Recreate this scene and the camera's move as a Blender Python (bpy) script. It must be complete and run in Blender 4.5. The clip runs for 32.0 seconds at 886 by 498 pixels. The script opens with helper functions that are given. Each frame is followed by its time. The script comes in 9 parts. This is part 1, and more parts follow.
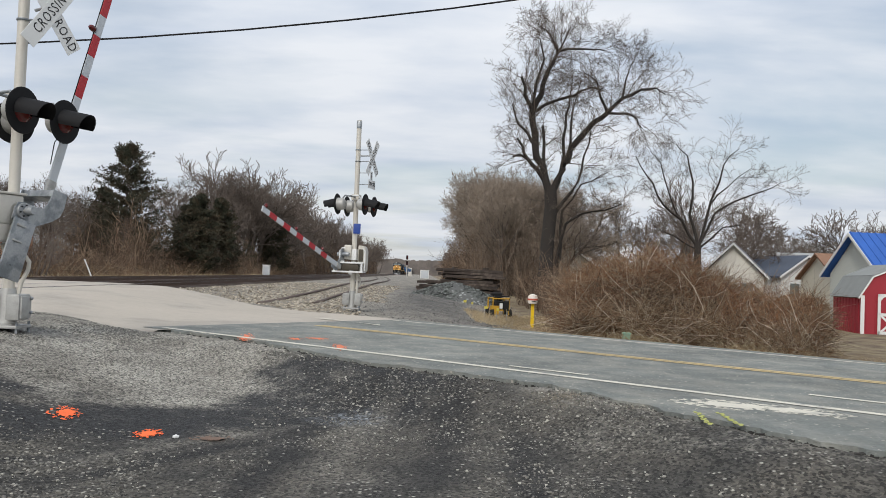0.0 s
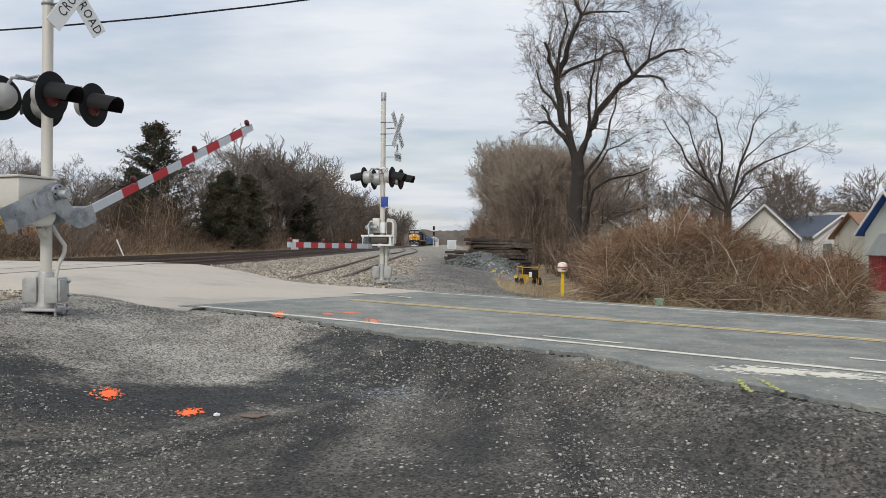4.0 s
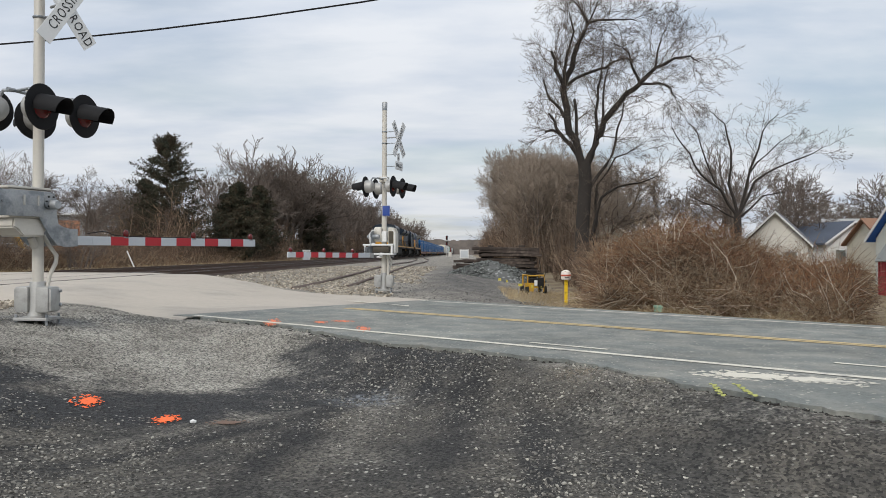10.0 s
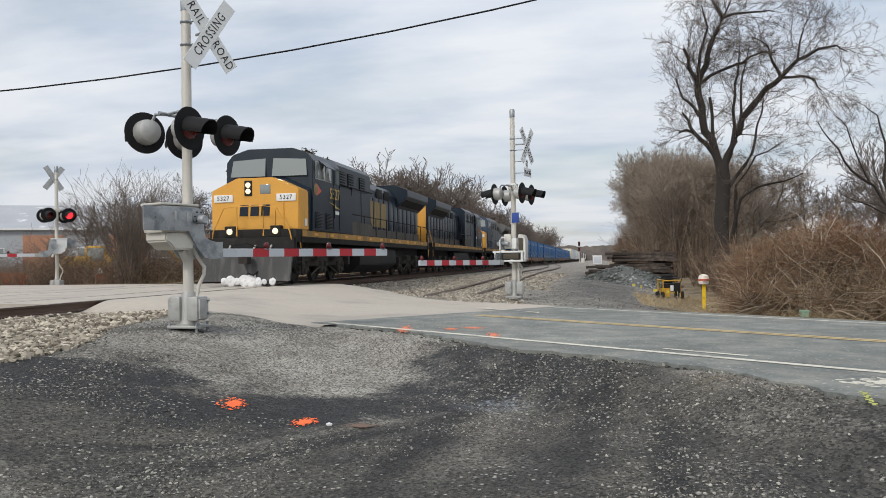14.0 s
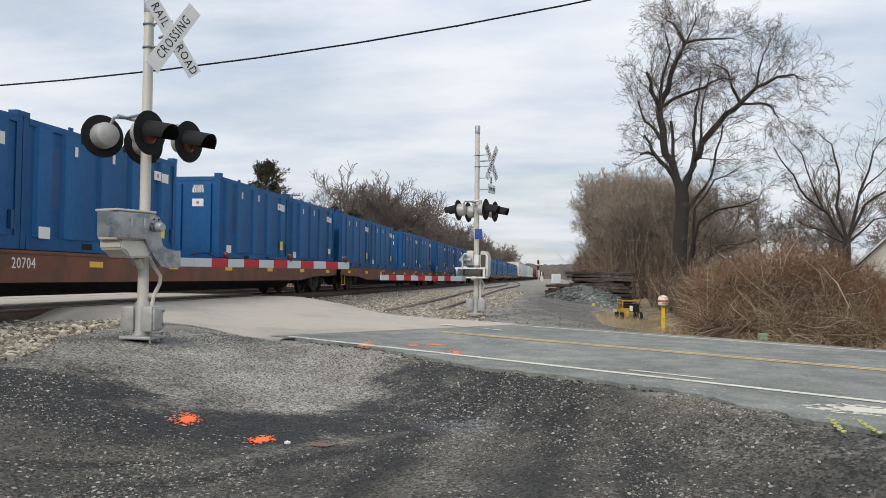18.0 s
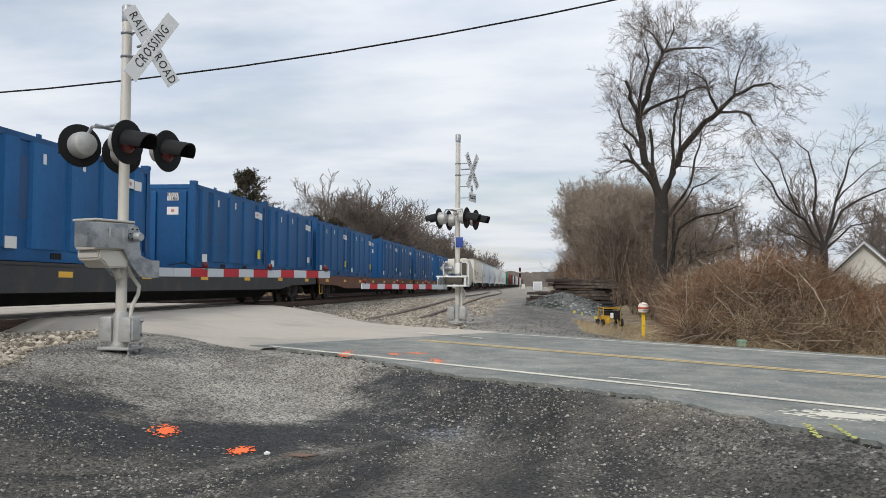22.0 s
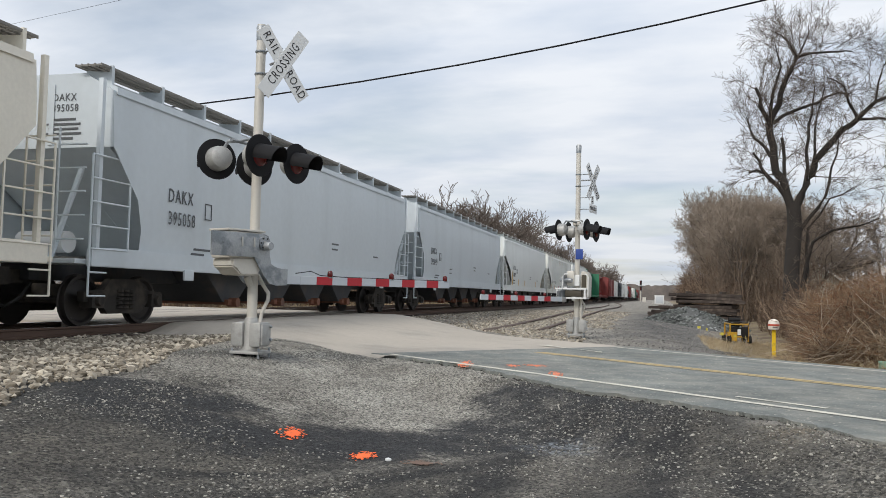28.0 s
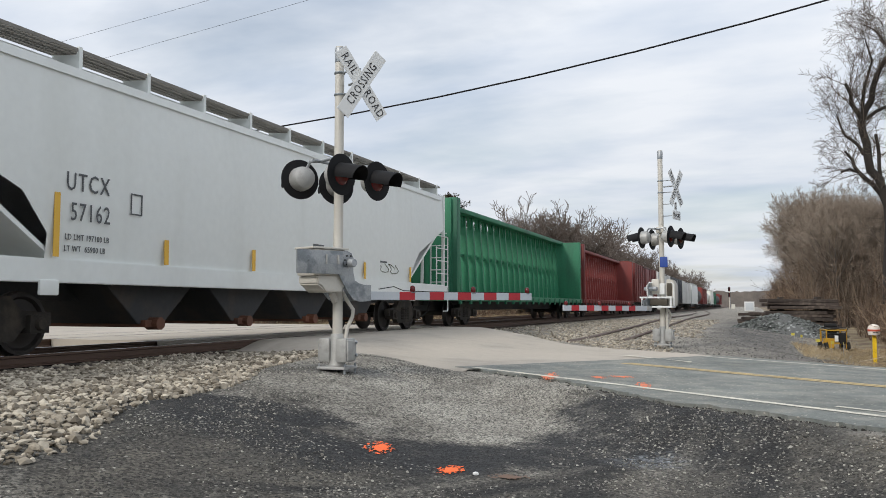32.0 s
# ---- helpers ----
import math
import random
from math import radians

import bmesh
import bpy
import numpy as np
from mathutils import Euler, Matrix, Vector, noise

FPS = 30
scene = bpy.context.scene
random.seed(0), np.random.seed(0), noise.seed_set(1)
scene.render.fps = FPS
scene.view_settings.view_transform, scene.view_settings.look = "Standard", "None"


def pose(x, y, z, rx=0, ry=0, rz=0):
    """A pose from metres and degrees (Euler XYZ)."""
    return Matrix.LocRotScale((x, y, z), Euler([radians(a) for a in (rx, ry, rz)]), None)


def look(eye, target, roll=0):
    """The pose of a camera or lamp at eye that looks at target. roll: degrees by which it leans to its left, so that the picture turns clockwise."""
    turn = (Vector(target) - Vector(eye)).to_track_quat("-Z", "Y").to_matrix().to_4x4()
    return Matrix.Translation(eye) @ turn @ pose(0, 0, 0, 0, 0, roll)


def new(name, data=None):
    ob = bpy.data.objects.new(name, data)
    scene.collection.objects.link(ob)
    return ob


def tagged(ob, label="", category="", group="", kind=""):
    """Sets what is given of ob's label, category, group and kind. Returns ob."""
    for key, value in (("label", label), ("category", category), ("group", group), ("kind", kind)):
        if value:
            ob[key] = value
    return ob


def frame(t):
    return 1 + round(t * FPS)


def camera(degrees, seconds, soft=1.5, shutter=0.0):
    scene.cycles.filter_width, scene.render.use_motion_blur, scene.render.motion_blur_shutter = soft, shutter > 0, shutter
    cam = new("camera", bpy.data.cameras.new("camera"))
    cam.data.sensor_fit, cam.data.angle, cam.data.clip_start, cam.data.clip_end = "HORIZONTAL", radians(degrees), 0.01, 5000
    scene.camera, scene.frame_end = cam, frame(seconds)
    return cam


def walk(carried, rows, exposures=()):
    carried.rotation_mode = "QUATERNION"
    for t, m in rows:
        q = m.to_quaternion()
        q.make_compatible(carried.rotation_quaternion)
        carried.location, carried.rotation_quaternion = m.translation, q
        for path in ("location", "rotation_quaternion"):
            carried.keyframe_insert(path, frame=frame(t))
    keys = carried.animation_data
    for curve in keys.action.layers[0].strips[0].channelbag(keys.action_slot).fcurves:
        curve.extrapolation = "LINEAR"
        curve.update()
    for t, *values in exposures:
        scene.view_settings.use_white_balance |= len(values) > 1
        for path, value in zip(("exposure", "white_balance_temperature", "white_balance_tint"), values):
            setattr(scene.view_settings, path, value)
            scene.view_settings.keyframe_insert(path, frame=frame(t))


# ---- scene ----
cam = camera(56.7, 32.0, soft=0.9)
PATH = [
    (0, (-0.266, 0.376, 1.648), (-0.2320, 2.3752, 1.7098), 2.20),
    (0.5, (-0.236, 0.402, 1.650), (-0.2230, 2.4015, 1.6953), 2.60),
    (1, (-0.240, 0.424, 1.655), (-0.2280, 2.4235, 1.6947), 2.60),
    (1.5, (-0.283, 0.409, 1.658), (-0.2820, 2.4085, 1.6954), 2.20),
    (2, (-0.318, 0.420, 1.656), (-0.3430, 2.4196, 1.6916), 2.40),
    (2.5, (-0.322, 0.421, 1.662), (-0.3900, 2.4197, 1.6846), 2.10),
    (3, (-0.319, 0.419, 1.672), (-0.3890, 2.4168, 1.6766), 1.80),
    (3.5, (-0.297, 0.406, 1.676), (-0.3440, 2.4050, 1.6693), 1.20),
    (5.5, (-0.451, 0.518, 1.645), (-0.4780, 2.5179, 1.6224), -0.40),
    (6, (-0.224, 0.539, 1.628), (-0.2590, 2.5394, 1.5958), -0.40),
    (6.5, (-0.068, 0.511, 1.639), (-0.1330, 2.5095, 1.5893), 0.50),
    (7, (-0.045, 0.470, 1.644), (-0.0910, 2.4694, 1.5945), -0.20),
    (7.5, (0.028, 0.453, 1.659), (-0.0220, 2.4525, 1.6432), -0.00),
    (8, (0.097, 0.446, 1.655), (0.0330, 2.4442, 1.6571), 0.20),
    (8.5, (0.090, 0.413, 1.655), (0.0130, 2.4111, 1.6605), -0.20),
    (9, (0.072, 0.404, 1.653), (-0.0090, 2.4021, 1.6633), -0.20),
    (9.5, (0.055, 0.395, 1.657), (-0.0160, 2.3939, 1.6721), 0.10),
    (10, (0.030, 0.402, 1.647), (-0.0340, 2.4012, 1.6573), 0.20),
    (10.5, (0.011, 0.379, 1.643), (-0.0530, 2.3784, 1.6488), 0.10),
    (11, (0.008, 0.386, 1.651), (-0.0810, 2.3843, 1.6530), -0.20),
    (11.5, (0.006, 0.375, 1.649), (-0.1440, 2.3692, 1.6567), -0.50),
    (12, (0.022, 0.376, 1.650), (-0.2070, 2.3630, 1.6656), -0.70),
    (12.5, (0.043, 0.370, 1.623), (-0.2340, 2.3518, 1.6263), -0.60),
    (13, (0.055, 0.363, 1.629), (-0.2540, 2.3388, 1.6251), -0.80),
    (13.5, (0.069, 0.355, 1.634), (-0.2750, 2.3254, 1.6459), -0.80),
    (14, (0.085, 0.378, 1.633), (-0.2970, 2.3411, 1.6632), -0.80),
    (14.5, (0.121, 0.363, 1.644), (-0.3110, 2.3155, 1.6957), -0.60),
    (16.5, (0.051, 0.502, 1.630), (-0.4310, 2.4421, 1.7190), -1.00),
    (17, (0.006, 0.516, 1.621), (-0.4110, 2.4704, 1.7036), -0.70),
    (17.5, (-0.001, 0.527, 1.629), (-0.3380, 2.4984, 1.7001), -0.20),
    (18, (-0.017, 0.543, 1.634), (-0.3020, 2.5224, 1.7015), 0.60),
    (18.5, (-0.010, 0.524, 1.635), (-0.2730, 2.5065, 1.6982), 0.90),
    (19, (-0.011, 0.527, 1.632), (-0.2680, 2.5095, 1.6983), 0.90),
    (19.5, (-0.013, 0.533, 1.632), (-0.2620, 2.5164, 1.7004), 0.90),
    (20, (-0.007, 0.524, 1.638), (-0.2490, 2.5083, 1.7083), 0.90),
    (20.5, (-0.005, 0.521, 1.636), (-0.2350, 2.5072, 1.7112), 0.90),
    (21, (-0.005, 0.527, 1.631), (-0.2320, 2.5133, 1.7044), 0.80),
    (21.5, (-0.004, 0.525, 1.641), (-0.2370, 2.5101, 1.7153), 0.60),
    (22, (0.005, 0.528, 1.642), (-0.2360, 2.5119, 1.7293), 0.30),
    (22.5, (-0.003, 0.511, 1.648), (-0.2790, 2.4896, 1.7459), 0.30),
    (23, (-0.008, 0.511, 1.648), (-0.3430, 2.4805, 1.7498), 0.70),
    (23.5, (-0.016, 0.522, 1.646), (-0.3830, 2.4855, 1.7499), 1.10),
    (24, (-0.010, 0.505, 1.646), (-0.3860, 2.4675, 1.7475), 1.30),
    (24.5, (-0.003, 0.500, 1.645), (-0.3750, 2.4625, 1.7494), 1.40),
    (26.5, (-0.021, 0.486, 1.642), (-0.4240, 2.4427, 1.7361), 1.30),
    (27, (-0.021, 0.494, 1.641), (-0.4840, 2.4377, 1.7400), 1.00),
    (27.5, (-0.010, 0.487, 1.647), (-0.5150, 2.4194, 1.7536), 0.90),
    (28, (-0.022, 0.509, 1.645), (-0.5440, 2.4374, 1.7550), 1.30),
    (28.5, (-0.015, 0.495, 1.647), (-0.5370, 2.4234, 1.7567), 1.60),
    (29, (-0.013, 0.482, 1.647), (-0.5320, 2.4114, 1.7565), 1.60),
    (29.5, (-0.014, 0.492, 1.649), (-0.5330, 2.4203, 1.7576), 1.30),
    (30, (-0.017, 0.457, 1.646), (-0.5790, 2.3743, 1.7568), 0.80),
    (30.5, (-0.019, 0.479, 1.646), (-0.6400, 2.3773, 1.7568), 0.60),
    (31, (-0.021, 0.490, 1.647), (-0.6680, 2.3793, 1.7579), 0.40),
    (31.5, (-0.020, 0.469, 1.652), (-0.6900, 2.3490, 1.7753), 0.10),
    (32, (-0.026, 0.487, 1.657), (-0.7330, 2.3526, 1.7944), -0.00),
]
walk(cam, [(t, look(eye, target, roll)) for t, eye, target, roll in PATH],
     exposures=[(0, 0.05), (12, 0.04), (14, 0.06), (17, 0.13), (32, 0.12)])

# ---- world, sun, exposure ----
SUN_ELEV, SUN_AZ = 38.0, 200.0     # degrees; azimuth clockwise from +y
world = bpy.data.worlds.new("sky")
scene.world = world
world.use_nodes = True


def nodes_of(tree):
    tree.nodes.clear()
    return tree.nodes, tree.links


def build_sky():
    n, l = nodes_of(world.node_tree)
    out = n.new("ShaderNodeOutputWorld")
    bg = n.new("ShaderNodeBackground")
    sky = n.new("ShaderNodeTexSky")
    sky.sky_type = "NISHITA"
    sky.sun_disc = False
    sky.sun_elevation, sky.sun_rotation = radians(SUN_ELEV), radians(SUN_AZ)
    sky.air_density, sky.dust_density = 1.2, 1.5
    tc = n.new("ShaderNodeTexCoord")
    # cloud sheet: direction flattened on a plane overhead
    sep = n.new("ShaderNodeSeparateXYZ")
    l.new(tc.outputs["Generated"], sep.inputs[0])
    up = n.new("ShaderNodeMath")
    up.operation = "ADD"
    up.inputs[1].default_value = 0.16
    l.new(sep.outputs["Z"], up.inputs[0])
    mx = n.new("ShaderNodeMath")
    mx.operation = "MAXIMUM"
    mx.inputs[1].default_value = 0.05
    l.new(up.outputs[0], mx.inputs[0])
    div = n.new("ShaderNodeVectorMath")
    div.operation = "DIVIDE"
    comb = n.new("ShaderNodeCombineXYZ")
    for i in range(3):
        l.new(mx.outputs[0], comb.inputs[i])
    l.new(tc.outputs["Generated"], div.inputs[0])
    l.new(comb.outputs[0], div.inputs[1])
    mp = n.new("ShaderNodeMapping")
    mp.inputs["Scale"].default_value = (0.42, 0.75, 0.0)
    mp.inputs["Location"].default_value = (3.1, 0.4, 0.0)
    l.new(div.outputs[0], mp.inputs["Vector"])
    no = n.new("ShaderNodeTexNoise")
    no.inputs["Scale"].default_value = 1.5
    no.inputs["Detail"].default_value = 7.0
    no.inputs["Roughness"].default_value = 0.52
    no.inputs["Distortion"].default_value = 0.35
    l.new(mp.outputs[0], no.inputs["Vector"])
    ramp = n.new("ShaderNodeValToRGB")
    e = ramp.color_ramp.elements
    e[0].position, e[0].color = 0.31, (0.42, 0.42, 0.42, 1)
    e[1].position, e[1].color = 0.50, (0.96, 0.96, 0.96, 1)
    l.new(no.outputs["Fac"], ramp.inputs["Fac"])
    shade = n.new("ShaderNodeValToRGB")
    e = shade.color_ramp.elements
    e[0].position, e[0].color = 0.34, (6.0, 6.7, 7.8, 1)
    e[1].position, e[1].color = 0.60, (8.3, 8.6, 9.1, 1)
    no2 = n.new("ShaderNodeTexNoise")
    no2.inputs["Scale"].default_value = 3.2
    no2.inputs["Detail"].default_value = 6.0
    l.new(mp.outputs[0], no2.inputs["Vector"])
    l.new(no2.outputs["Fac"], shade.inputs["Fac"])
    mix = n.new("ShaderNodeMix")
    mix.data_type = "RGBA"
    l.new(ramp.outputs["Color"], mix.inputs["Factor"])
    l.new(sky.outputs[0], mix.inputs["A"])
    l.new(shade.outputs["Color"], mix.inputs["B"])
    # an overcast sky is dimmer towards the horizon than overhead
    el = n.new("ShaderNodeMapRange")
    el.inputs["From Min"].default_value, el.inputs["From Max"].default_value = 0.05, 0.75
    el.inputs["To Min"].default_value, el.inputs["To Max"].default_value = 0.84, 1.16
    l.new(sep.outputs["Z"], el.inputs["Value"])
    dim = n.new("ShaderNodeMix")
    dim.data_type, dim.blend_type = "RGBA", "MULTIPLY"
    dim.inputs["Factor"].default_value = 1.0
    l.new(mix.outputs["Result"], dim.inputs["A"])
    l.new(el.outputs[0], dim.inputs["B"])
    l.new(dim.outputs["Result"], bg.inputs["Color"])
    bg.inputs["Strength"].default_value = 0.105
    l.new(bg.outputs[0], out.inputs["Surface"])


build_sky()
sun = new("sun", bpy.data.lights.new("sun", "SUN"))
sun.data.energy, sun.data.angle, sun.data.color = 1.75, radians(11), (1.0, 0.95, 0.88)
_a, _e = radians(SUN_AZ), radians(SUN_ELEV)
sun.matrix_basis = look((0, 0, 60), (-math.sin(_a) * math.cos(_e), -math.cos(_a) * math.cos(_e), 60 - math.sin(_e)))


# ---- materials ----
def mat(name, col, rough=0.7, metal=0.0, var=0.15, scale=3.0, bump=0.0, bscale=60.0, col2=None, fac=(0.35, 0.7), spec=0.5,
        streak=False, rand=0.0, speck=None, glow=0.0):
    """Procedural surface: a base colour varied at two scales, optional second colour in patches or streaks, relief."""
    m = bpy.data.materials.new(name)
    m.use_nodes = True
    n, l = nodes_of(m.node_tree)
    out = n.new("ShaderNodeOutputMaterial")
    b = n.new("ShaderNodeBsdfPrincipled")
    l.new(b.outputs[0], out.inputs["Surface"])
    b.inputs["Roughness"].default_value, b.inputs["Metallic"].default_value = rough, metal
    b.inputs["Specular IOR Level"].default_value = spec
    tc = n.new("ShaderNodeTexCoord")
    vec = tc.outputs["Object"]
    if streak:
        mp = n.new("ShaderNodeMapping")
        mp.inputs["Scale"].default_value = (1, 1, 0.12)
        l.new(vec, mp.inputs["Vector"])
        vec2 = mp.outputs[0]
    else:
        vec2 = vec

    def tex(sc, detail, v):
        t = n.new("ShaderNodeTexNoise")
        t.inputs["Scale"].default_value, t.inputs["Detail"].default_value = sc, detail
        l.new(v, t.inputs["Vector"])
        return t.outputs["Fac"]

    def mixer(a, bcol, f, blend="MIX"):
        x = n.new("ShaderNodeMix")
        x.data_type, x.blend_type = "RGBA", blend
        for sock, val in (("A", a), ("B", bcol), ("Factor", f)):
            if isinstance(val, (tuple, list)):
                x.inputs[sock].default_value = (*val[:3], 1)
            elif isinstance(val, float):
                x.inputs[sock].default_value = val
            else:
                l.new(val, x.inputs[sock])
        return x.outputs["Result"]

    def rampf(src, lo, hi):
        r = n.new("ShaderNodeMapRange")
        r.inputs["From Min"].default_value, r.inputs["From Max"].default_value = lo, hi
        l.new(src, r.inputs["Value"])
        return r.outputs[0]

    c = tuple(col)
    if col2:
        c = mixer(c, tuple(col2), rampf(tex(scale, 6.0, vec2), *fac))
    if speck:
        vo = n.new("ShaderNodeTexVoronoi")
        vo.inputs["Scale"].default_value = speck[1]
        l.new(vec, vo.inputs["Vector"])
        c = mixer(c, tuple(speck[0]), rampf(vo.outputs["Color"], speck[2], speck[2] + 0.05))
    if var:
        big = rampf(tex(scale * 0.31 + 0.1, 3.0, vec), 0.25, 0.75)
        fine = rampf(tex(scale * 9, 4.0, vec), 0.2, 0.8)
        g = n.new("ShaderNodeMath")
        g.operation = "ADD"
        l.new(big, g.inputs[0])
        l.new(fine, g.inputs[1])
        gr = n.new("ShaderNodeMapRange")
        gr.inputs["From Max"].default_value = 2.0
        gr.inputs["To Min"].default_value, gr.inputs["To Max"].default_value = 1 - var, 1 + var
        l.new(g.outputs[0], gr.inputs["Value"])
        c = mixer(c, gr.outputs[0], 1.0, "MULTIPLY")
    if rand:
        oi = n.new("ShaderNodeObjectInfo")
        rr = n.new("ShaderNodeMapRange")
        rr.inputs["To Min"].default_value, rr.inputs["To Max"].default_value = 1 - rand, 1 + rand
        l.new(oi.outputs["Random"], rr.inputs["Value"])
        c = mixer(c, rr.outputs[0], 1.0, "MULTIPLY")
    if isinstance(c, tuple):
        b.inputs["Base Color"].default_value = (*c, 1)
    else:
        l.new(c, b.inputs["Base Color"])
    if bump:
        bp = n.new("ShaderNodeBump")
        bp.inputs["Strength"].default_value, bp.inputs["Distance"].default_value = min(1.0, bump), 0.02
        l.new(tex(bscale, 5.0, vec), bp.inputs["Height"])
        l.new(bp.outputs[0], b.inputs["Normal"])
    if glow:
        b.inputs["Emission Color"].default_value = (*col, 1)
        b.inputs["Emission Strength"].default_value = glow
    return m


M = dict(
    asphalt=mat("asphalt", (0.200, 0.213, 0.200), 0.92, var=0.38, scale=2.4, bump=0.9, bscale=90, spec=0.25, col2=(0.285, 0.285, 0.255), fac=(0.42, 0.66), speck=((0.44, 0.42, 0.36), 42.0, 0.86)),
    pale=mat("pale_pavement", (0.43, 0.385, 0.325), 0.92, var=0.14, scale=0.8, bump=0.4, bscale=70, col2=(0.33, 0.30, 0.26), fac=(0.5, 0.75)),
    white_line=mat("road_paint_white", (0.60, 0.57, 0.48), 0.8, var=0.2, scale=5, col2=(0.33, 0.32, 0.29), fac=(0.54, 0.70)),
    yellow_line=mat("road_paint_yellow", (0.50, 0.38, 0.19), 0.8, var=0.2, scale=4, col2=(0.30, 0.27, 0.2), fac=(0.56, 0.72)),
    orange=mat("marking_paint", (0.95, 0.16, 0.04), 0.85, var=0.2, scale=9, col2=(0.4, 0.12, 0.06), fac=(0.56, 0.75)),
    lime=mat("lime_paint", (0.42, 0.43, 0.12), 0.85, var=0.15, scale=9),
    pole=mat("pole_paint", (0.55, 0.525, 0.47), 0.45, metal=0.15, var=0.08, scale=3, col2=(0.45, 0.43, 0.38), fac=(0.62, 0.85)),
    galv=mat("galvanised_steel", (0.34, 0.355, 0.365), 0.48, metal=0.45, var=0.3, scale=5, col2=(0.20, 0.22, 0.235), fac=(0.46, 0.58)),
    alu=mat("cast_aluminium", (0.40, 0.40, 0.385), 0.55, metal=0.35, var=0.2, scale=7, col2=(0.30, 0.295, 0.28), fac=(0.5, 0.7)),
    black=mat("black_paint", (0.009, 0.009, 0.010), 0.7, var=0.2, scale=5, spec=0.25),
    lamp_red=mat("dark_red_lens", (0.10, 0.006, 0.006), 0.15, var=0.1, scale=20),
    lamp_lit=mat("lit_red_lens", (1.0, 0.03, 0.04), 0.2, var=0, glow=1.6),
    arm_red=mat("red_reflective", (0.42, 0.016, 0.025), 0.5, var=0.08, scale=5),
    arm_white=mat("grey_white_reflective", (0.50, 0.53, 0.56), 0.5, var=0.06, scale=5),
    sign_white=mat("sign_white", (0.68, 0.69, 0.68), 0.5, var=0.05, scale=4),
    sign_back=mat("sign_aluminium", (0.40, 0.41, 0.41), 0.5, metal=0.5, var=0.1),
    ink=mat("black_lettering", (0.02, 0.02, 0.022), 0.6, var=0),
    steel=mat("rail_steel", (0.10, 0.062, 0.045), 0.6, metal=0.3, var=0.2, scale=6),
    shine=mat("polished_rail", (0.5, 0.5, 0.5), 0.25, metal=1.0, var=0.1, scale=8),
    tie=mat("creosoted_wood", (0.05, 0.037, 0.03), 0.9, var=0.3, scale=4, bump=0.4, rand=0.4, col2=(0.13, 0.105, 0.085), fac=(0.5, 0.75)),
    stone=mat("ballast_stone", (0.27, 0.25, 0.22), 0.95, var=0.35, scale=6, bump=0.3, bscale=30),
    bark=mat("grey_brown_bark", (0.105, 0.086, 0.072), 0.95, var=0.3, scale=4, bump=0.6, bscale=25),
    twig=mat("dry_twigs", (0.15, 0.12, 0.10), 0.95, var=0.3, scale=0.6),
    brush=mat("brown_brush", (0.36, 0.275, 0.19), 0.95, var=0.4, scale=0.5, col2=(0.20, 0.14, 0.095), fac=(0.4, 0.62)),
    brushr=mat("red_brown_brush", (0.36, 0.17, 0.08), 0.95, var=0.35, scale=0.8),
    straw=mat("dry_grass", (0.42, 0.33, 0.19), 0.95, var=0.3, scale=1.2, col2=(0.25, 0.19, 0.11), fac=(0.4, 0.65)),
    green=mat("cedar_needles", (0.034, 0.038, 0.021), 0.9, var=0.4, scale=1.5, col2=(0.066, 0.048, 0.027), fac=(0.42, 0.62)),
    far=mat("far_woods", (0.13, 0.115, 0.105), 1.0, var=0.3, scale=0.15, col2=(0.18, 0.155, 0.14), fac=(0.4, 0.65)),
)


# ---- mesh helpers ----
def V(*a):
    return Vector(a)


def add_box(bm, c, s, m=None):
    """A box with centre c and size s, turned by matrix m about the origin of the part."""
    r = bmesh.ops.create_cube(bm, size=1.0, matrix=Matrix.Translation(c) @ Matrix.Diagonal((*s, 1)))
    if m is not None:
        bmesh.ops.transform(bm, matrix=m, verts=r["verts"])
    return r["verts"]


def bbox(c, s, bev=0.0):
    bm = bmesh.new()
    add_box(bm, c, s)
    if bev:
        bmesh.ops.bevel(bm, geom=bm.edges[:], offset=bev, segments=2, affect="EDGES", profile=0.6)
    return bm


def add_tube(bm, pts, radii, seg=8, caps=True):
    """A tube through pts with a radius at each."""
    pts = [Vector(p) for p in pts]
    if not isinstance(radii, (list, tuple)):
        radii = [radii] * len(pts)
    rings = []
    for i, p in enumerate(pts):
        d = (pts[min(i + 1, len(pts) - 1)] - pts[max(i - 1, 0)])
        d = d.normalized() if d.length > 1e-9 else Vector((0, 0, 1))
        a = d.cross((0, 0, 1)) if abs(d.z) < 0.95 else d.cross((1, 0, 0))
        a.normalize()
        b = d.cross(a)
        rings.append([bm.verts.new(p + (a * math.cos(k * math.tau / seg) + b * math.sin(k * math.tau / seg)) * radii[i]) for k in range(seg)])
    for r0, r1 in zip(rings, rings[1:]):
        for k in range(seg):
            bm.faces.new((r0[k], r0[(k + 1) % seg], r1[(k + 1) % seg], r1[k]))
    if caps and seg > 2:
        bm.faces.new(rings[0][::-1])
        bm.faces.new(rings[-1])


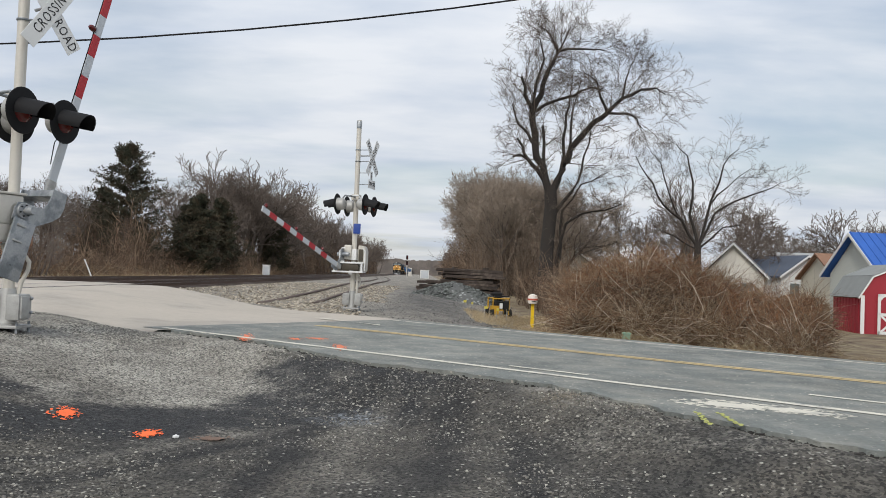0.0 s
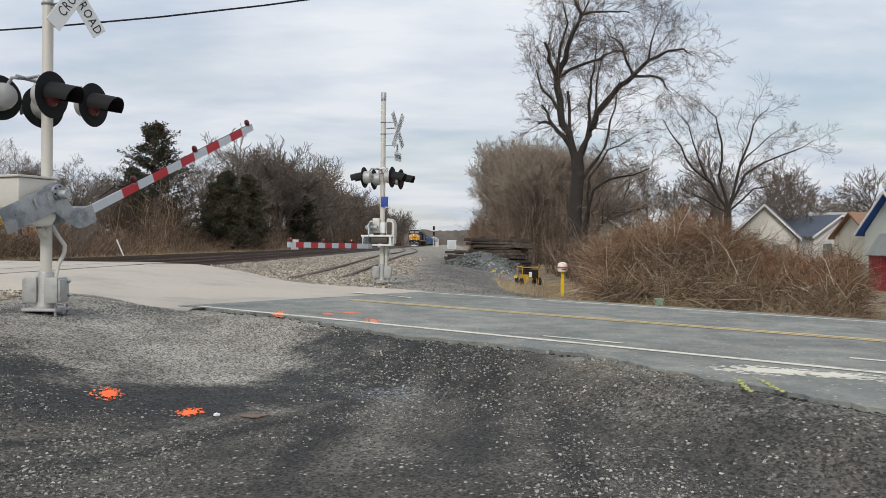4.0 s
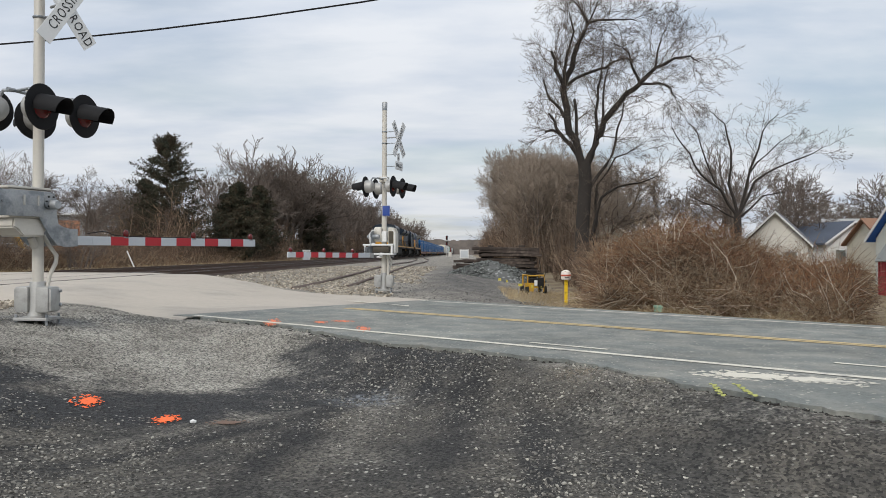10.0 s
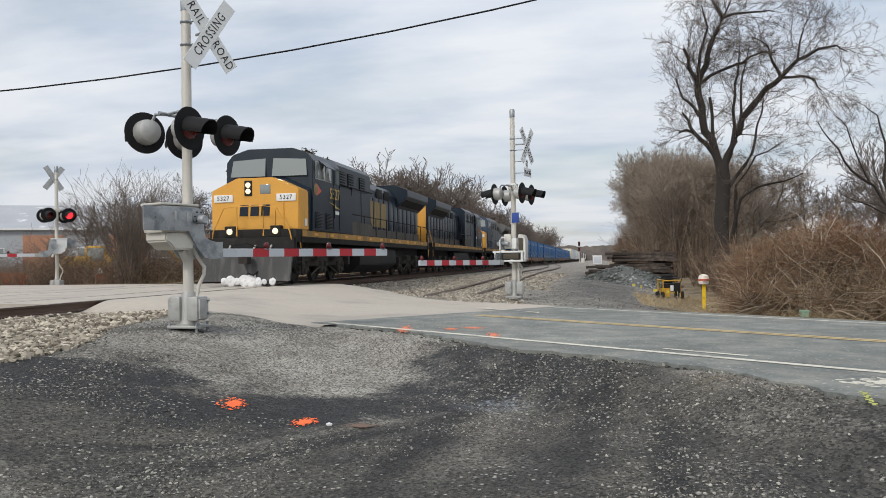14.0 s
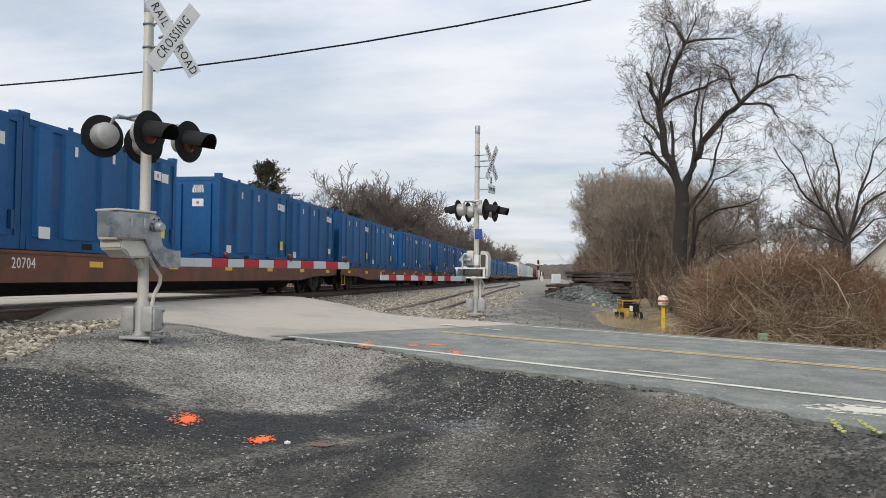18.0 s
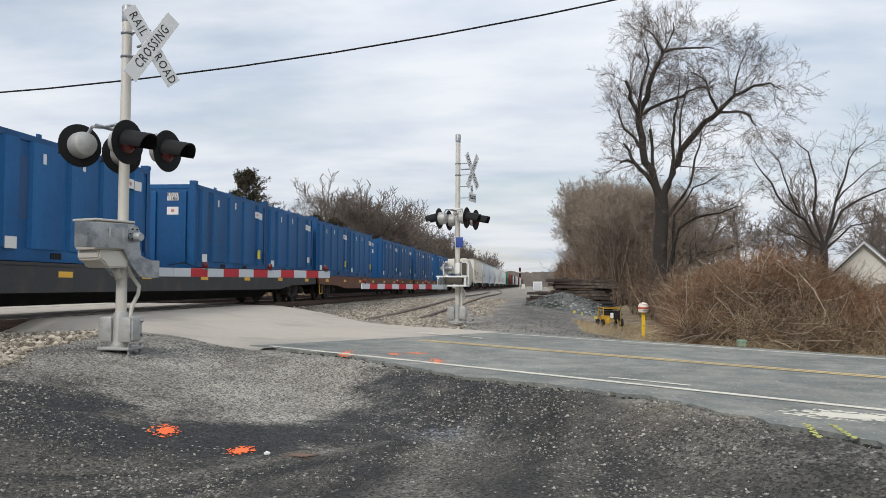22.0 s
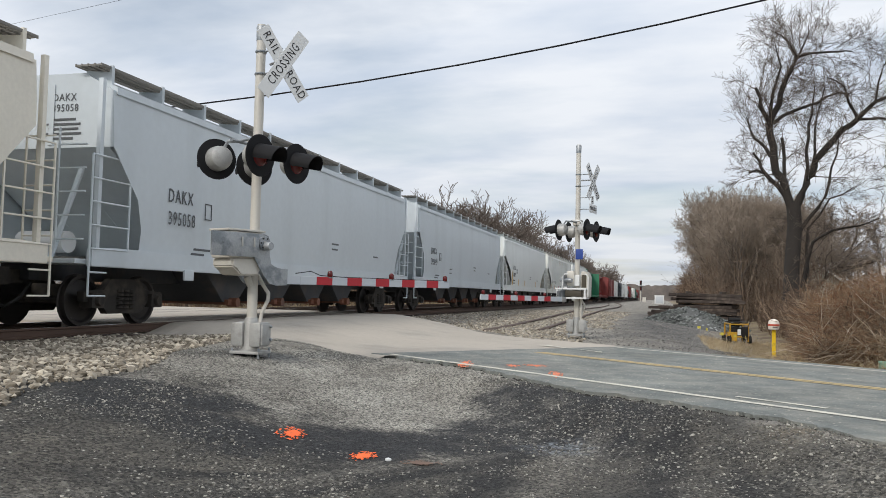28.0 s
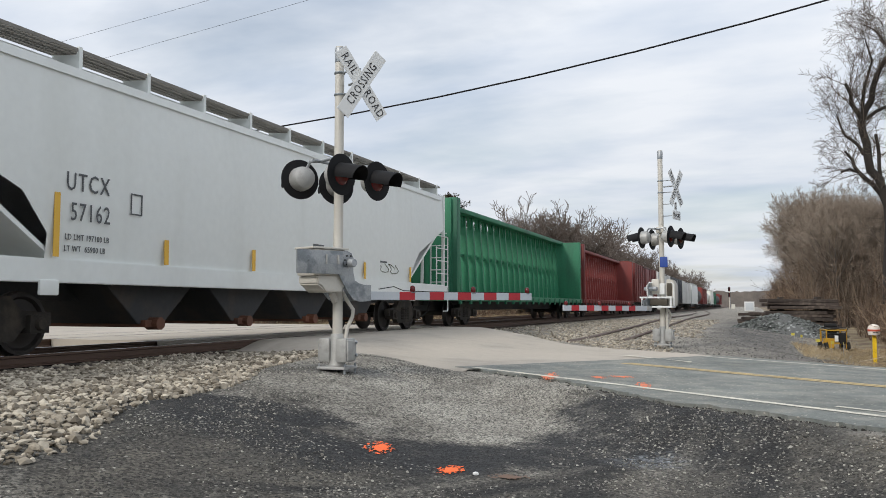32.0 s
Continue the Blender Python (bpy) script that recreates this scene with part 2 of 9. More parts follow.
def boxes(name, rows, material):
    """One mesh of many plain bars, each a centre and a size."""
    sign = np.array([(x, y, z) for x in (-0.5, 0.5) for y in (-0.5, 0.5) for z in (-0.5, 0.5)])
    quads = np.array([(0, 1, 3, 2), (4, 6, 7, 5), (0, 4, 5, 1), (2, 3, 7, 6), (0, 2, 6, 4), (1, 5, 7, 3)])
    vs = np.concatenate([sign * np.array(sz) + np.array(c) for c, sz in rows])
    fs = np.concatenate([quads + 8 * k for k in range(len(rows))])
    me = bpy.data.meshes.new(name)
    me.from_pydata(vs.tolist(), [], fs.tolist())
    me.materials.append(material)
    return me


def tube(pts, radii, seg=8):
    bm = bmesh.new()
    add_tube(bm, pts, radii, seg)
    return bm


def add_prism(bm, poly, d0, d1, axis="x"):
    """A polygon of (u, v) pushed from d0 to d1 along an axis: x takes (y, z), y takes (x, z), z takes (x, y)."""
    f = {"x": lambda u, v, d: (d, u, v), "y": lambda u, v, d: (u, d, v), "z": lambda u, v, d: (u, v, d)}[axis]
    a = [bm.verts.new(f(u, v, d0)) for u, v in poly]
    b = [bm.verts.new(f(u, v, d1)) for u, v in poly]
    k = len(poly)
    fs = [bm.faces.new(a[::-1]), bm.faces.new(b)] + [bm.faces.new((a[i], a[(i + 1) % k], b[(i + 1) % k], b[i])) for i in range(k)]
    bmesh.ops.recalc_face_normals(bm, faces=fs)


def prism(poly, d0, d1, axis="x", bev=0.0):
    bm = bmesh.new()
    add_prism(bm, poly, d0, d1, axis)
    if bev:
        bmesh.ops.bevel(bm, geom=bm.edges[:], offset=bev, segments=2, affect="EDGES")
    return bm


def lathe(prof, seg=20, axis="z"):
    """A turned shape from (radius, height) pairs."""
    bm = bmesh.new()
    rings = []
    for r, h in prof:
        ring = []
        for k in range(seg):
            a = k * math.tau / seg
            p = (r * math.cos(a), r * math.sin(a), h)
            ring.append(bm.verts.new({"z": p, "x": (p[2], p[0], p[1]), "y": (p[0], p[2], p[1])}[axis]))
        rings.append(ring)
    for r0, r1 in zip(rings, rings[1:]):
        for k in range(seg):
            bm.faces.new((r0[k], r0[(k + 1) % seg], r1[(k + 1) % seg], r1[k]))
    bm.faces.new(rings[0][::-1])
    bm.faces.new(rings[-1])
    bmesh.ops.recalc_face_normals(bm, faces=bm.faces[:])
    return bm


def mesh_of(name, bm, material, smooth=None):
    me = bpy.data.meshes.new(name)
    bm.to_mesh(me)
    bm.free()
    me.materials.append(material)
    if smooth:
        me.shade_smooth()
        me.set_sharp_from_angle(angle=radians(smooth))
    return me


def part(name, bm, material, parent=None, label="", at=None, smooth=35):
    """Links a bmesh (or a finished mesh) as one mesh object under a thing or a part."""
    me = bm if isinstance(bm, bpy.types.Mesh) else mesh_of(name, bm, material, smooth)
    ob = new(name, me)
    if parent is not None:
        ob.parent = parent
    if at is not None:
        ob.matrix_basis = at
    if label:
        ob["label"] = label
    return ob


def thing(name, m, label, category, group="", kind=""):
    ob = new(name)
    ob.empty_display_size = 0.2
    ob.matrix_basis = m
    return tagged(ob, label, category, group, kind)


def text_mesh(body, size, spacing=1.0, depth=0.003, align="CENTER"):
    cu = bpy.data.curves.new("lettering", "FONT")
    cu.body, cu.size, cu.extrude, cu.space_character = body, size, depth, spacing
    cu.align_x, cu.align_y, cu.resolution_u = align, "CENTER", 2
    ob = bpy.data.objects.new("lettering", cu)
    me = bpy.data.meshes.new_from_object(ob)
    bpy.data.objects.remove(ob)
    bpy.data.curves.remove(cu)
    return me


def lettering(body, size, material, parent, at, spacing=1.0, squeeze=1.0, bold=0.0, name="lettering"):
    me = text_mesh(body, size, spacing)
    if squeeze != 1.0:
        me.transform(Matrix.Diagonal((squeeze, 1, 1, 1)))
    me.materials.append(material)
    ob = new(name, me)
    ob.parent = parent
    ob.matrix_basis = at
    return ob


def ss(a, b, x):
    t = max(0.0, min(1.0, (x - a) / (b - a)))
    return t * t * (3 - 2 * t)

# ---- plan ----
TX, RZ = -10.9, 0.93          # centre line and rail top of the near track (at y = 15)
SKEW = 0.29                   # degrees by which the track leans to the left of +y
TX2 = TX - 4.3                # second track
RD, RN = (0.818, -0.575), (0.575, 0.818)     # along and across the road
C_EDGE, C_MID, C_FAR = 8.76, 11.9, 15.0      # near edge line, yellow line, far edge line


def track_x(y, x0=TX):
    return x0 - math.tan(radians(SKEW)) * (y - 15)


def cross(x, y):
    return RN[0] * x + RN[1] * y


def road_z(x, y):
    return 0.60 - 0.011 * max(-1.5, min(x + 4.4, 22)) + 0.30 * ss(-4.6, -9.2, x)


def edge_c(s):
    """Where the broken near rim of the asphalt lies: the shoulder widens along the road."""
    return 8.62 - 0.65 * ss(-10.0, -6.5, s) - 1.1 * ss(-4.6, -1.4, s) - 0.6 * ss(-1.4, 5.0, s)


def ground_z(x, y):
    """Height of the ground sheet."""
    c = cross(x, y)
    near = 0.07 + 0.0125 * max(-3, min(y, 14)) + 0.55 * ss(-2.4, -6.2, x)
    far = 0.52 - 0.46 * ss(-1.0, 3.0, x) + 0.25 * ss(30, 60, y)
    rz = road_z(x, y) - 0.11
    if c < C_MID:
        e = edge_c(RD[0] * x + RD[1] * y)
        z = near + (rz + 0.075 - near) * ss(e - 1.5, e - 0.05, c) - 0.10 * ss(e + 0.06, e + 0.35, c)
    else:
        z = rz + (far - rz) * ss(15.4, 18.0, c)
    # bank of the railway
    dx = x - track_x(y)
    bank = 0.72
    if dx > 0:
        k = ss(3.6, 1.7, dx)
    else:
        k = ss(-9.5, -6.2, dx)
        z = 0.45
    z = z + (bank - z) * k
    z += 0.012 * noise.noise((x * 0.9, y * 0.9, 0)) + 0.02 * noise.noise((x * 0.25, y * 0.25, 3))
    return z


# ---- ground ----
def ground_material():
    m = bpy.data.materials.new("gravel_and_dirt")
    m.use_nodes = True
    n, l = nodes_of(m.node_tree)
    out = n.new("ShaderNodeOutputMaterial")
    b = n.new("ShaderNodeBsdfPrincipled")
    b.inputs["Roughness"].default_value = 0.93
    l.new(b.outputs[0], out.inputs["Surface"])
    tc = n.new("ShaderNodeTexCoord")
    P = tc.outputs["Object"]

    def tex(sc, det=5.0, rough=0.55, dist=0.0):
        t = n.new("ShaderNodeTexNoise")
        t.inputs["Scale"].default_value, t.inputs["Detail"].default_value = sc, det
        t.inputs["Roughness"].default_value, t.inputs["Distortion"].default_value = rough, dist
        l.new(P, t.inputs["Vector"])
        return t.outputs["Fac"]

    def mr(src, lo, hi, a=0.0, z=1.0):
        r = n.new("ShaderNodeMapRange")
        r.inputs["From Min"].default_value, r.inputs["From Max"].default_value = lo, hi
        r.inputs["To Min"].default_value, r.inputs["To Max"].default_value = a, z
        l.new(src, r.inputs["Value"])
        return r.outputs[0]

    def mix(a, c, f, blend="MIX"):
        x = n.new("ShaderNodeMix")
        x.data_type, x.blend_type = "RGBA", blend
        for sock, val in (("A", a), ("B", c), ("Factor", f)):
            if isinstance(val, tuple):
                x.inputs[sock].default_value = (*val, 1)
            elif isinstance(val, float):
                x.inputs[sock].default_value = val
            else:
                l.new(val, x.inputs[sock])
        return x.outputs["Result"]

    def op(o, a, c):
        x = n.new("ShaderNodeMath")
        x.operation = o
        for i, val in enumerate((a, c)):
            if isinstance(val, (int, float)):
                x.inputs[i].default_value = val
            else:
                l.new(val, x.inputs[i])
        return x.outputs[0]

    ROUGH, GRAINY = tex(1.7, 6.0), tex(13.0, 5.0, 0.7)

    def blot(cx, cy, rx, ry, turn, edge=0.5):
        """A soft-edged ellipse on the plan, its rim broken by noise."""
        mp = n.new("ShaderNodeMapping")
        mp.vector_type = "TEXTURE"
        mp.inputs["Location"].default_value = (cx, cy, 0)
        mp.inputs["Rotation"].default_value = (0, 0, radians(turn))
        mp.inputs["Scale"].default_value = (rx, ry, 1e6)
        l.new(P, mp.inputs["Vector"])
        ln = n.new("ShaderNodeVectorMath")
        ln.operation = "LENGTH"
        l.new(mp.outputs[0], ln.inputs[0])
        d = op("ADD", ln.outputs["Value"], op("MULTIPLY", op("SUBTRACT", ROUGH, 0.5), 1.3))
        d = op("ADD", d, op("MULTIPLY", op("SUBTRACT", GRAINY, 0.5), 1.1))
        return mr(d, 1.0 + edge / 2, 1.0 - edge / 2)

    # base gravel and packed dirt
    c = mix((0.325, 0.308, 0.266), (0.185, 0.172, 0.147), mr(tex(0.9, 7.0, 0.6), 0.36, 0.62))
    # grey-brown trodden dirt of the lower lot
    dirt = None
    for a in ((-0.8, 5.8, 3.6, 3.0, 0), (0.4, 8.8, 1.5, 2.3, -12), (1.9, 5.6, 1.5, 1.3, -30), (-4.4, 6.6, 2.6, 2.1, 0)):
        k = blot(*a)
        dirt = k if dirt is None else op("MAXIMUM", dirt, k)
    c = mix(c, mix((0.034, 0.0325, 0.029), (0.092, 0.083, 0.068), mr(tex(1.3, 7.0, 0.65), 0.42, 0.66)), op("MULTIPLY", dirt, 0.94))
    # damp blue-black ground swept through the middle of the lot
    dark = None
    for a in ((-1.3, 10.6, 0.95, 1.0, 0), (-1.2, 9.2, 1.25, 0.95, 20), (-2.2, 8.4, 1.2, 0.55, 18), (-3.5, 7.55, 1.3, 0.38, 14), (-5.2, 7.9, 1.4, 0.45, 20), (-4.6, 7.2, 1.4, 0.5, 0), (-2.9, 7.9, 0.9, 0.6, 10)):
        k = blot(*a)
        dark = k if dark is None else op("MAXIMUM", dark, k)
    dark = op("MULTIPLY", dark, mr(tex(3.0, 8.0, 0.7), 0.26, 0.50, 0.45, 1.0))
    c = mix(c, (0.021, 0.0218, 0.0232), op("MULTIPLY", dark, 0.95))
    # smooth grey patch of fines beside the railway shoulder
    c = mix(c, (0.105, 0.105, 0.10), op("MULTIPLY", blot(-6.1, 11.1, 1.15, 0.62, 10, 0.6), mr(tex(2.2, 7.0), 0.3, 0.55, 0.4, 0.9)))
    # swept tyre streaks, dark and pale, across the lower lot
    for a in ((0.08, 8.9, 0.20, 2.9, -5), (0.54, 6.3, 0.15, 1.5, -2), (-1.36, 7.1, 0.14, 1.6, -6), (-1.02, 9.0, 0.10, 1.2, -22), (-2.0, 7.0, 0.12, 1.3, -38), (-2.9, 6.6, 0.11, 1.2, -48)):
        c = mix(c, (0.020, 0.0195, 0.019), op("MULTIPLY", blot(*a, 0.9), mr(tex(4.0, 6.0), 0.3, 0.55, 0.60, 0.95)))
    for a in ((-0.86, 7.4, 0.16, 1.5, -8), (-2.4, 7.1, 0.10, 1.1, -42), (-0.72, 6.4, 0.22, 0.22, 0)):
        c = mix(c, (0.17, 0.158, 0.135), op("MULTIPLY", blot(*a, 0.9), mr(tex(5.0, 6.0), 0.35, 0.6, 0.2, 0.75)))
    # chalky scuff
    c = mix(c, (0.26, 0.285, 0.31), op("MULTIPLY", blot(-1.02, 8.55, 0.30, 0.26, 0, 0.9), mr(tex(14, 5.0), 0.38, 0.70, 0.0, 0.75)))
    # loose chippings: each cell its own grey
    vo = n.new("ShaderNodeTexVoronoi")
    vo.inputs["Scale"].default_value = 30.0
    vo.inputs["Randomness"].default_value = 1.0
    l.new(P, vo.inputs["Vector"])
    sepc = n.new("ShaderNodeSeparateColor")
    l.new(vo.outputs["Color"], sepc.inputs[0])
    loose = mr(tex(1.1, 7.0, 0.65), 0.44, 0.68, -0.04, 0.30)
    chip = mr(op("ADD", sepc.outputs[0], loose), 0.99, 1.03)
    chip = op("MULTIPLY", chip, mr(vo.outputs["Distance"], 0.55, 0.25))
    c = mix(c, (0.36, 0.345, 0.30), op("MULTIPLY", chip, 0.9))
    vo2 = n.new("ShaderNodeTexVoronoi")
    vo2.inputs["Scale"].default_value = 48.0
    l.new(P, vo2.inputs["Vector"])
    sep2 = n.new("ShaderNodeSeparateColor")
    l.new(vo2.outputs["Color"], sep2.inputs[0])
    c = mix(c, mr(sep2.outputs[1], 0.0, 1.0, 0.25, 1.85), 1.0, "MULTIPLY")
    # dry grass and leaf litter beyond the road
    sp = n.new("ShaderNodeSeparateXYZ")
    l.new(P, sp.inputs[0])
    cc = op("ADD", op("MULTIPLY", sp.outputs["X"], RN[0]), op("MULTIPLY", sp.outputs["Y"], RN[1]))
    # pale chippings thrown up along the broken road edge
    rim = op("MULTIPLY", mr(op("ADD", cc, op("MULTIPLY", tex(1.3, 6.0), 1.6)), 7.9, 8.7), mr(cc, 9.0, 8.4))
    rim = op("MULTIPLY", rim, mr(op("ADD", sp.outputs["X"], op("MULTIPLY", tex(0.8, 4.0), 1.0)), 0.9, 1.9, 0.0, 0.85))
    c = mix(c, mix((0.40, 0.375, 0.325), (0.26, 0.215, 0.15), mr(tex(1.7, 5.0), 0.5, 0.62)), op("MULTIPLY", rim, mr(tex(6.0, 6.0), 0.35, 0.55, 0.4, 1.0)))
    c = mix(c, mr(sep2.outputs[1], 0.0, 1.0, 0.55, 1.35), rim, "MULTIPLY")
    litter = mr(op("ADD", cc, op("MULTIPLY", tex(0.5, 5.0), 4.0)), 19.2, 20.2)
    right = mr(op("ADD", sp.outputs["X"], op("MULTIPLY", tex(0.35, 5.0), 3.0)), 3.0, 4.4)
    lit = op("MULTIPLY", litter, right)
    c = mix(c, mix((0.25, 0.20, 0.115), (0.125, 0.085, 0.055), mr(tex(1.4, 6.0), 0.4, 0.6)), lit)
    west = mr(sp.outputs["X"], -17.6, -19.5)
    c = mix(c, mix((0.30, 0.24, 0.14), (0.16, 0.11, 0.075), mr(tex(0.6, 6.0), 0.42, 0.6)), west)
    # pale ballast of the railway bank
    bank = mr(op("ADD", sp.outputs["X"], op("MULTIPLY", tex(0.6, 4.0), 2.4)), -5.6, -6.9)
    bank = op("MULTIPLY", bank, mr(sp.outputs["X"], -18.5, -17.5))
    v3 = n.new("ShaderNodeTexVoronoi")
    v3.inputs["Scale"].default_value = 15.0
    l.new(P, v3.inputs["Vector"])
    s3 = n.new("ShaderNodeSeparateColor")
    l.new(v3.outputs["Color"], s3.inputs[0])
    bal = mix((0.19, 0.16, 0.12), (0.48, 0.43, 0.34), s3.outputs[0])
    bal = mix(bal, (0.07, 0.06, 0.05), mr(v3.outputs["Distance"], 0.45, 0.75))
    c = mix(c, bal, bank)
    # pale gravel between the road and the siding
    beyond = op("MULTIPLY", mr(cc, 15.3, 16.2), mr(sp.outputs["X"], 3.2, 0.8))
    c = mix(c, mix((0.30, 0.275, 0.235), (0.19, 0.175, 0.15), mr(tex(0.8, 7.0, 0.65), 0.38, 0.6)), op("MULTIPLY", beyond, 0.75))
    c = mix(c, mr(sep2.outputs[1], 0.0, 1.0, 0.7, 1.3), beyond, "MULTIPLY")
    # dark oily track beside the far siding
    c = mix(c, (0.075, 0.073, 0.072), op("MULTIPLY", blot(0.0, 40, 1.7, 17, 1, 0.9), mr(tex(0.9, 6.0, 0.65), 0.33, 0.55, 0.35, 0.92)))
    c = mix(c, (0.05, 0.042, 0.034), op("MULTIPLY", blot(2.4, 24.4, 2.2, 0.7, -30, 0.9), mr(tex(1.6, 6.0, 0.65), 0.4, 0.56)))
    l.new(c, b.inputs["Base Color"])
    bp = n.new("ShaderNodeBump")
    bp.inputs["Strength"].default_value, bp.inputs["Distance"].default_value = 1.0, 0.035
    h = op("ADD", op("MULTIPLY", tex(30, 6.0, 0.7), 0.8), op("MULTIPLY", op("SUBTRACT", 1.0, vo.outputs["Distance"]), 0.5))
    l.new(h, bp.inputs["Height"])
    l.new(bp.outputs[0], b.inputs["Normal"])
    return m


def spread(lo, hi, step, reach):
    """Even steps between lo and hi, then ever longer ones out to the horizon."""
    mid = list(np.arange(lo, hi + 1e-6, step))
    out, d, x = [], step, hi
    while x < reach:
        d *= 1.35
        x += d
        out.append(x)
    inn, d, x = [], step, lo
    while x > -reach:
        d *= 1.35
        x -= d
        inn.append(x)
    return inn[::-1] + mid + out


def build_ground():
    xs, ys = spread(-20, 12, 0.25, 4000), spread(-3, 34, 0.25, 4500)
    verts = [(x, y, ground_z(x, y)) for y in ys for x in xs]
    w = len(xs)
    faces = [(j * w + i, j * w + i + 1, (j + 1) * w + i + 1, (j + 1) * w + i) for j in range(len(ys) - 1) for i in range(w - 1)]
    me = bpy.data.meshes.new("ground")
    me.from_pydata(verts, [], faces)
    me.materials.append(ground_material())
    me.shade_smooth()
    tagged(new("ground", me), "grey gravel and dirt lot with damp dark patches", "ground", kind="structure")


build_ground()


def strip(name, material, s0, s1, c0, c1, lift, step_s=0.25, nc=6, ragged=(0.0, 0.0), skirt=0.0, zf=road_z, ends=None):
    """A sheet that follows the road between the lines c0 and c1, from s0 to s1 along it; ragged: how far each rim wanders."""
    ns = max(2, int((s1 - s0) / step_s))
    verts, faces = [], []
    for i in range(ns + 1):
        s = s0 + (s1 - s0) * i / ns
        w0 = ragged[0] * (noise.noise((s * 0.9, 1.7, 0)) + 0.6 * noise.noise((s * 3.1, 5.2, 0)) + 0.35 * noise.noise((s * 9.0, 2.2, 0)))
        w1 = ragged[1] * (noise.noise((s * 0.9, 9.7, 0)) + 0.6 * noise.noise((s * 3.1, 8.2, 0)))
        if c0 is None:
            w0 = ragged[0] * (0.5 * noise.noise((s * 0.9, 1.7, 0)) + 0.6 * noise.noise((s * 3.1, 5.2, 0)) + 0.4 * noise.noise((s * 9.0, 2.2, 0)) + 0.25 * noise.noise((s * 21.0, 6.2, 0))) + edge_c(s)
            row = [w0 + (c1 + w1 - w0) * j / nc for j in range(nc + 1)]
        else:
            row = [c0 + w0 + (c1 + w1 - c0 - w0) * j / nc for j in range(nc + 1)]
        pts = [(RD[0] * s + RN[0] * c, RD[1] * s + RN[1] * c) for c in row]
        zs = [zf(x, y) + lift for x, y in pts]
        if skirt:
            pts, zs = [pts[0]] + pts + [pts[-1]], [zs[0] - skirt] + zs + [zs[-1] - skirt]
        verts += [(x, y, z) for (x, y), z in zip(pts, zs)]
    k = len(pts)
    faces = [(i * k + j, (i + 1) * k + j, (i + 1) * k + j + 1, i * k + j + 1) for i in range(ns) for j in range(k - 1)]
    me = bpy.data.meshes.new(name)
    me.from_pydata(verts, [], faces)
    me.materials.append(material)
    return new(name, me)


def road_s(x, y):
    return RD[0] * x + RD[1] * y


road = strip("road", M["asphalt"], -12.0, 160, None, 15.55, 0.0, step_s=0.06, nc=24, ragged=(0.24, 0.05), skirt=0.10)
tagged(road, "two-lane blue-grey asphalt road with a broken edge", "road", kind="structure")


def road_rim():
    """Near-black bitumen crumbs, added as the shadow line under the broken edge of the asphalt."""
    rng = random.Random(91)
    bm = bmesh.new()
    s = -11.0
    while s < 14:
        w = 0.24 * (0.5 * noise.noise((s * 0.9, 1.7, 0)) + 0.6 * noise.noise((s * 3.1, 5.2, 0)) + 0.4 * noise.noise((s * 9.0, 2.2, 0)) + 0.25 * noise.noise((s * 21.0, 6.2, 0)))
        c = edge_c(s) + w - 0.004 - abs(rng.gauss(0, 0.022))
        x, y = RD[0] * s + RN[0] * c, RD[1] * s + RN[1] * c
        q = rng.uniform(0.008, 0.024)
        add_box(bm, (0, 0, 0), (q * rng.uniform(0.9, 2.2), q * 1.3, q * 1.1), pose(x, y, road_z(x, y) - 0.040 - rng.uniform(0, 0.02), rng.uniform(-25, 25), rng.uniform(-25, 25), rng.uniform(0, 180)))
        s += rng.uniform(0.010, 0.045) * (1 if s < 2 else 2)
    tagged(part("road_rim", bm, mat("black_bitumen", (0.034, 0.032, 0.029), 0.95, var=0.4, scale=20, bump=0.5), smooth=None), "bitumen crumbs darkened for the shadow line along the asphalt's broken edge", "road edge", kind="stuff")


road_rim()
tagged(strip("edge_line", M["white_line"], -11.7, 120, C_EDGE - 0.07, C_EDGE + 0.07, 0.006, nc=1), "worn white edge line on the asphalt", "road marking", kind="structure")
tagged(strip("edge_line", M["white_line"], -11.9, 120, C_FAR - 0.06, C_FAR + 0.06, 0.006, nc=1), "worn white edge line on the asphalt", "road marking", kind="structure")
tagged(strip("centre_line", M["yellow_line"], -11.2, 120, C_MID - 0.15, C_MID - 0.02, 0.006, nc=1), "faded yellow centre line", "road marking", kind="structure")
tagged(strip("centre_line", M["yellow_line"], -11.2, 120, C_MID + 0.02, C_MID + 0.15, 0.006, nc=1), "faded yellow centre line", "road marking", kind="structure")


def pavement_z(x, y):
    return road_z(x, y) - 0.012 + 0.026 * ss(-4.6, -9.0, x)


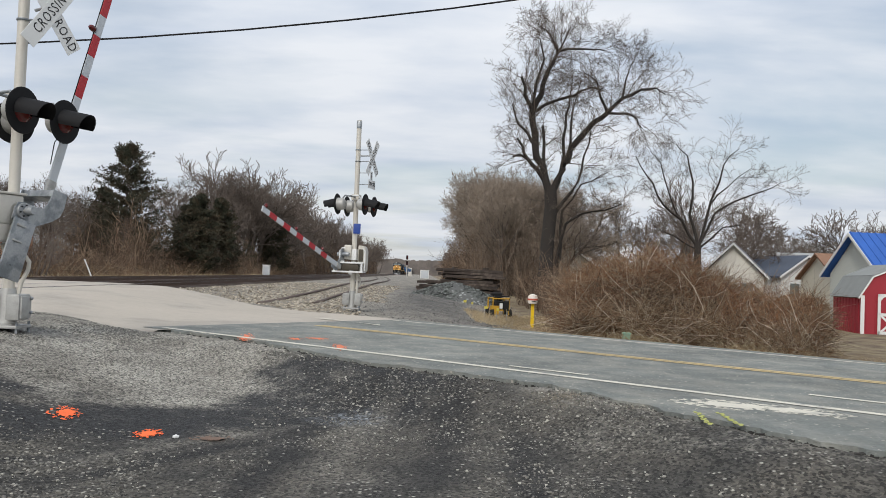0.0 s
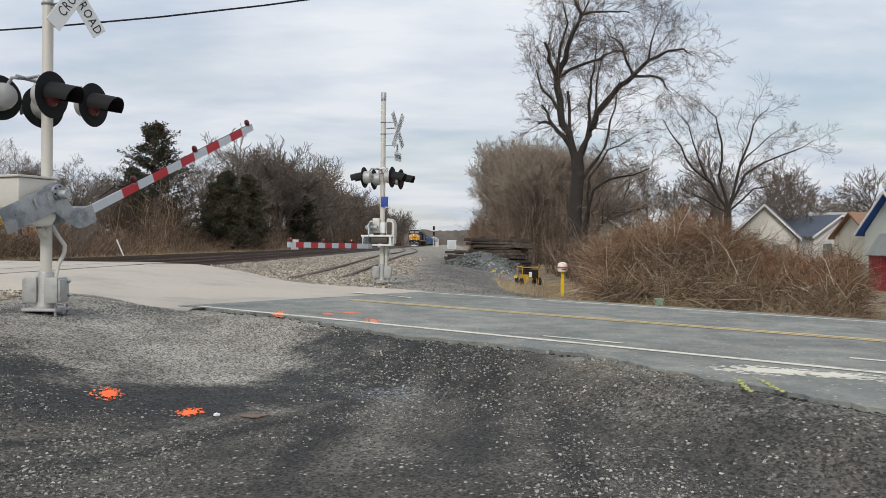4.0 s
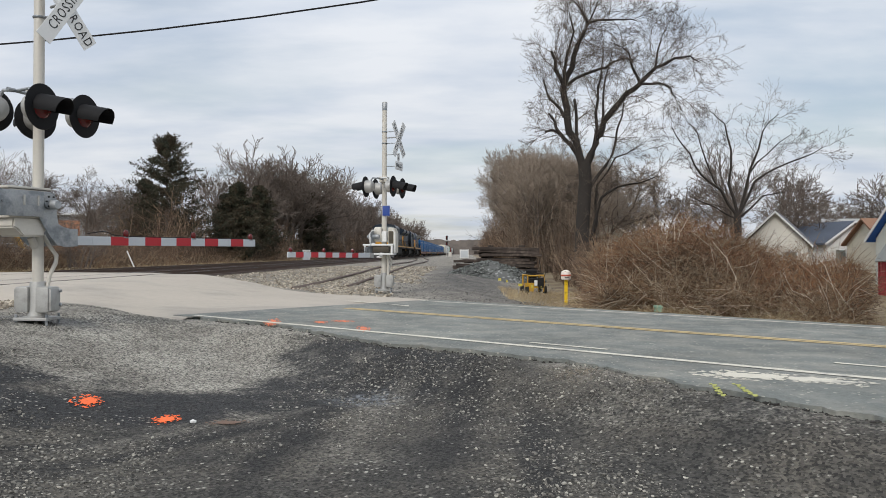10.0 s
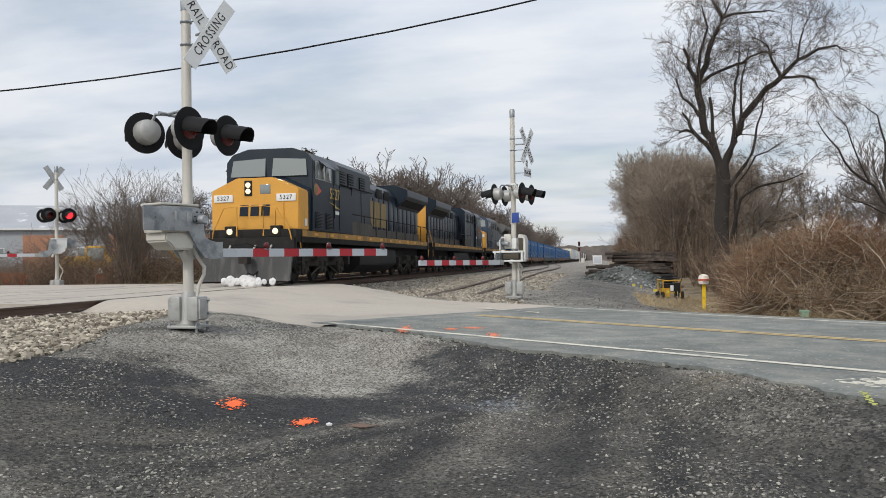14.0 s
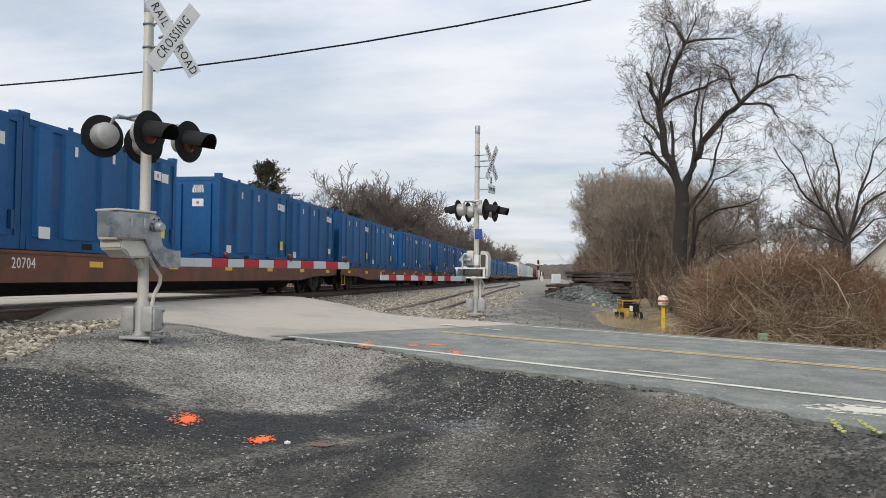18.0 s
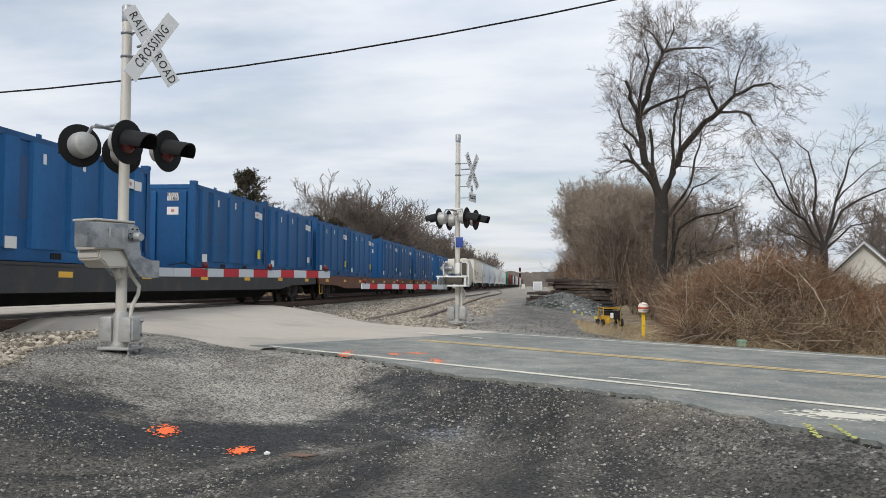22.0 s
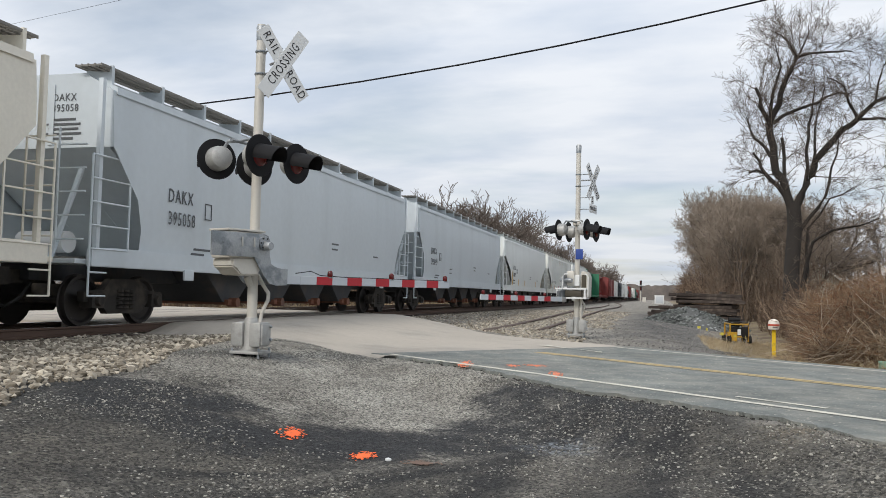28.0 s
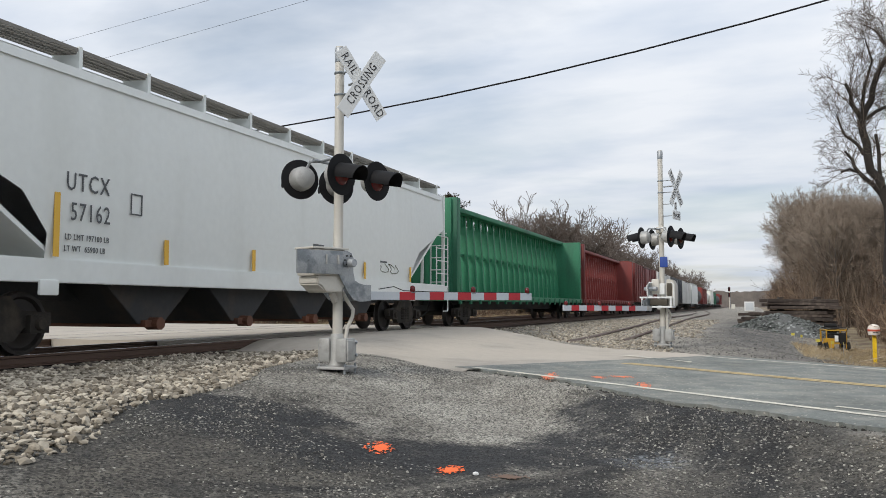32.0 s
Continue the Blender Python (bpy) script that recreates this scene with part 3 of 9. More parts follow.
def build_crossing():
    """The pale pavement between the asphalt and the rails, flared towards the track, and beyond the tracks."""
    near = [(-4.2, 13.7), (-5.0, 13.25), (-6.1, 13.35), (-7.6, 13.9), (-9.35, 14.5), (-10.05, 14.6)]
    far = [(-0.4, 19.6), (-2.6, 21.0), (-4.6, 23.4), (-6.4, 26.0), (-8.6, 27.9), (-10.05, 28.4)]
    nx, ny = 40, 60
    verts, faces = [], []

    def along(poly, t):
        k = t * (len(poly) - 1)
        i = min(int(k), len(poly) - 2)
        f = k - i
        return (poly[i][0] * (1 - f) + poly[i + 1][0] * f, poly[i][1] * (1 - f) + poly[i + 1][1] * f)
    for i in range(nx + 1):
        a, b = along(near, i / nx), along(far, i / nx)
        for j in range(ny + 1):
            f = j / ny
            w = (0.30 * noise.noise((i * 0.35, 4.0, 0)) + 0.12 * noise.noise((i * 1.1, 1.0, 0))) * max(ss(0.15, 0.0, f), ss(0.85, 1.0, f))
            x, y = a[0] + (b[0] - a[0]) * f, a[1] + (b[1] - a[1]) * f + w
            z = pavement_z(x, y) + 0.008 * noise.noise((x, y, 7))
            rim = min(ss(0.0, 0.10, f), ss(1.0, 0.93, f))
            low = road_z(x, y) - 0.004 if 8.3 < cross(x, y) < 15.7 else ground_z(x, y) - 0.03
            z = low * (1 - rim) + z * rim
            verts.append((x, y, z))
    faces = [(i * (ny + 1) + j, i * (ny + 1) + j + 1, (i + 1) * (ny + 1) + j + 1, (i + 1) * (ny + 1) + j) for i in range(nx) for j in range(ny)]
    me = bpy.data.meshes.new("pavement")
    me.from_pydata(verts, [], faces)
    me.materials.append(M["pale"])
    tagged(new("pavement", me), "pale worn concrete-coloured crossing approach", "pavement", kind="structure")
    # panels between and beside the rails
    for x0, x1 in ((TX - 0.66, TX + 0.66), (TX2 + 0.79, TX - 0.79), (TX2 - 0.66, TX2 + 0.66), (TX2 - 11.0, TX2 - 0.79)):
        for k in range(6):
            y0 = 14.3 + k * 2.4
            bm = bmesh.new()
            add_prism(bm, [(track_x(y0, x0), y0), (track_x(y0, x1), y0), (track_x(y0, x1), y0 + 2.38), (track_x(y0, x0), y0 + 2.38)], RZ - 0.22, RZ + 0.002, "z")
            tagged(part("crossing_panel", bm, M["pale"], smooth=None), "pale concrete panel flush with the rails", "crossing panel", "crossing panels", "structure")


build_crossing()


# ---- railway ----
def build_track(x0, name, label):
    t = thing(name, pose(track_x(0, x0), 0, RZ, 0, 0, SKEW), label, "railway track", kind="structure")
    prof = [(-0.075, -0.17), (0.075, -0.17), (0.075, -0.155), (0.012, -0.13), (0.012, -0.045), (0.036, -0.035), (0.036, -0.002), (-0.036, -0.002), (-0.036, -0.035), (-0.012, -0.045), (-0.012, -0.13), (-0.075, -0.155)]
    for sx in (-0.752, 0.752):
        bm = bmesh.new()
        add_prism(bm, [(sx + u, v) for u, v in prof], -160, 900, "y")
        r = part("rail", bm, M["steel"], t, smooth=None)
        part("railhead", bbox((sx, 370, -0.002), (0.06, 1060, 0.004)), M["shine"], r, "polished running surface", smooth=None)
    me = mesh_of("tie", bbox((0, 0, -0.235), (2.6, 0.23, 0.13), 0.012), M["tie"])
    k = 0
    y = -12.0
    while y < 130:
        if not 14.2 < y < 28.8:
            if k < 220:
                o = new("tie", me)
                o.parent = t
                o.matrix_basis = pose(random.uniform(-0.04, 0.04), y, random.uniform(-0.012, 0.006), 0, 0, random.uniform(-0.8, 0.8))
            k += 1
        y += 0.52
    return t


build_track(TX, "track_near", "mainline railway track on grey ballast")
build_track(TX2, "track_far", "second mainline track on grey ballast")


def build_siding():
    t = thing("siding", pose(0, 0, 0, 0, 0, 0), "rusty disused siding rails half buried in gravel", "railway track", kind="structure")
    for off, y0 in ((-4.0, 27.4), (-5.45, 25.6)):
        pts = []
        y = y0
        while y < 170:
            x = off - 6.0 * ss(70, 190, y) + 0.03 * noise.noise((y * 0.2, off, 0))
            pts.append((x, y, ground_z(x, y) + 0.015 + 0.05 * ss(27, 34, y)))
            y += 2.5
        bm = bmesh.new()
        add_tube(bm, pts, 0.05, 4)
        part("rail", bm, M["steel"], t, smooth=None)


build_siding()

# ---- crossing signals ----
NEAR_AT, FAR_AT, THIRD_AT = (-5.60, 10.95), (-2.34, 23.2), (-21.6, 30.0)
KEYED = []            # (thing or part, rows) gathered for motions()


def lamp_unit(parent, at, lit=False):
    """A round black flasher: its face looks along local +x."""
    disc = part("target_disc", lathe([(0.283, -0.006), (0.288, 0.0), (0.283, 0.006)], 32, "x"), M["black"], parent, at=at)
    part("housing", lathe([(0.03, -0.24), (0.09, -0.235), (0.15, -0.19), (0.17, -0.11), (0.175, -0.008)], 20, "x"), M["alu"], disc, "grey domed lamp housing")
    part("lens", lathe([(0.148, 0.008), (0.14, 0.02), (0.09, 0.04), (0.02, 0.05)], 24, "x"), M["lamp_lit" if lit else "lamp_red"], disc, "red lens")
    bm = bmesh.new()           # hood: a half tube that runs forward and drops
    seg, rows = 18, []
    for i in range(seg + 1):
        a = radians(-15 + 210 * i / seg)
        ln = 0.34 + 0.06 * math.sin(a)
        rows.append([bm.verts.new((x, r * math.cos(a), r * math.sin(a) - drop)) for x, r, drop in ((0.006, 0.165, 0), (ln, 0.15, 0.05), (ln, 0.142, 0.05), (0.006, 0.157, 0))])
    for p, q in zip(rows, rows[1:]):
        for k in range(3):
            bm.faces.new((p[k], q[k], q[k + 1], p[k + 1]))
    part("hood", bm, M["black"], disc, "black visor")


def crossbuck(parent, at, back=False):
    """Two blades at right angles; the face looks along local +x, letters read along local +y."""
    cb = part("crossbuck", tube([(-0.35, 0, 0.06), (-0.02, 0, 0.06)], 0.02, 8), M["galv"], parent, at=at)
    for a, words in ((-52, (("RAIL", -0.33), ("ROAD", 0.33))), (56, (("CROSSING", 0.0),))):
        m = pose(0.012 if a > 0 else 0, 0, 0, a, 0, 0)
        bm = bbox((0, 0, 0), (0.008, 1.12, 0.22), 0.003)
        blade = part("blade", bm, M["sign_back" if back else "sign_white"], cb, at=m, smooth=None)
        if back:
            continue
        for w, off in words:
            size = 0.185
            # letters lie in the y-z plane, facing +x
            lt = Matrix(((0, 0, 1, 0.0055), (1, 0, 0, off), (0, 1, 0, 0.0), (0, 0, 0, 1)))
            me = text_mesh(w, size, 1.18, 0.0015)
            me.transform(m @ lt @ Matrix.Diagonal((0.74, 1, 1, 1)))
            me.materials.append(M["ink"])
            o = new("lettering", me)
            o.parent = cb
    return cb


def base_box(th):
    """Cast junction base with two hinged boxes, a flange and studs."""
    b = part("junction_base", lathe([(0.17, 0.0), (0.17, 0.03), (0.12, 0.06), (0.105, 0.12), (0.10, 0.46), (0.085, 0.5)], 16), M["alu"], th)
    part("foot_plate", bbox((0, 0, 0.02), (0.44, 0.40, 0.04), 0.012), M["alu"], b)
    for k, (dx, dy) in enumerate(((0.16, -0.06), (-0.155, 0.03))):
        bx = part("junction_box", bbox((dx, dy, 0.27), (0.17, 0.30, 0.33), 0.025), M["alu"], th, "grey cast box with hinged lid")
        part("lid", bbox((dx + (0.095 if dx > 0 else -0.095), dy, 0.27), (0.03, 0.25, 0.28), 0.012), M["alu"], bx)
        for q in (-0.09, 0.09):
            part("bolt", lathe([(0.022, -0.01), (0.022, 0.02), (0.012, 0.028)], 8, "x"), M["galv"], bx, at=pose(dx + (0.11 if dx > 0 else -0.125), dy + 0.1, 0.29 + q))
    for dx, dy in ((0.2, 0.16), (-0.2, 0.16), (0.2, -0.16), (-0.2, -0.16)):
        part("anchor_bolt", tube([(dx, dy, -0.06), (dx, dy, 0.08)], 0.016, 6), M["galv"], b)


def signal(xy, z0, height, face, label, with_sign=True, back=False, lamp_z=2.70, buck_z=4.05, tracks=False, lit=(), toe=0):
    """Flashing-light mast. face: heading of the sign's face in degrees from +x."""
    th = thing("crossing_signal", pose(xy[0], xy[1], z0), label, "crossing signal", "crossing signals")
    part("mast", tube([(0, 0, 0.4), (0, 0, height)], [0.072, 0.066], 20), M["pole"], th, "grey-white painted steel pole")
    part("mast_cap", lathe([(0.072, 0), (0.075, 0.2), (0.06, 0.225), (0.01, 0.235)], 16), M["galv"], th, at=pose(0, 0, height - 0.23))
    base_box(th)
    turn = pose(0, 0, 0, 0, 0, face)
    bar = part("crossarm", tube([(0, -0.52, lamp_z + 0.22), (0, 0.52, lamp_z + 0.22)], 0.024, 10), M["galv"], th, at=turn)
    part("clamp", bbox((0, 0, lamp_z + 0.22), (0.22, 0.24, 0.16), 0.02), M["pole"], bar)
    for k, sgn in enumerate((1, -1)):
        for s in (-0.38, 0.38):
            off = 0.40 * sgn
            part("lamp_arm", tube([(0, s, lamp_z + 0.22), (off * 0.5, s, lamp_z + 0.24), (off * 0.72, s, lamp_z + 0.12)], 0.022, 8), M["galv"], bar)
            lamp_unit(th, turn @ pose(off, s, lamp_z, 0, 2, 0 if sgn > 0 else 180 - toe), (sgn, s) in lit)
    if with_sign:
        crossbuck(th, turn @ pose(0.42, 0.0, buck_z, 0, 0, 0 if back else -7 if tracks else -18), back)
        for dz in (0.22, -0.10):
            part("bracket", lathe([(0.078, -0.015), (0.084, 0), (0.078, 0.015)], 16), M["galv"], th, at=pose(0, 0, buck_z + dz))
            part("bracket_arm", tube([(0, 0, buck_z + dz), (0.40, 0, buck_z + dz)], 0.012, 6), M["galv"], th, at=turn)
    if tracks:
        sg = part("tracks_sign", bbox((0.43, 0, buck_z - 0.74), (0.006, 0.60, 0.24), 0.002), M["sign_white"], th, "small white plate below the crossed blades", at=turn)
        part("tracks_plate", bbox((0.43, -0.06, buck_z - 0.50), (0.006, 0.20, 0.22), 0.002), M["sign_white"], sg)
        lt = Matrix(((0, 0, 1, 0.436), (1, 0, 0, 0), (0, 1, 0, buck_z - 0.74), (0, 0, 0, 1)))
        lettering("TRACKS", 0.14, M["ink"], sg, lt, 1.05)
        lt = Matrix(((0, 0, 1, 0.436), (1, 0, 0, -0.06), (0, 1, 0, buck_z - 0.50), (0, 0, 0, 1)))
        lettering("2", 0.2, M["ink"], sg, lt)
        for dz in (-0.42, -0.74):
            part("bracket_arm", tube([(0, 0, buck_z + dz), (0.42, 0, buck_z + dz)], 0.012, 6), M["galv"], th, at=turn)
    part("conduit", tube([(0.11, 0.03, 0.42), (0.13, 0.05, 0.58), (0.19, 0.09, 0.74), (0.20, 0.09, 0.84), (0.13, 0.05, 0.96), (0.06, 0.02, 1.10)], 0.027, 10), M["pole"], th, "flexible grey cable conduit")
    return th


def gate(th, heading, pivot, length, white=False, cased=True):
    """Gate machine on the mast and the arm that swings on it; heading: degrees from +x of the lowered arm."""
    turn = pose(*pivot, 0, 0, heading)
    shell = M["sign_white"] if white else M["pole"]
    body = part("gate_machine", bbox((-0.28, 0.08, 0.0), (0.56, 0.40, 0.37) if cased else (0.2, 0.2, 0.3), 0.03), shell, th, "grey gate machine housing", at=turn)
    if cased:
        part("gate_motor_case", prism([(-0.50, -0.17), (0.0, -0.17), (0.0, -0.30), (-0.08, -0.41), (-0.36, -0.41), (-0.43, -0.33), (-0.50, -0.30)], -0.12, 0.32, "y", 0.02), shell, body)
        part("machine_lid", bbox((-0.28, 0.08, 0.20), (0.62, 0.44, 0.03), 0.010), shell, body)
    part("conduit_boss", tube([(-0.08, 0.10, -0.42), (-0.02, 0.10, -0.54)], 0.05, 10), shell, body)
    arm = part("gate_arm", lathe([(0.05, -0.30), (0.06, -0.28), (0.06, 0.04), (0.05, 0.06)], 16, "y"), M["galv"], th, "gate arm with red and white stripes", at=turn)
    swan = [(-0.17, 0.16), (-0.02, 0.17), (0.06, 0.14), (0.09, 0.06), (0.09, -0.12), (0.12, -0.24), (0.20, -0.28), (0.30, -0.30), (0.42, -0.30), (0.42, -0.53), (0.22, -0.54), (0.10, -0.51), (0.0, -0.41), (-0.09, -0.28), (-0.17, -0.16)]
    for y in (-0.165, 0.40) if cased else (-0.165,):
        part("arm_bracket", prism(swan, y, y + 0.016, "y"), M["galv"], arm, "galvanised swan-neck side plate", smooth=None)
    hub = part("hub", lathe([(0.095, -0.030), (0.10, -0.02), (0.10, 0.0)], 20, "y"), M["galv"], arm, at=pose(-0.02, -0.165, 0.04))
    part("hub_nut", lathe([(0.028, -0.05), (0.03, -0.03)], 6, "y"), M["alu"], hub)
    for k in range(6):
        a = k * math.tau / 6
        part("bolt", lathe([(0.012, -0.042), (0.012, -0.028)], 6, "y"), M["black"], hub, at=pose(0.07 * math.cos(a), 0, 0.07 * math.sin(a)))
    if cased:
        part("bracket_end", bbox((0.37, 0.115, -0.42), (0.09, 0.55, 0.20), 0.012), M["galv"], arm)
    for y in (-0.20,) if cased else ():
        cw = part("counterweight", bbox((-0.52, y, 0.0), (0.76, 0.03, 0.32), 0.006), M["galv"], arm, "mottled galvanised counterweight plate")
        for bx in (-0.42, -0.22):
            part("stud", bbox((bx, y - (0.02 if y < 0 else -0.02), 0.04), (0.022, 0.03, 0.13), 0.004), M["alu"], cw)
    part("counterweight_pin", tube([(-0.72, -0.235, 0.02), (-0.72, -0.10, 0.02)], 0.02, 8), M["galv"], arm)
    z0 = -0.45 if cased else -0.52
    part("arm_root", bbox((0.50, 0.10, z0), (0.20, 0.06, 0.13), 0.008), M["alu"], arm)
    n = 12
    w = (length - 0.56) / n
    meshes = [mesh_of("stripe", bbox((0, 0, 0), (w, 0.03, 0.125 - 0.0), 0.006), M[k]) for k in ("arm_red", "arm_white")]
    for k in range(n):
        o = new("stripe", meshes[1 if k == 0 or k % 2 else 0])
        o.parent = arm
        o.matrix_basis = pose(0.56 + (k + 0.5) * w, 0.10, z0)
    for f in (0.24, 0.60, 0.97):
        x = 0.56 + f * (length - 0.56)
        lp = part("gate_lamp", lathe([(0.03, 0.0), (0.042, 0.02), (0.042, 0.07), (0.025, 0.10), (0.008, 0.105)], 12), M["lamp_red"], arm, "red gate lamp", at=pose(x, 0.10, z0 + 0.06))
        part("lamp_foot", bbox((0, 0, -0.005), (0.09, 0.05, 0.02), 0.004), M["galv"], lp)
    part("lamp_cable", tube([(0.8, 0.10, z0 + 0.1), (1.1, 0.10, z0 + 0.14), (1.3, 0.10, z0 + 0.08)] + [(1.3 + k * 0.5, 0.10, z0 + 0.068) for k in range(1, int((length - 1.4) / 0.5) + 1)], 0.007, 5), M["black"], arm)
    return arm, turn


SIGN_FACE = -14.5
TIE_DARK = mat("greasy_gears", (0.07, 0.06, 0.045), 0.6, metal=0.4, var=0.3, scale=8)
near_signal = signal(NEAR_AT, 0.76, 4.66, SIGN_FACE, "tall crossing signal mast with crossed white blades and a lowered gate", lit=(), toe=22)
far_signal = signal(FAR_AT, 0.60, 5.25, SIGN_FACE, "crossing signal mast beside a disused siding", lamp_z=2.87, buck_z=4.20, tracks=True)
third_signal = signal(THIRD_AT, 0.66, 5.05, 139.0, "crossing signal mast seen from behind, one red lamp lit", back=True, lamp_z=3.05, buck_z=4.6, lit=((-1, -0.38),))
part("blue_plate", bbox((0.06, -0.10, 2.22), (0.2, 0.02, 0.28), 0.004), mat("blue_plate", (0.02, 0.06, 0.28), 0.5), far_signal, "small blue notice plate")
near_arm, near_turn = gate(near_signal, 66.4, (0.10, -0.10, 1.49), 4.45)
far_arm, far_turn = gate(far_signal, 246.4, (-0.16, -0.28, 1.5), 4.25, white=True, cased=False)
third_arm, third_turn = gate(third_signal, 219.0, (-0.1, -0.2, 1.9), 4.6, white=True)
FAR_FRAME = pose(0, 0, 0, 0, 0, -8)
for sz in (1.02, 1.27):
    part("machine_shelf", bbox((-0.09, -0.16, sz), (0.86, 0.40, 0.045), 0.008), M["sign_white"], far_signal, "white steel shelf of the gate machine", at=FAR_FRAME)
for sx in (-0.46, 0.30):
    part("shelf_post", bbox((sx, -0.33, 1.145), (0.045, 0.045, 0.25)), M["sign_white"], far_signal, at=FAR_FRAME, smooth=None)
drive = part("machine_case", prism([(0.15, 1.04), (0.37, 1.04), (0.38, 1.60), (0.32, 1.74), (0.16, 1.76)], -0.20, 0.14, "y", 0.02), M["pole"], far_signal, "white rounded gate machine case", at=FAR_FRAME)
# dark panel laid on the case in place of a shaded gap
part("case_window", bbox((0.24, -0.205, 1.48), (0.13, 0.02, 0.34), 0.005), TIE_DARK, drive)
part("case_rail", tube([(0.37, -0.28, 1.05), (0.37, -0.28, 1.6), (0.30, -0.28, 1.68)], 0.016, 6), M["sign_white"], drive)
part("motor_case", bbox((-0.14, -0.10, 1.56), (0.20, 0.20, 0.40), 0.03), M["pole"], far_signal, at=FAR_FRAME)
part("linkage", bbox((-0.02, -0.20, 1.145), (0.46, 0.26, 0.17), 0.02), TIE_DARK, far_signal, "dark gears between the shelves", at=FAR_FRAME)
part("guard_loop", tube([(-0.20, -0.30, 1.30), (-0.32, -0.30, 1.32), (-0.33, -0.30, 1.60), (-0.27, -0.30, 1.67), (-0.18, -0.30, 1.67)], 0.02, 6), M["sign_white"], far_signal, at=FAR_FRAME)
part("guy_conduit", tube([(0.13, -0.05, 0.4), (0.13, -0.05, 1.0)], 0.032, 8), M["pole"], far_signal, at=FAR_FRAME)
NEAR_SWING = [(0, 73.5), (0.5, 66.5), (1, 59.5), (1.5, 53), (2, 46.5), (2.5, 40.5), (3, 35), (3.5, 29.5), (4, 24.5), (4.5, 19.5), (5, 14.5), (5.5, 9.5), (6, 6), (6.5, 3.2), (7, 1.5), (7.5, 0.6), (8, 0.2), (9, 0.2), (32, 0.2)]
FAR_SWING = [(0, 19), (0.5, 15), (1, 11), (1.5, 8), (2, 5), (2.5, 3), (3, 1.5), (4, 0.5), (5, 0.3), (32, 0.3)]
KEYED.append((near_arm, [(t, near_turn @ pose(0, 0, 0, 0, -a, 0)) for t, a in NEAR_SWING]))
KEYED.append((far_arm, [(t, far_turn @ pose(0, 0, 0, 0, -a, 0)) for t, a in FAR_SWING]))

# ---- the train ----
SPEED = 21.0
NAVY = mat("navy_paint", (0.0065, 0.0145, 0.026), 0.38, var=0.3, scale=1.6, spec=0.3, col2=(0.013, 0.022, 0.031), fac=(0.45, 0.7), streak=True)
GREYNAVY = mat("faded_grey_paint", (0.118, 0.117, 0.108), 0.55, var=0.28, scale=1.6, col2=(0.062, 0.058, 0.052), fac=(0.4, 0.7), streak=True)
GOLD = mat("yellow_paint", (0.62, 0.31, 0.045), 0.45, var=0.14, scale=2.2, col2=(0.45, 0.22, 0.04), fac=(0.55, 0.8), streak=True)
DARK = mat("black_underframe", (0.014, 0.0135, 0.013), 0.75, var=0.3, scale=3, col2=(0.030, 0.026, 0.022), spec=0.25, fac=(0.5, 0.75))
TRUCK = mat("dusty_truck_steel", (0.030, 0.027, 0.024), 0.8, var=0.3, scale=5, col2=(0.060, 0.050, 0.040), spec=0.25, fac=(0.45, 0.7))
WHEEL = mat("wheel_steel", (0.04, 0.036, 0.034), 0.5, metal=0.5, var=0.2)
# pale base colour paints in the sky's reflection on the panes
GLASS = mat("cab_glass", (0.20, 0.23, 0.225), 0.06, var=0.0, spec=1.0)
BLUE = mat("blue_container_paint", (0.004, 0.066, 0.195), 0.5, var=0.28, scale=1.0, rand=0.14, spec=0.3, col2=(0.007, 0.100, 0.265), fac=(0.42, 0.72), streak=True)
BLUEDK = mat("dull_blue_paint", (0.008, 0.055, 0.155), 0.55, var=0.2, scale=1.2, rand=0.14)
RUSTBROWN = mat("brown_flat_car_paint", (0.15, 0.055, 0.028), 0.7, var=0.3, scale=1.5, col2=(0.085, 0.04, 0.025), fac=(0.42, 0.66))
CAR_DARK = mat("dark_flat_car_paint", (0.03, 0.032, 0.035), 0.7, var=0.3, scale=1.5, col2=(0.06, 0.05, 0.042), fac=(0.5, 0.7))
HOPPER_GREY = mat("grey_hopper_paint", (0.53, 0.575, 0.60), 0.45, var=0.07, scale=0.7, col2=(0.46, 0.50, 0.52), fac=(0.5, 0.75), streak=True)
HOPPER_LIGHT = mat("light_grey_hopper_paint", (0.72, 0.745, 0.725), 0.45, var=0.07, scale=0.7, col2=(0.63, 0.65, 0.62), fac=(0.52, 0.78), streak=True)
HOPPER_CREAM = mat("rust_streaked_cream_paint", (0.72, 0.68, 0.585), 0.6, var=0.12, scale=1.6, col2=(0.50, 0.42, 0.32), fac=(0.58, 0.72), streak=True)
HOPPER_RIB = mat("dirty_white_hopper_paint", (0.76, 0.765, 0.72), 0.5, var=0.10, scale=1.4, col2=(0.62, 0.59, 0.51), fac=(0.52, 0.76), streak=True)
GREENCAR = mat("green_car_paint", (0.02, 0.175, 0.085), 0.55, var=0.25, scale=1.2, col2=(0.014, 0.10, 0.055), fac=(0.45, 0.7), streak=True)
REDCAR = mat("red_car_paint", (0.20, 0.028, 0.022), 0.55, var=0.25, scale=1.2, col2=(0.12, 0.02, 0.018), fac=(0.45, 0.7), streak=True)
WHITECAR = mat("white_car_paint", (0.6, 0.6, 0.58), 0.5, var=0.1, scale=1.0)
GREYTOP = mat("walkway_grating", (0.20, 0.19, 0.17), 0.8, var=0.25, scale=5)
YELLOWTAG = mat("yellow_reflector", (0.72, 0.42, 0.05), 0.45, var=0.05)
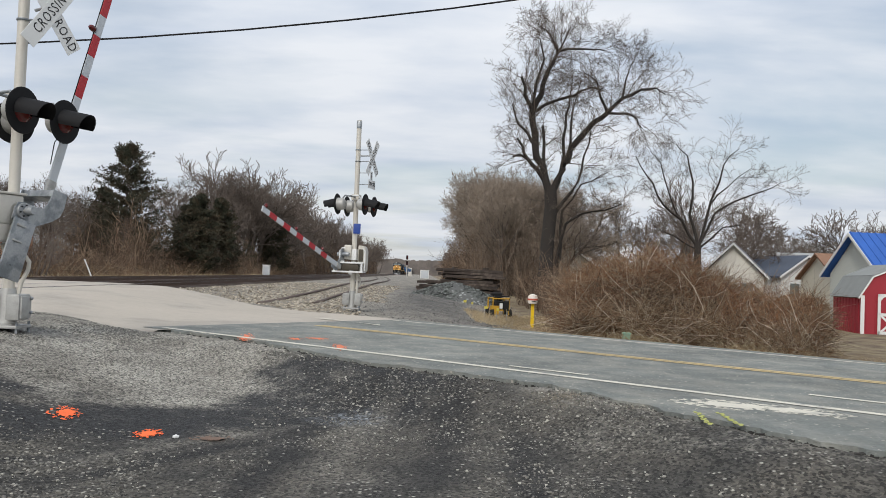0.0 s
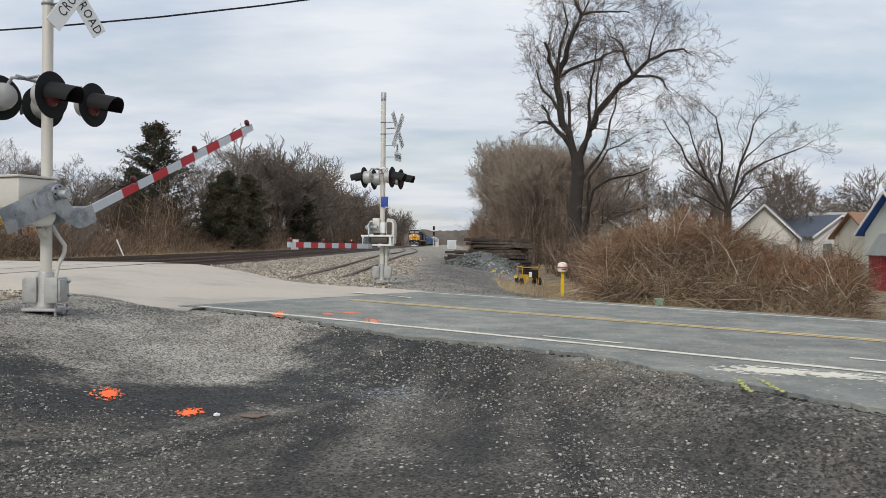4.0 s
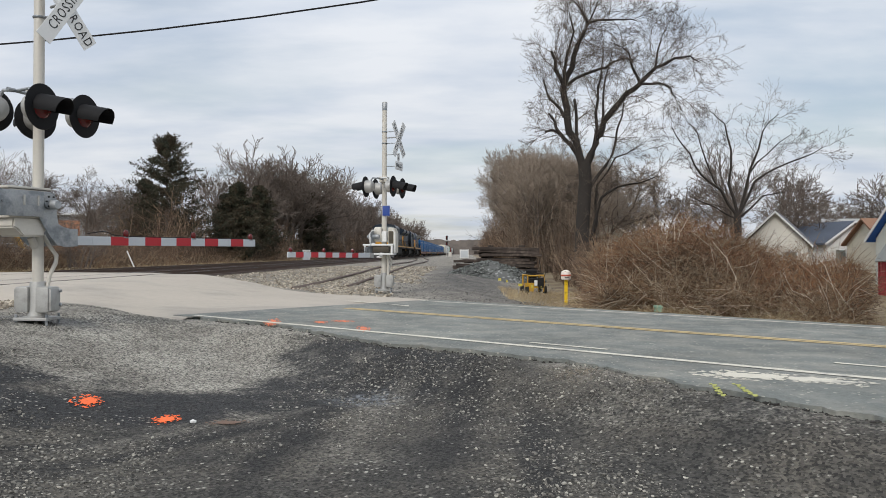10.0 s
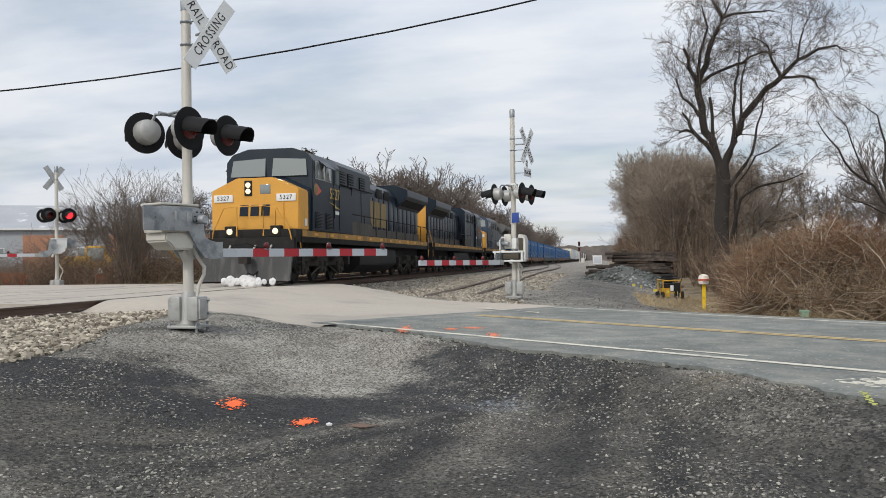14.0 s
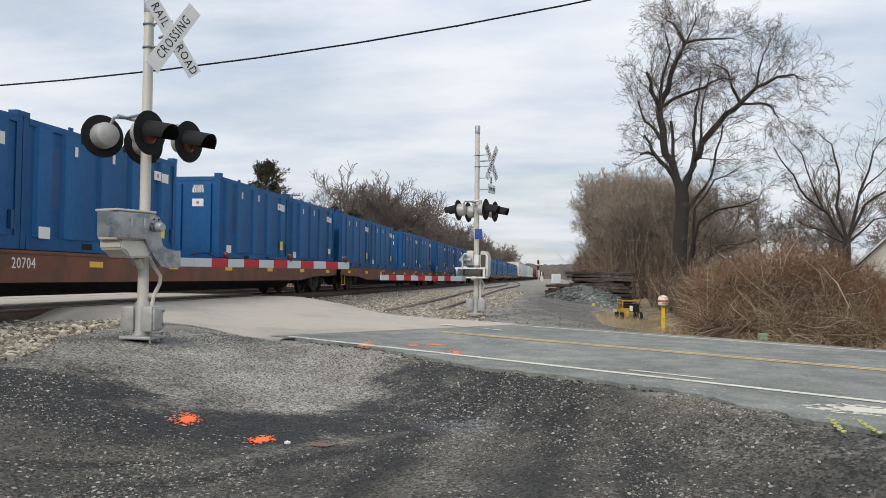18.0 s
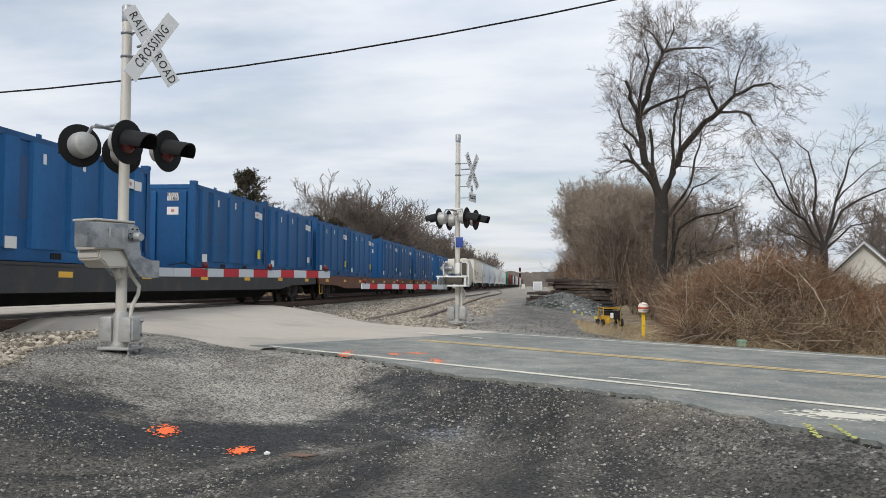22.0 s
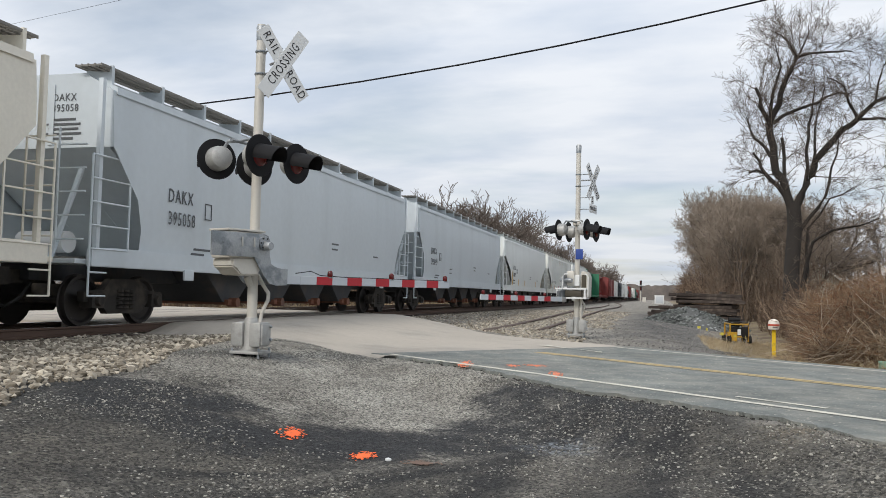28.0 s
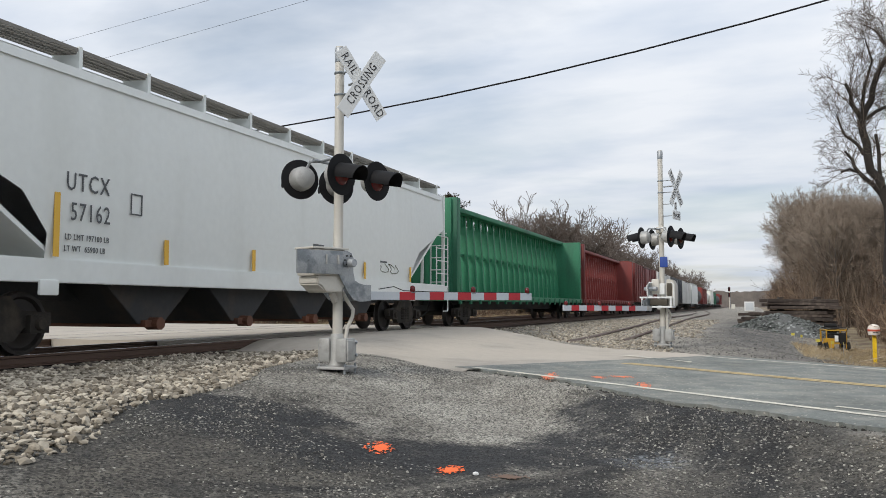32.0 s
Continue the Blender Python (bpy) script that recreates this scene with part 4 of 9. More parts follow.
LIGHT = mat("headlight_glow", (1.0, 0.78, 0.48), 0.2, var=0, glow=0.9)
LABELW = mat("white_label", (0.7, 0.7, 0.68), 0.6, var=0.04)
GREYINK = mat("dark_grey_lettering", (0.09, 0.095, 0.1), 0.7, var=0)
GOLDINK = mat("gold_lettering", (0.55, 0.36, 0.08), 0.6, var=0.1, scale=5)
ORANGEINK = mat("orange_numerals", (0.55, 0.20, 0.04), 0.6, var=0.08, scale=5)
BLUEINK = mat("faded_blue_lettering", (0.045, 0.065, 0.11), 0.6, var=0.25, scale=4)
GRIME = mat("brown_grime_band", (0.075, 0.066, 0.056), 0.75, var=0.3, scale=1.8, col2=(0.04, 0.036, 0.032), fac=(0.45, 0.7), streak=True)
GOLDDULL = mat("dull_yellow_paint", (0.38, 0.21, 0.045), 0.6, var=0.3, scale=2.6, col2=(0.14, 0.085, 0.035), fac=(0.48, 0.7), streak=True)
GOLDDIM = mat("faded_gold_lettering", (0.24, 0.17, 0.065), 0.7, var=0.25, scale=4)
MIDBLUE = mat("worn_blue_paint", (0.014, 0.032, 0.068), 0.5, var=0.25, scale=1.8, col2=(0.03, 0.045, 0.068), fac=(0.5, 0.72), streak=True)
RUSTRUN = mat("rust_run", (0.20, 0.07, 0.025), 0.9, var=0.35, scale=9, col2=(0.10, 0.04, 0.018), fac=(0.4, 0.65))
RUSTPALE = mat("pale_rust_stain", (0.52, 0.36, 0.20), 0.85, var=0.2, scale=8, col2=(0.38, 0.20, 0.08), fac=(0.45, 0.65), streak=True)

# cars are built along +y from their leading coupler at y = 0, rail top at z = 0; side +x faces the road
FACE = Matrix(((0, 0, 1, 0), (1, 0, 0, 0), (0, 1, 0, 0), (0, 0, 0, 1)))     # lettering on the +x side
NOSE = Matrix(((1, 0, 0, 0), (0, 0, -1, 0), (0, 1, 0, 0), (0, 0, 0, 1)))    # lettering on the -y end
CAR_U = []


def side_text(body, size, parent, x, y, z, ink=None, squeeze=0.8, spacing=1.1):
    return lettering(body, size, ink or GREYINK, parent, Matrix.Translation((x, y, z)) @ FACE, spacing, squeeze)


WHEEL_ME = None


def wheel_mesh():
    global WHEEL_ME
    if WHEEL_ME is None:
        bm = lathe([(0.02, -0.06), (0.10, -0.06), (0.16, -0.02), (0.36, -0.01), (0.40, -0.06), (0.455, -0.055), (0.46, 0.045), (0.485, 0.06), (0.485, 0.075), (0.02, 0.075)], 28, "x")
        bmesh.ops.transform(bm, matrix=Matrix.Diagonal((-1, 1, 1, 1)), verts=bm.verts[:])
        bmesh.ops.recalc_face_normals(bm, faces=bm.faces[:])
        WHEEL_ME = mesh_of("wheel", bm, WHEEL, 40)
    return WHEEL_ME


TRUCK_ME = {}


def truck(parent, y, axles=2, base=1.75):
    """A wheel truck: side frames, springs, bearings, axles and wheels."""
    if axles not in TRUCK_ME:
        half = base * (axles - 1) / 2
        bm = bmesh.new()
        for s in (-1, 1):
            x = s * 1.0
            if axles == 2:
                poly = [(-half - 0.28, 0.62), (-half + 0.25, 0.66), (-0.42, 0.86), (0.42, 0.86), (half - 0.25, 0.66), (half + 0.28, 0.62), (half + 0.28, 0.44), (half - 0.2, 0.40), (0.5, 0.22), (-0.5, 0.22), (-half + 0.2, 0.40), (-half - 0.28, 0.44)]
                add_prism(bm, poly, x - 0.07, x + 0.07, "x")
            else:
                poly = [(-half - 0.75, 1.02), (half + 0.75, 1.02), (half + 0.8, 0.72), (half + 0.42, 0.66), (half + 0.3, 0.34), (half - 0.3, 0.34), (half - 0.45, 0.62), (0.45, 0.62), (0.3, 0.34), (-0.3, 0.34), (-0.45, 0.62), (-half + 0.45, 0.62), (-half + 0.3, 0.34), (-half - 0.3, 0.34), (-half - 0.42, 0.66), (-half - 0.8, 0.72)]
                add_prism(bm, poly, x - 0.1, x + 0.1, "x")
            for k in range(axles):
                yy = -half + k * base
                add_box(bm, (x + s * 0.03, yy, 0.46), (0.26, 0.34, 0.26))
                add_tube(bm, [(x + s * 0.1, yy, 0.46), (x + s * 0.22, yy, 0.46)], [0.12, 0.08], 10)
                if axles == 3:
                    for q in (-0.3, 0.3):
                        add_tube(bm, [(x + s * 0.12, yy + q, 0.42), (x + s * 0.12, yy + q, 0.78)], 0.07, 8)
            for q in ((-0.17, 0, 0.17) if axles == 2 else (-half, half)):
                for kk in range(5):
                    z = 0.32 + kk * 0.075
                    add_tube(bm, [(x + s * 0.06, q, z), (x + s * 0.06, q, z + 0.045)], 0.085, 10)
        add_box(bm, (0, 0, 0.6), (2.0, 0.36, 0.3))
        if axles == 3:
            add_box(bm, (0, 0, 0.86), (1.75, 2 * half + 1.7, 0.55))
            for s in (-1, 1):
                for q in (-1, 1):
                    add_tube(bm, [(s * 1.24, q * 0.75, 0.92), (s * 1.24, q * 1.25, 0.92)], 0.12, 10)
                    add_tube(bm, [(s * 1.2, q * 0.5, 0.6), (s * 1.2, q * 1.5, 0.3)], 0.035, 6)
                    add_box(bm, (s * 1.2, q * (half + 0.62), 0.8), (0.22, 0.2, 0.32))
        for k in range(axles):
            add_tube(bm, [(-0.72, -half + k * base, 0.46), (0.72, -half + k * base, 0.46)], 0.08, 8)
        TRUCK_ME[axles] = mesh_of("truck", bm, TRUCK, 35)
    tr = part("truck", TRUCK_ME[axles], None, parent, at=pose(0, y, 0))
    half = base * (axles - 1) / 2
    for k in range(axles):
        for s in (-1, 1):
            o = new("wheel", wheel_mesh())
            o.parent = tr
            o.matrix_basis = pose(s * 0.752, -half + k * base, 0.0 if axles == 2 else 0.04, 0, 0, 0 if s > 0 else 180) @ pose(0, 0, 0.46)
    return tr


def car(name, u, label, category, group="train cars"):
    th = thing(name, pose(track_x(0), 0, RZ, 0, 0, SKEW), label, category, group)
    CAR_U.append((th, u))
    return th


def coupler(th, y, d):
    bm = bmesh.new()
    add_box(bm, (0, y + d * 0.25, 0.86), (0.22, 0.7, 0.24))
    add_box(bm, (0.06, y - d * 0.12, 0.86), (0.3, 0.26, 0.3))
    part("coupler", bm, TRUCK, th, smooth=None)
    part("air_hose", tube([(0.35, y + d * 0.5, 0.75), (0.4, y + d * 0.2, 0.5), (0.3, y, 0.35), (0.12, y - d * 0.05, 0.42)], 0.03, 6), DARK, th)


def railing(th, pts, h, step=1.9, mtl=None, name="handrail"):
    bm = bmesh.new()
    top = [Vector(p) + Vector((0, 0, h)) for p in pts]
    add_tube(bm, top, 0.02, 6)
    for a, b in zip(pts, pts[1:]):
        a, b = Vector(a), Vector(b)
        k = max(1, int((b - a).length / step))
        for i in range(k + 1):
            p = a.lerp(b, i / k)
            add_tube(bm, [p, p + Vector((0, 0, h))], 0.018, 6)
    part(name, bm, mtl or DARK, th)


PLOW = mat("scuffed_plow_steel", (0.05, 0.05, 0.05), 0.55, metal=0.3, var=0.3, scale=4, col2=(0.12, 0.115, 0.11), fac=(0.5, 0.7), streak=True)
SNOW = mat("dirty_snow", (0.70, 0.70, 0.70), 0.9, var=0.25, scale=6, bump=0.6, bscale=20, col2=(0.40, 0.37, 0.33), fac=(0.55, 0.75))
EMBLEM_RED = mat("emblem_red", (0.55, 0.10, 0.08), 0.6, var=0.1)


def locomotive(u, number, hood, nose, lead=True, reverse=False, label="", old=False, cabmat=None):
    """Six-axle road diesel: short hood at y = 0 unless reversed."""
    L = 22.3
    th = car("locomotive", u, label, "locomotive", "locomotives")
    flip = Matrix.Identity(4) if not reverse else pose(0, L, 0, 0, 0, 180)

    def P(name, bm, m, lab="", smooth=35, under=None):
        if under is None:
            return part(name, bm, m, th, lab, at=flip, smooth=smooth)
        return part(name, bm, m, under, lab, smooth=smooth)
    # frame and walkway
    P("underframe", bbox((0, L / 2, 1.60), (2.95, L - 1.5, 0.42), 0.02), DARK)
    P("air_reservoir", tube([(1.0, 5.9, 1.15), (1.0, 7.6, 1.15)], 0.24, 12), DARK)
    P("frame_beam", bbox((0, L / 2, 1.2), (1.9, L - 3.0, 0.5), 0.02), DARK)
    for s in (-1, 1):
        sill = P("sill_stripe", bbox((s * 1.482, L / 2, 1.685), (0.012, L - 2.6, 0.20)), GOLDDULL, "yellow sill stripe", smooth=None)
        for k in range(11):
            part("reflector", bbox((s * 1.491, 2.6 + k * 1.7, 1.685), (0.008, 0.4, 0.10)), GOLD, sill, smooth=None)
    # pilot, plow and steps
    P("front_pilot", bbox((0, 0.72, 1.05), (2.9, 0.16, 1.0), 0.02), DARK)
    bm = bmesh.new()
    add_prism(bm, [(-1.45, 0.16), (1.45, 0.16), (1.5, 0.95), (-1.5, 0.95)], 0.30, 0.40, "y")
    for v in bm.verts:
        if v.co.z < 0.5:
            v.co.y -= 0.28 * (1 - abs(v.co.x) / 2.2)
    P("snow_plow", bm, PLOW, "black steel plow blade", smooth=None)
    if lead:
        rng = random.Random(6)
        for sx, sw in ((-0.72, 0.12), (-0.50, 0.17), (-0.30, 0.12), (-0.02, 0.20), (0.20, 0.22), (0.42, 0.15), (0.62, 0.09), (0.9, 0.13)):
            bm = bmesh.new()
            bmesh.ops.create_icosphere(bm, subdivisions=2, radius=sw)
            for v in bm.verts:
                v.co = Vector((v.co.x, v.co.y * 0.5, v.co.z * 1.0)) * (1 + 0.45 * noise.noise(v.co * 6 + Vector((sx, 0, 0))))
            P("packed_snow", bm, SNOW, "dirty snow caked on the plow", smooth=None).matrix_basis = flip @ pose(sx, 0.20, 0.16)
    P("rear_pilot", bbox((0, L - 0.72, 1.05), (2.9, 0.16, 0.9), 0.02), DARK)
    for y in (0.95, L - 0.95):
        for s in (-1, 1):
            bm = bmesh.new()
            for k in range(4):
                add_box(bm, (s * 1.32, y, 0.42 + k * 0.33), (0.34, 0.42, 0.03))
            add_box(bm, (s * 1.49, y - 0.24, 0.95), (0.03, 0.03, 1.25))
            add_box(bm, (s * 1.49, y + 0.24, 0.95), (0.03, 0.03, 1.25))
            P("step_ladder", bm, DARK, smooth=None)
    # tank and trucks
    tank = [(-1.35, 1.3), (1.35, 1.3), (1.42, 1.1), (1.42, 0.62), (0.95, 0.28), (-0.95, 0.28), (-1.42, 0.62), (-1.42, 1.1)]
    P("fuel_tank", prism([(a, z) for a, z in tank], 8.0, 14.0, "y", 0.03), DARK)
    for y in (4.3, L - 4.5):
        truck(th, y if not reverse else L - y, 3, 1.95)
    # short hood (nose)
    nm = GOLD if nose else hood
    cm = cabmat or hood
    poly = [(-1.5, 1.80), (1.5, 1.80), (1.5, 3.10), (0.62, 3.50), (-0.62, 3.50), (-1.5, 3.10)]
    nz = P("nose", prism([(a, z) for a, z in poly], 0.95, 1.85, "y", 0.03), nm, "yellow front hood with headlights" if nose else "")
    bm = prism([(a, z) for a, z in [(-1.495, 1.80), (1.495, 1.80), (1.495, 3.09), (0.61, 3.49), (-0.61, 3.49), (-1.495, 3.09)]], 1.85, 2.5, "y", 0.02)
    for v in bm.verts:
        if v.co.y > 2.2 and v.co.z > 2.9:
            v.co.z += 0.28
    P("nose_flank", bm, cm)
    for z in (3.26, 3.06):
        lamp = P("headlight", lathe([(0.085, 0.0), (0.085, -0.03), (0.05, -0.045), (0.01, -0.05)], 14, "y"), LIGHT)
        lamp.matrix_basis = flip @ pose(-0.22, 0.94, z)
    part("headlight_case", bbox((-0.22, 0.945, 3.16), (0.26, 0.03, 0.5), 0.006), DARK, nz)
    part("nose_window", bbox((0.36, 0.945, 3.12), (0.36, 0.02, 0.30), 0.01), GLASS, nz)
    for s in (-1, 1):
        nb = part("number_board", bbox((s * 1.08, 0.94, 2.84), (0.66, 0.06, 0.24), 0.015), LABELW, nz, "white board with black numerals")
        lettering(number, 0.2, M["ink"], nb, Matrix.Translation((s * 1.08, 0.905, 2.84)) @ NOSE, 1.1)
        d = part("ditch_light", bbox((s * 0.78, 0.86, 1.75), (0.36, 0.26, 0.36), 0.03), DARK, nz)
        part("bulb", lathe([(0.10, 0), (0.09, -0.03), (0.02, -0.05)], 14, "y"), LIGHT, d, at=pose(s * 0.78, 0.725, 1.75))
    # name blocks on the nose, drawn as plain bars
    for k in range(3):
        bm = bmesh.new()
        add_prism(bm, [(-0.53 + k * 0.37, 2.26), (-0.24 + k * 0.37, 2.26), (-0.22 + k * 0.37, 2.62), (-0.50 + k * 0.37, 2.62)], 0.934, 0.95, "y")
        part("name_block", bm, NAVY, nz, smooth=None)
    bm = bmesh.new()
    add_box(bm, (0.98, 0.93, 2.2), (0.03, 0.03, 1.1))
    add_box(bm, (0.7, 0.93, 1.98), (0.02, 0.03, 0.9))
    part("nose_door", bm, nm, nz, smooth=None)
    railing_m = GOLD if nose else DARK
    bm = bmesh.new()
    for s in (-1, 1):
        add_tube(bm, [(s * 0.45, 0.55, 1.6), (s * 0.45, 0.55, 2.55), (s * 0.9, 0.55, 2.5), (s * 1.3, 0.62, 1.75), (s * 1.45, 0.72, 1.0)], 0.022, 6)
        add_tube(bm, [(s * 1.1, 1.2, 2.45), (s * 1.35, 1.1, 2.2), (s * 1.47, 1.18, 1.2)], 0.022, 6)
    add_tube(bm, [(-0.45, 0.55, 2.55), (0.45, 0.55, 2.55)], 0.022, 6)
    part("front_handrail", bm, railing_m, th, at=flip)
    for s in (-0.7, 0.15, 0.7):
        P("brake_hose", tube([(s, 0.62, 1.3), (s - 0.05, 0.45, 1.05), (s + 0.2, 0.4, 0.8), (s + 0.35, 0.5, 1.15)], 0.03, 6), M["pole"])
    # cab
    cab = [(-1.55, 1.80), (1.55, 1.80), (1.55, 4.16), (1.35, 4.44), (0.8, 4.62), (-0.8, 4.62), (-1.35, 4.44), (-1.55, 4.16)]
    bm = prism([(a, z) for a, z in cab], 2.05, 5.1, "y", 0.02)
    for v in bm.verts:
        if v.co.y < 3 and v.co.z > 3.3:
            v.co.y += (v.co.z - 3.3) * 0.16
    cb = P("cab", bm, cm, "dark blue crew cab")
    for s in (-1, 1):
        bm = bmesh.new()
        add_prism(bm, [(s * 0.12, 3.66), (s * 1.36, 3.66), (s * 1.30, 4.22), (s * 0.14, 4.28)], 2.035, 2.05, "y")
        for v in bm.verts:
            v.co.y += (v.co.z - 3.3) * 0.16
        part("windshield", bm, GLASS, cb, "sloped cab windscreen", smooth=None)
        for y0, y1 in ((2.42, 2.80), (2.88, 3.42), (3.50, 4.05)):
            w = part("cab_window", bbox((s * 1.553, (y0 + y1) / 2, 3.86), (0.012, y1 - y0, 0.54), 0.005), GLASS, cb)
            bm = bmesh.new()
            for dz in (-0.29, 0.29):
                add_box(bm, (s * 1.557, (y0 + y1) / 2, 3.86 + dz), (0.02, y1 - y0 + 0.06, 0.03))
            for yy in (y0 - 0.015, y1 + 0.015):
                add_box(bm, (s * 1.557, yy, 3.86), (0.02, 0.03, 0.58))
            part("window_frame", bm, M["alu"], w, smooth=None)
        bm = bmesh.new()
        add_prism(bm, [(2.75, 4.20), (3.75, 4.20), (3.75, 4.23), (2.75, 4.23)], min(s * 1.54, s * 1.86), max(s * 1.54, s * 1.86), "x")
        for v in bm.verts:
            v.co.z -= (abs(v.co.x) - 1.54) * 0.8
        for y0, y1 in ((2.34, 3.0), (3.42, 4.08)):
            lv = part("louvre", bbox((s * 1.555, (y0 + y1) / 2, 2.17), (0.02, y1 - y0, 0.58), 0.004), cm, cb)
            for k in range(11):
                part("slat", bbox((s * 1.57, (y0 + y1) / 2, 1.92 + k * 0.05), (0.025, y1 - y0 - 0.06, 0.022)), DARK, lv, smooth=None)
        part("cab_door_window", bbox((s * 1.553, 4.66, 3.82), (0.012, 0.26, 0.56), 0.06), GLASS, cb)
        dr = bmesh.new()
        for yy in (4.32, 5.0):
            add_box(dr, (s * 1.556, yy, 3.0), (0.02, 0.03, 2.2))
        add_box(dr, (s * 1.556, 4.66, 4.1), (0.02, 0.68, 0.03))
        part("cab_door_frame", dr, cm, cb, smooth=None)
        part("cream_plate", bbox((s * 1.556, 4.72, 2.52), (0.012, 0.42, 0.12)), LABELW, cb, smooth=None)
        part("cream_plate", bbox((s * 1.51, 1.55, 2.05), (0.012, 0.22, 0.24)), LABELW, cb, smooth=None)
        part("grab_iron", tube([(s * 1.60, 4.25, 2.3), (s * 1.62, 4.25, 3.3)], 0.016, 6), DARK, cb)
        bolt = bmesh.new()
        yb = 4.45 if nose else 3.3
        f = 1 if s > 0 else -1
        add_prism(bolt, [(yb - f * 0.62, 2.86), (yb + f * 0.12, 2.80), (yb + f * 0.02, 2.76), (yb + f * 0.62, 2.66), (yb - f * 0.12, 2.70), (yb - f * 0.02, 2.75)], min(s * 1.55, s * 1.562), max(s * 1.55, s * 1.562), "x")
        part("lightning_bolt", bolt, GOLDINK if nose else ORANGEINK, cb, smooth=None)
        part("sunshade", bm, cm, cb, smooth=None)
    part("horn", tube([(0.3, 4.2, 4.6), (0.3, 4.2, 4.76), (0.3, 3.9, 4.78)], 0.05, 8), DARK, cb)
    part("roof_rail", tube([(0.9, 2.9, 4.58), (0.9, 2.9, 4.7), (0.9, 3.3, 4.7), (0.9, 3.3, 4.58)], 0.014, 5), DARK, cb)
    part("gasket", bbox((0, 3.6, 4.63), (1.0, 2.2, 0.03), 0.01), cm, cb)
    part("antenna_dome", lathe([(0.22, 0), (0.2, 0.08), (0.05, 0.14)], 14), LABELW, cb, at=pose(-0.4, 3.6, 4.62))
    # engine hood
    hd = P("engine_hood", prism([(a, z) for a, z in [(-0.98, 1.80), (0.98, 1.80), (0.98, 3.95), (0.75, 4.26), (-0.75, 4.26), (-0.98, 3.95)]], 5.1, 20.9, "y", 0.02), hood)
    # equipment bay wider behind the cab
    bay = part("inverter_bay", prism([(a, z) for a, z in [(-1.44, 1.8), (1.44, 1.8), (1.44, 4.32), (1.1, 4.58), (-1.1, 4.58), (-1.44, 4.32)]], 5.1, 9.6, "y", 0.02), hood, hd, "full-width equipment bay behind the cab")
    part("blower_duct", prism([(a, z) for a, z in [(-1.46, 1.81), (1.46, 1.81), (1.46, 3.35), (-1.46, 3.35)]], 5.1, 6.9, "y", 0.02), cm, hd)
    part("lower_band", prism([(a, z) for a, z in [(-1.455, 1.80), (1.455, 1.80), (1.455, 2.32), (-1.455, 2.32)]], 6.9, 9.6, "y"), GRIME, hd, smooth=None)
    part("lower_band", prism([(a, z) for a, z in [(-1.03, 1.80), (1.03, 1.80), (1.03, 2.2), (-1.03, 2.2)]], 9.6, 20.9, "y"), GRIME, hd, smooth=None)
    for s in (-1, 1):
        for y in (5.7, 6.75, 8.3):
            gr = part("grille", bbox((s * 1.45, y, 3.88), (0.03, 0.72, 0.52), 0.006), DARK, bay)
            for k in range(5):
                part("slat", bbox((s * 1.468, y, 3.68 + k * 0.1), (0.02, 0.70, 0.03)), hood, gr, smooth=None)
        part("bay_rail", tube([(s * 1.52, 5.2, 3.62), (s * 1.52, 9.5, 3.62)], 0.022, 6), DARK, bay)
        part("air_pipe", tube([(s * 1.1, 9.62, 4.2), (s * 1.2, 9.9, 3.2), (s * 1.25, 10.3, 2.3)], 0.04, 6), DARK, bay)
        part("radiator_louvre", bbox((s * 1.28, 18.4, 3.68), (0.03, 4.4, 0.42)), DARK, hd, smooth=None).matrix_basis = Matrix.Translation((s * 1.28, 0, 3.68)) @ pose(0, 0, 0, 0, s * 44, 0) @ Matrix.Translation((-s * 1.28, 0, -3.68))
        for y in (6.9, 8.2):
            part("panel_seam", bbox((s * 1.442, y, 3.0), (0.012, 0.025, 2.3)), DARK, bay, smooth=None)
    for k in range(12):
        y = 10.1 + k * 0.93
        for s in (-1, 1):
            part("hood_door", bbox((s * 0.99, y, 2.75), (0.03, 0.80, 1.7), 0.008), hood, hd)
    # radiator wings
    wing = [(-1.58, 3.98), (-1.0, 3.40), (1.0, 3.40), (1.58, 3.98), (1.58, 4.30), (0.95, 4.55), (-0.95, 4.55), (-1.58, 4.30)]
    part("radiator", prism([(a, z) for a, z in wing], 15.9, 20.95, "y", 0.02), hood, hd, "overhanging radiator housing")
    part("exhaust_silencer", bbox((0, 11.0, 4.36), (1.0, 1.8, 0.3), 0.03), DARK, hd)
    for y in (12.6, 14.0):
        for s in (-1, 1):
            part("grille", bbox((s * 1.0, y, 3.85), (0.03, 1.0, 0.42), 0.006), DARK, hd)
    if nose:
        for k in range(3):
            bm = bmesh.new()
            add_prism(bm, [(10.55 + k * 1.15, 2.30), (11.45 + k * 1.15, 2.30), (11.52 + k * 1.15, 3.45), (10.62 + k * 1.15, 3.45)], 1.006, 1.016, "x")
            part("name_block", bm, GOLDDIM if lead else BLUEINK, hd, smooth=None)
        if lead:
            part("emblem", prism([(2.5, 3.42), (2.5, 2.98), (3.0, 3.18)], 1.55, 1.558, "x"), EMBLEM_RED, cb, "red arrow emblem", smooth=None)
            part("emblem_disc", lathe([(0.20, 0), (0.19, 0.006)], 20, "x"), GOLDDIM, cb, "gold emblem disc", at=pose(1.557, 2.42, 3.20))
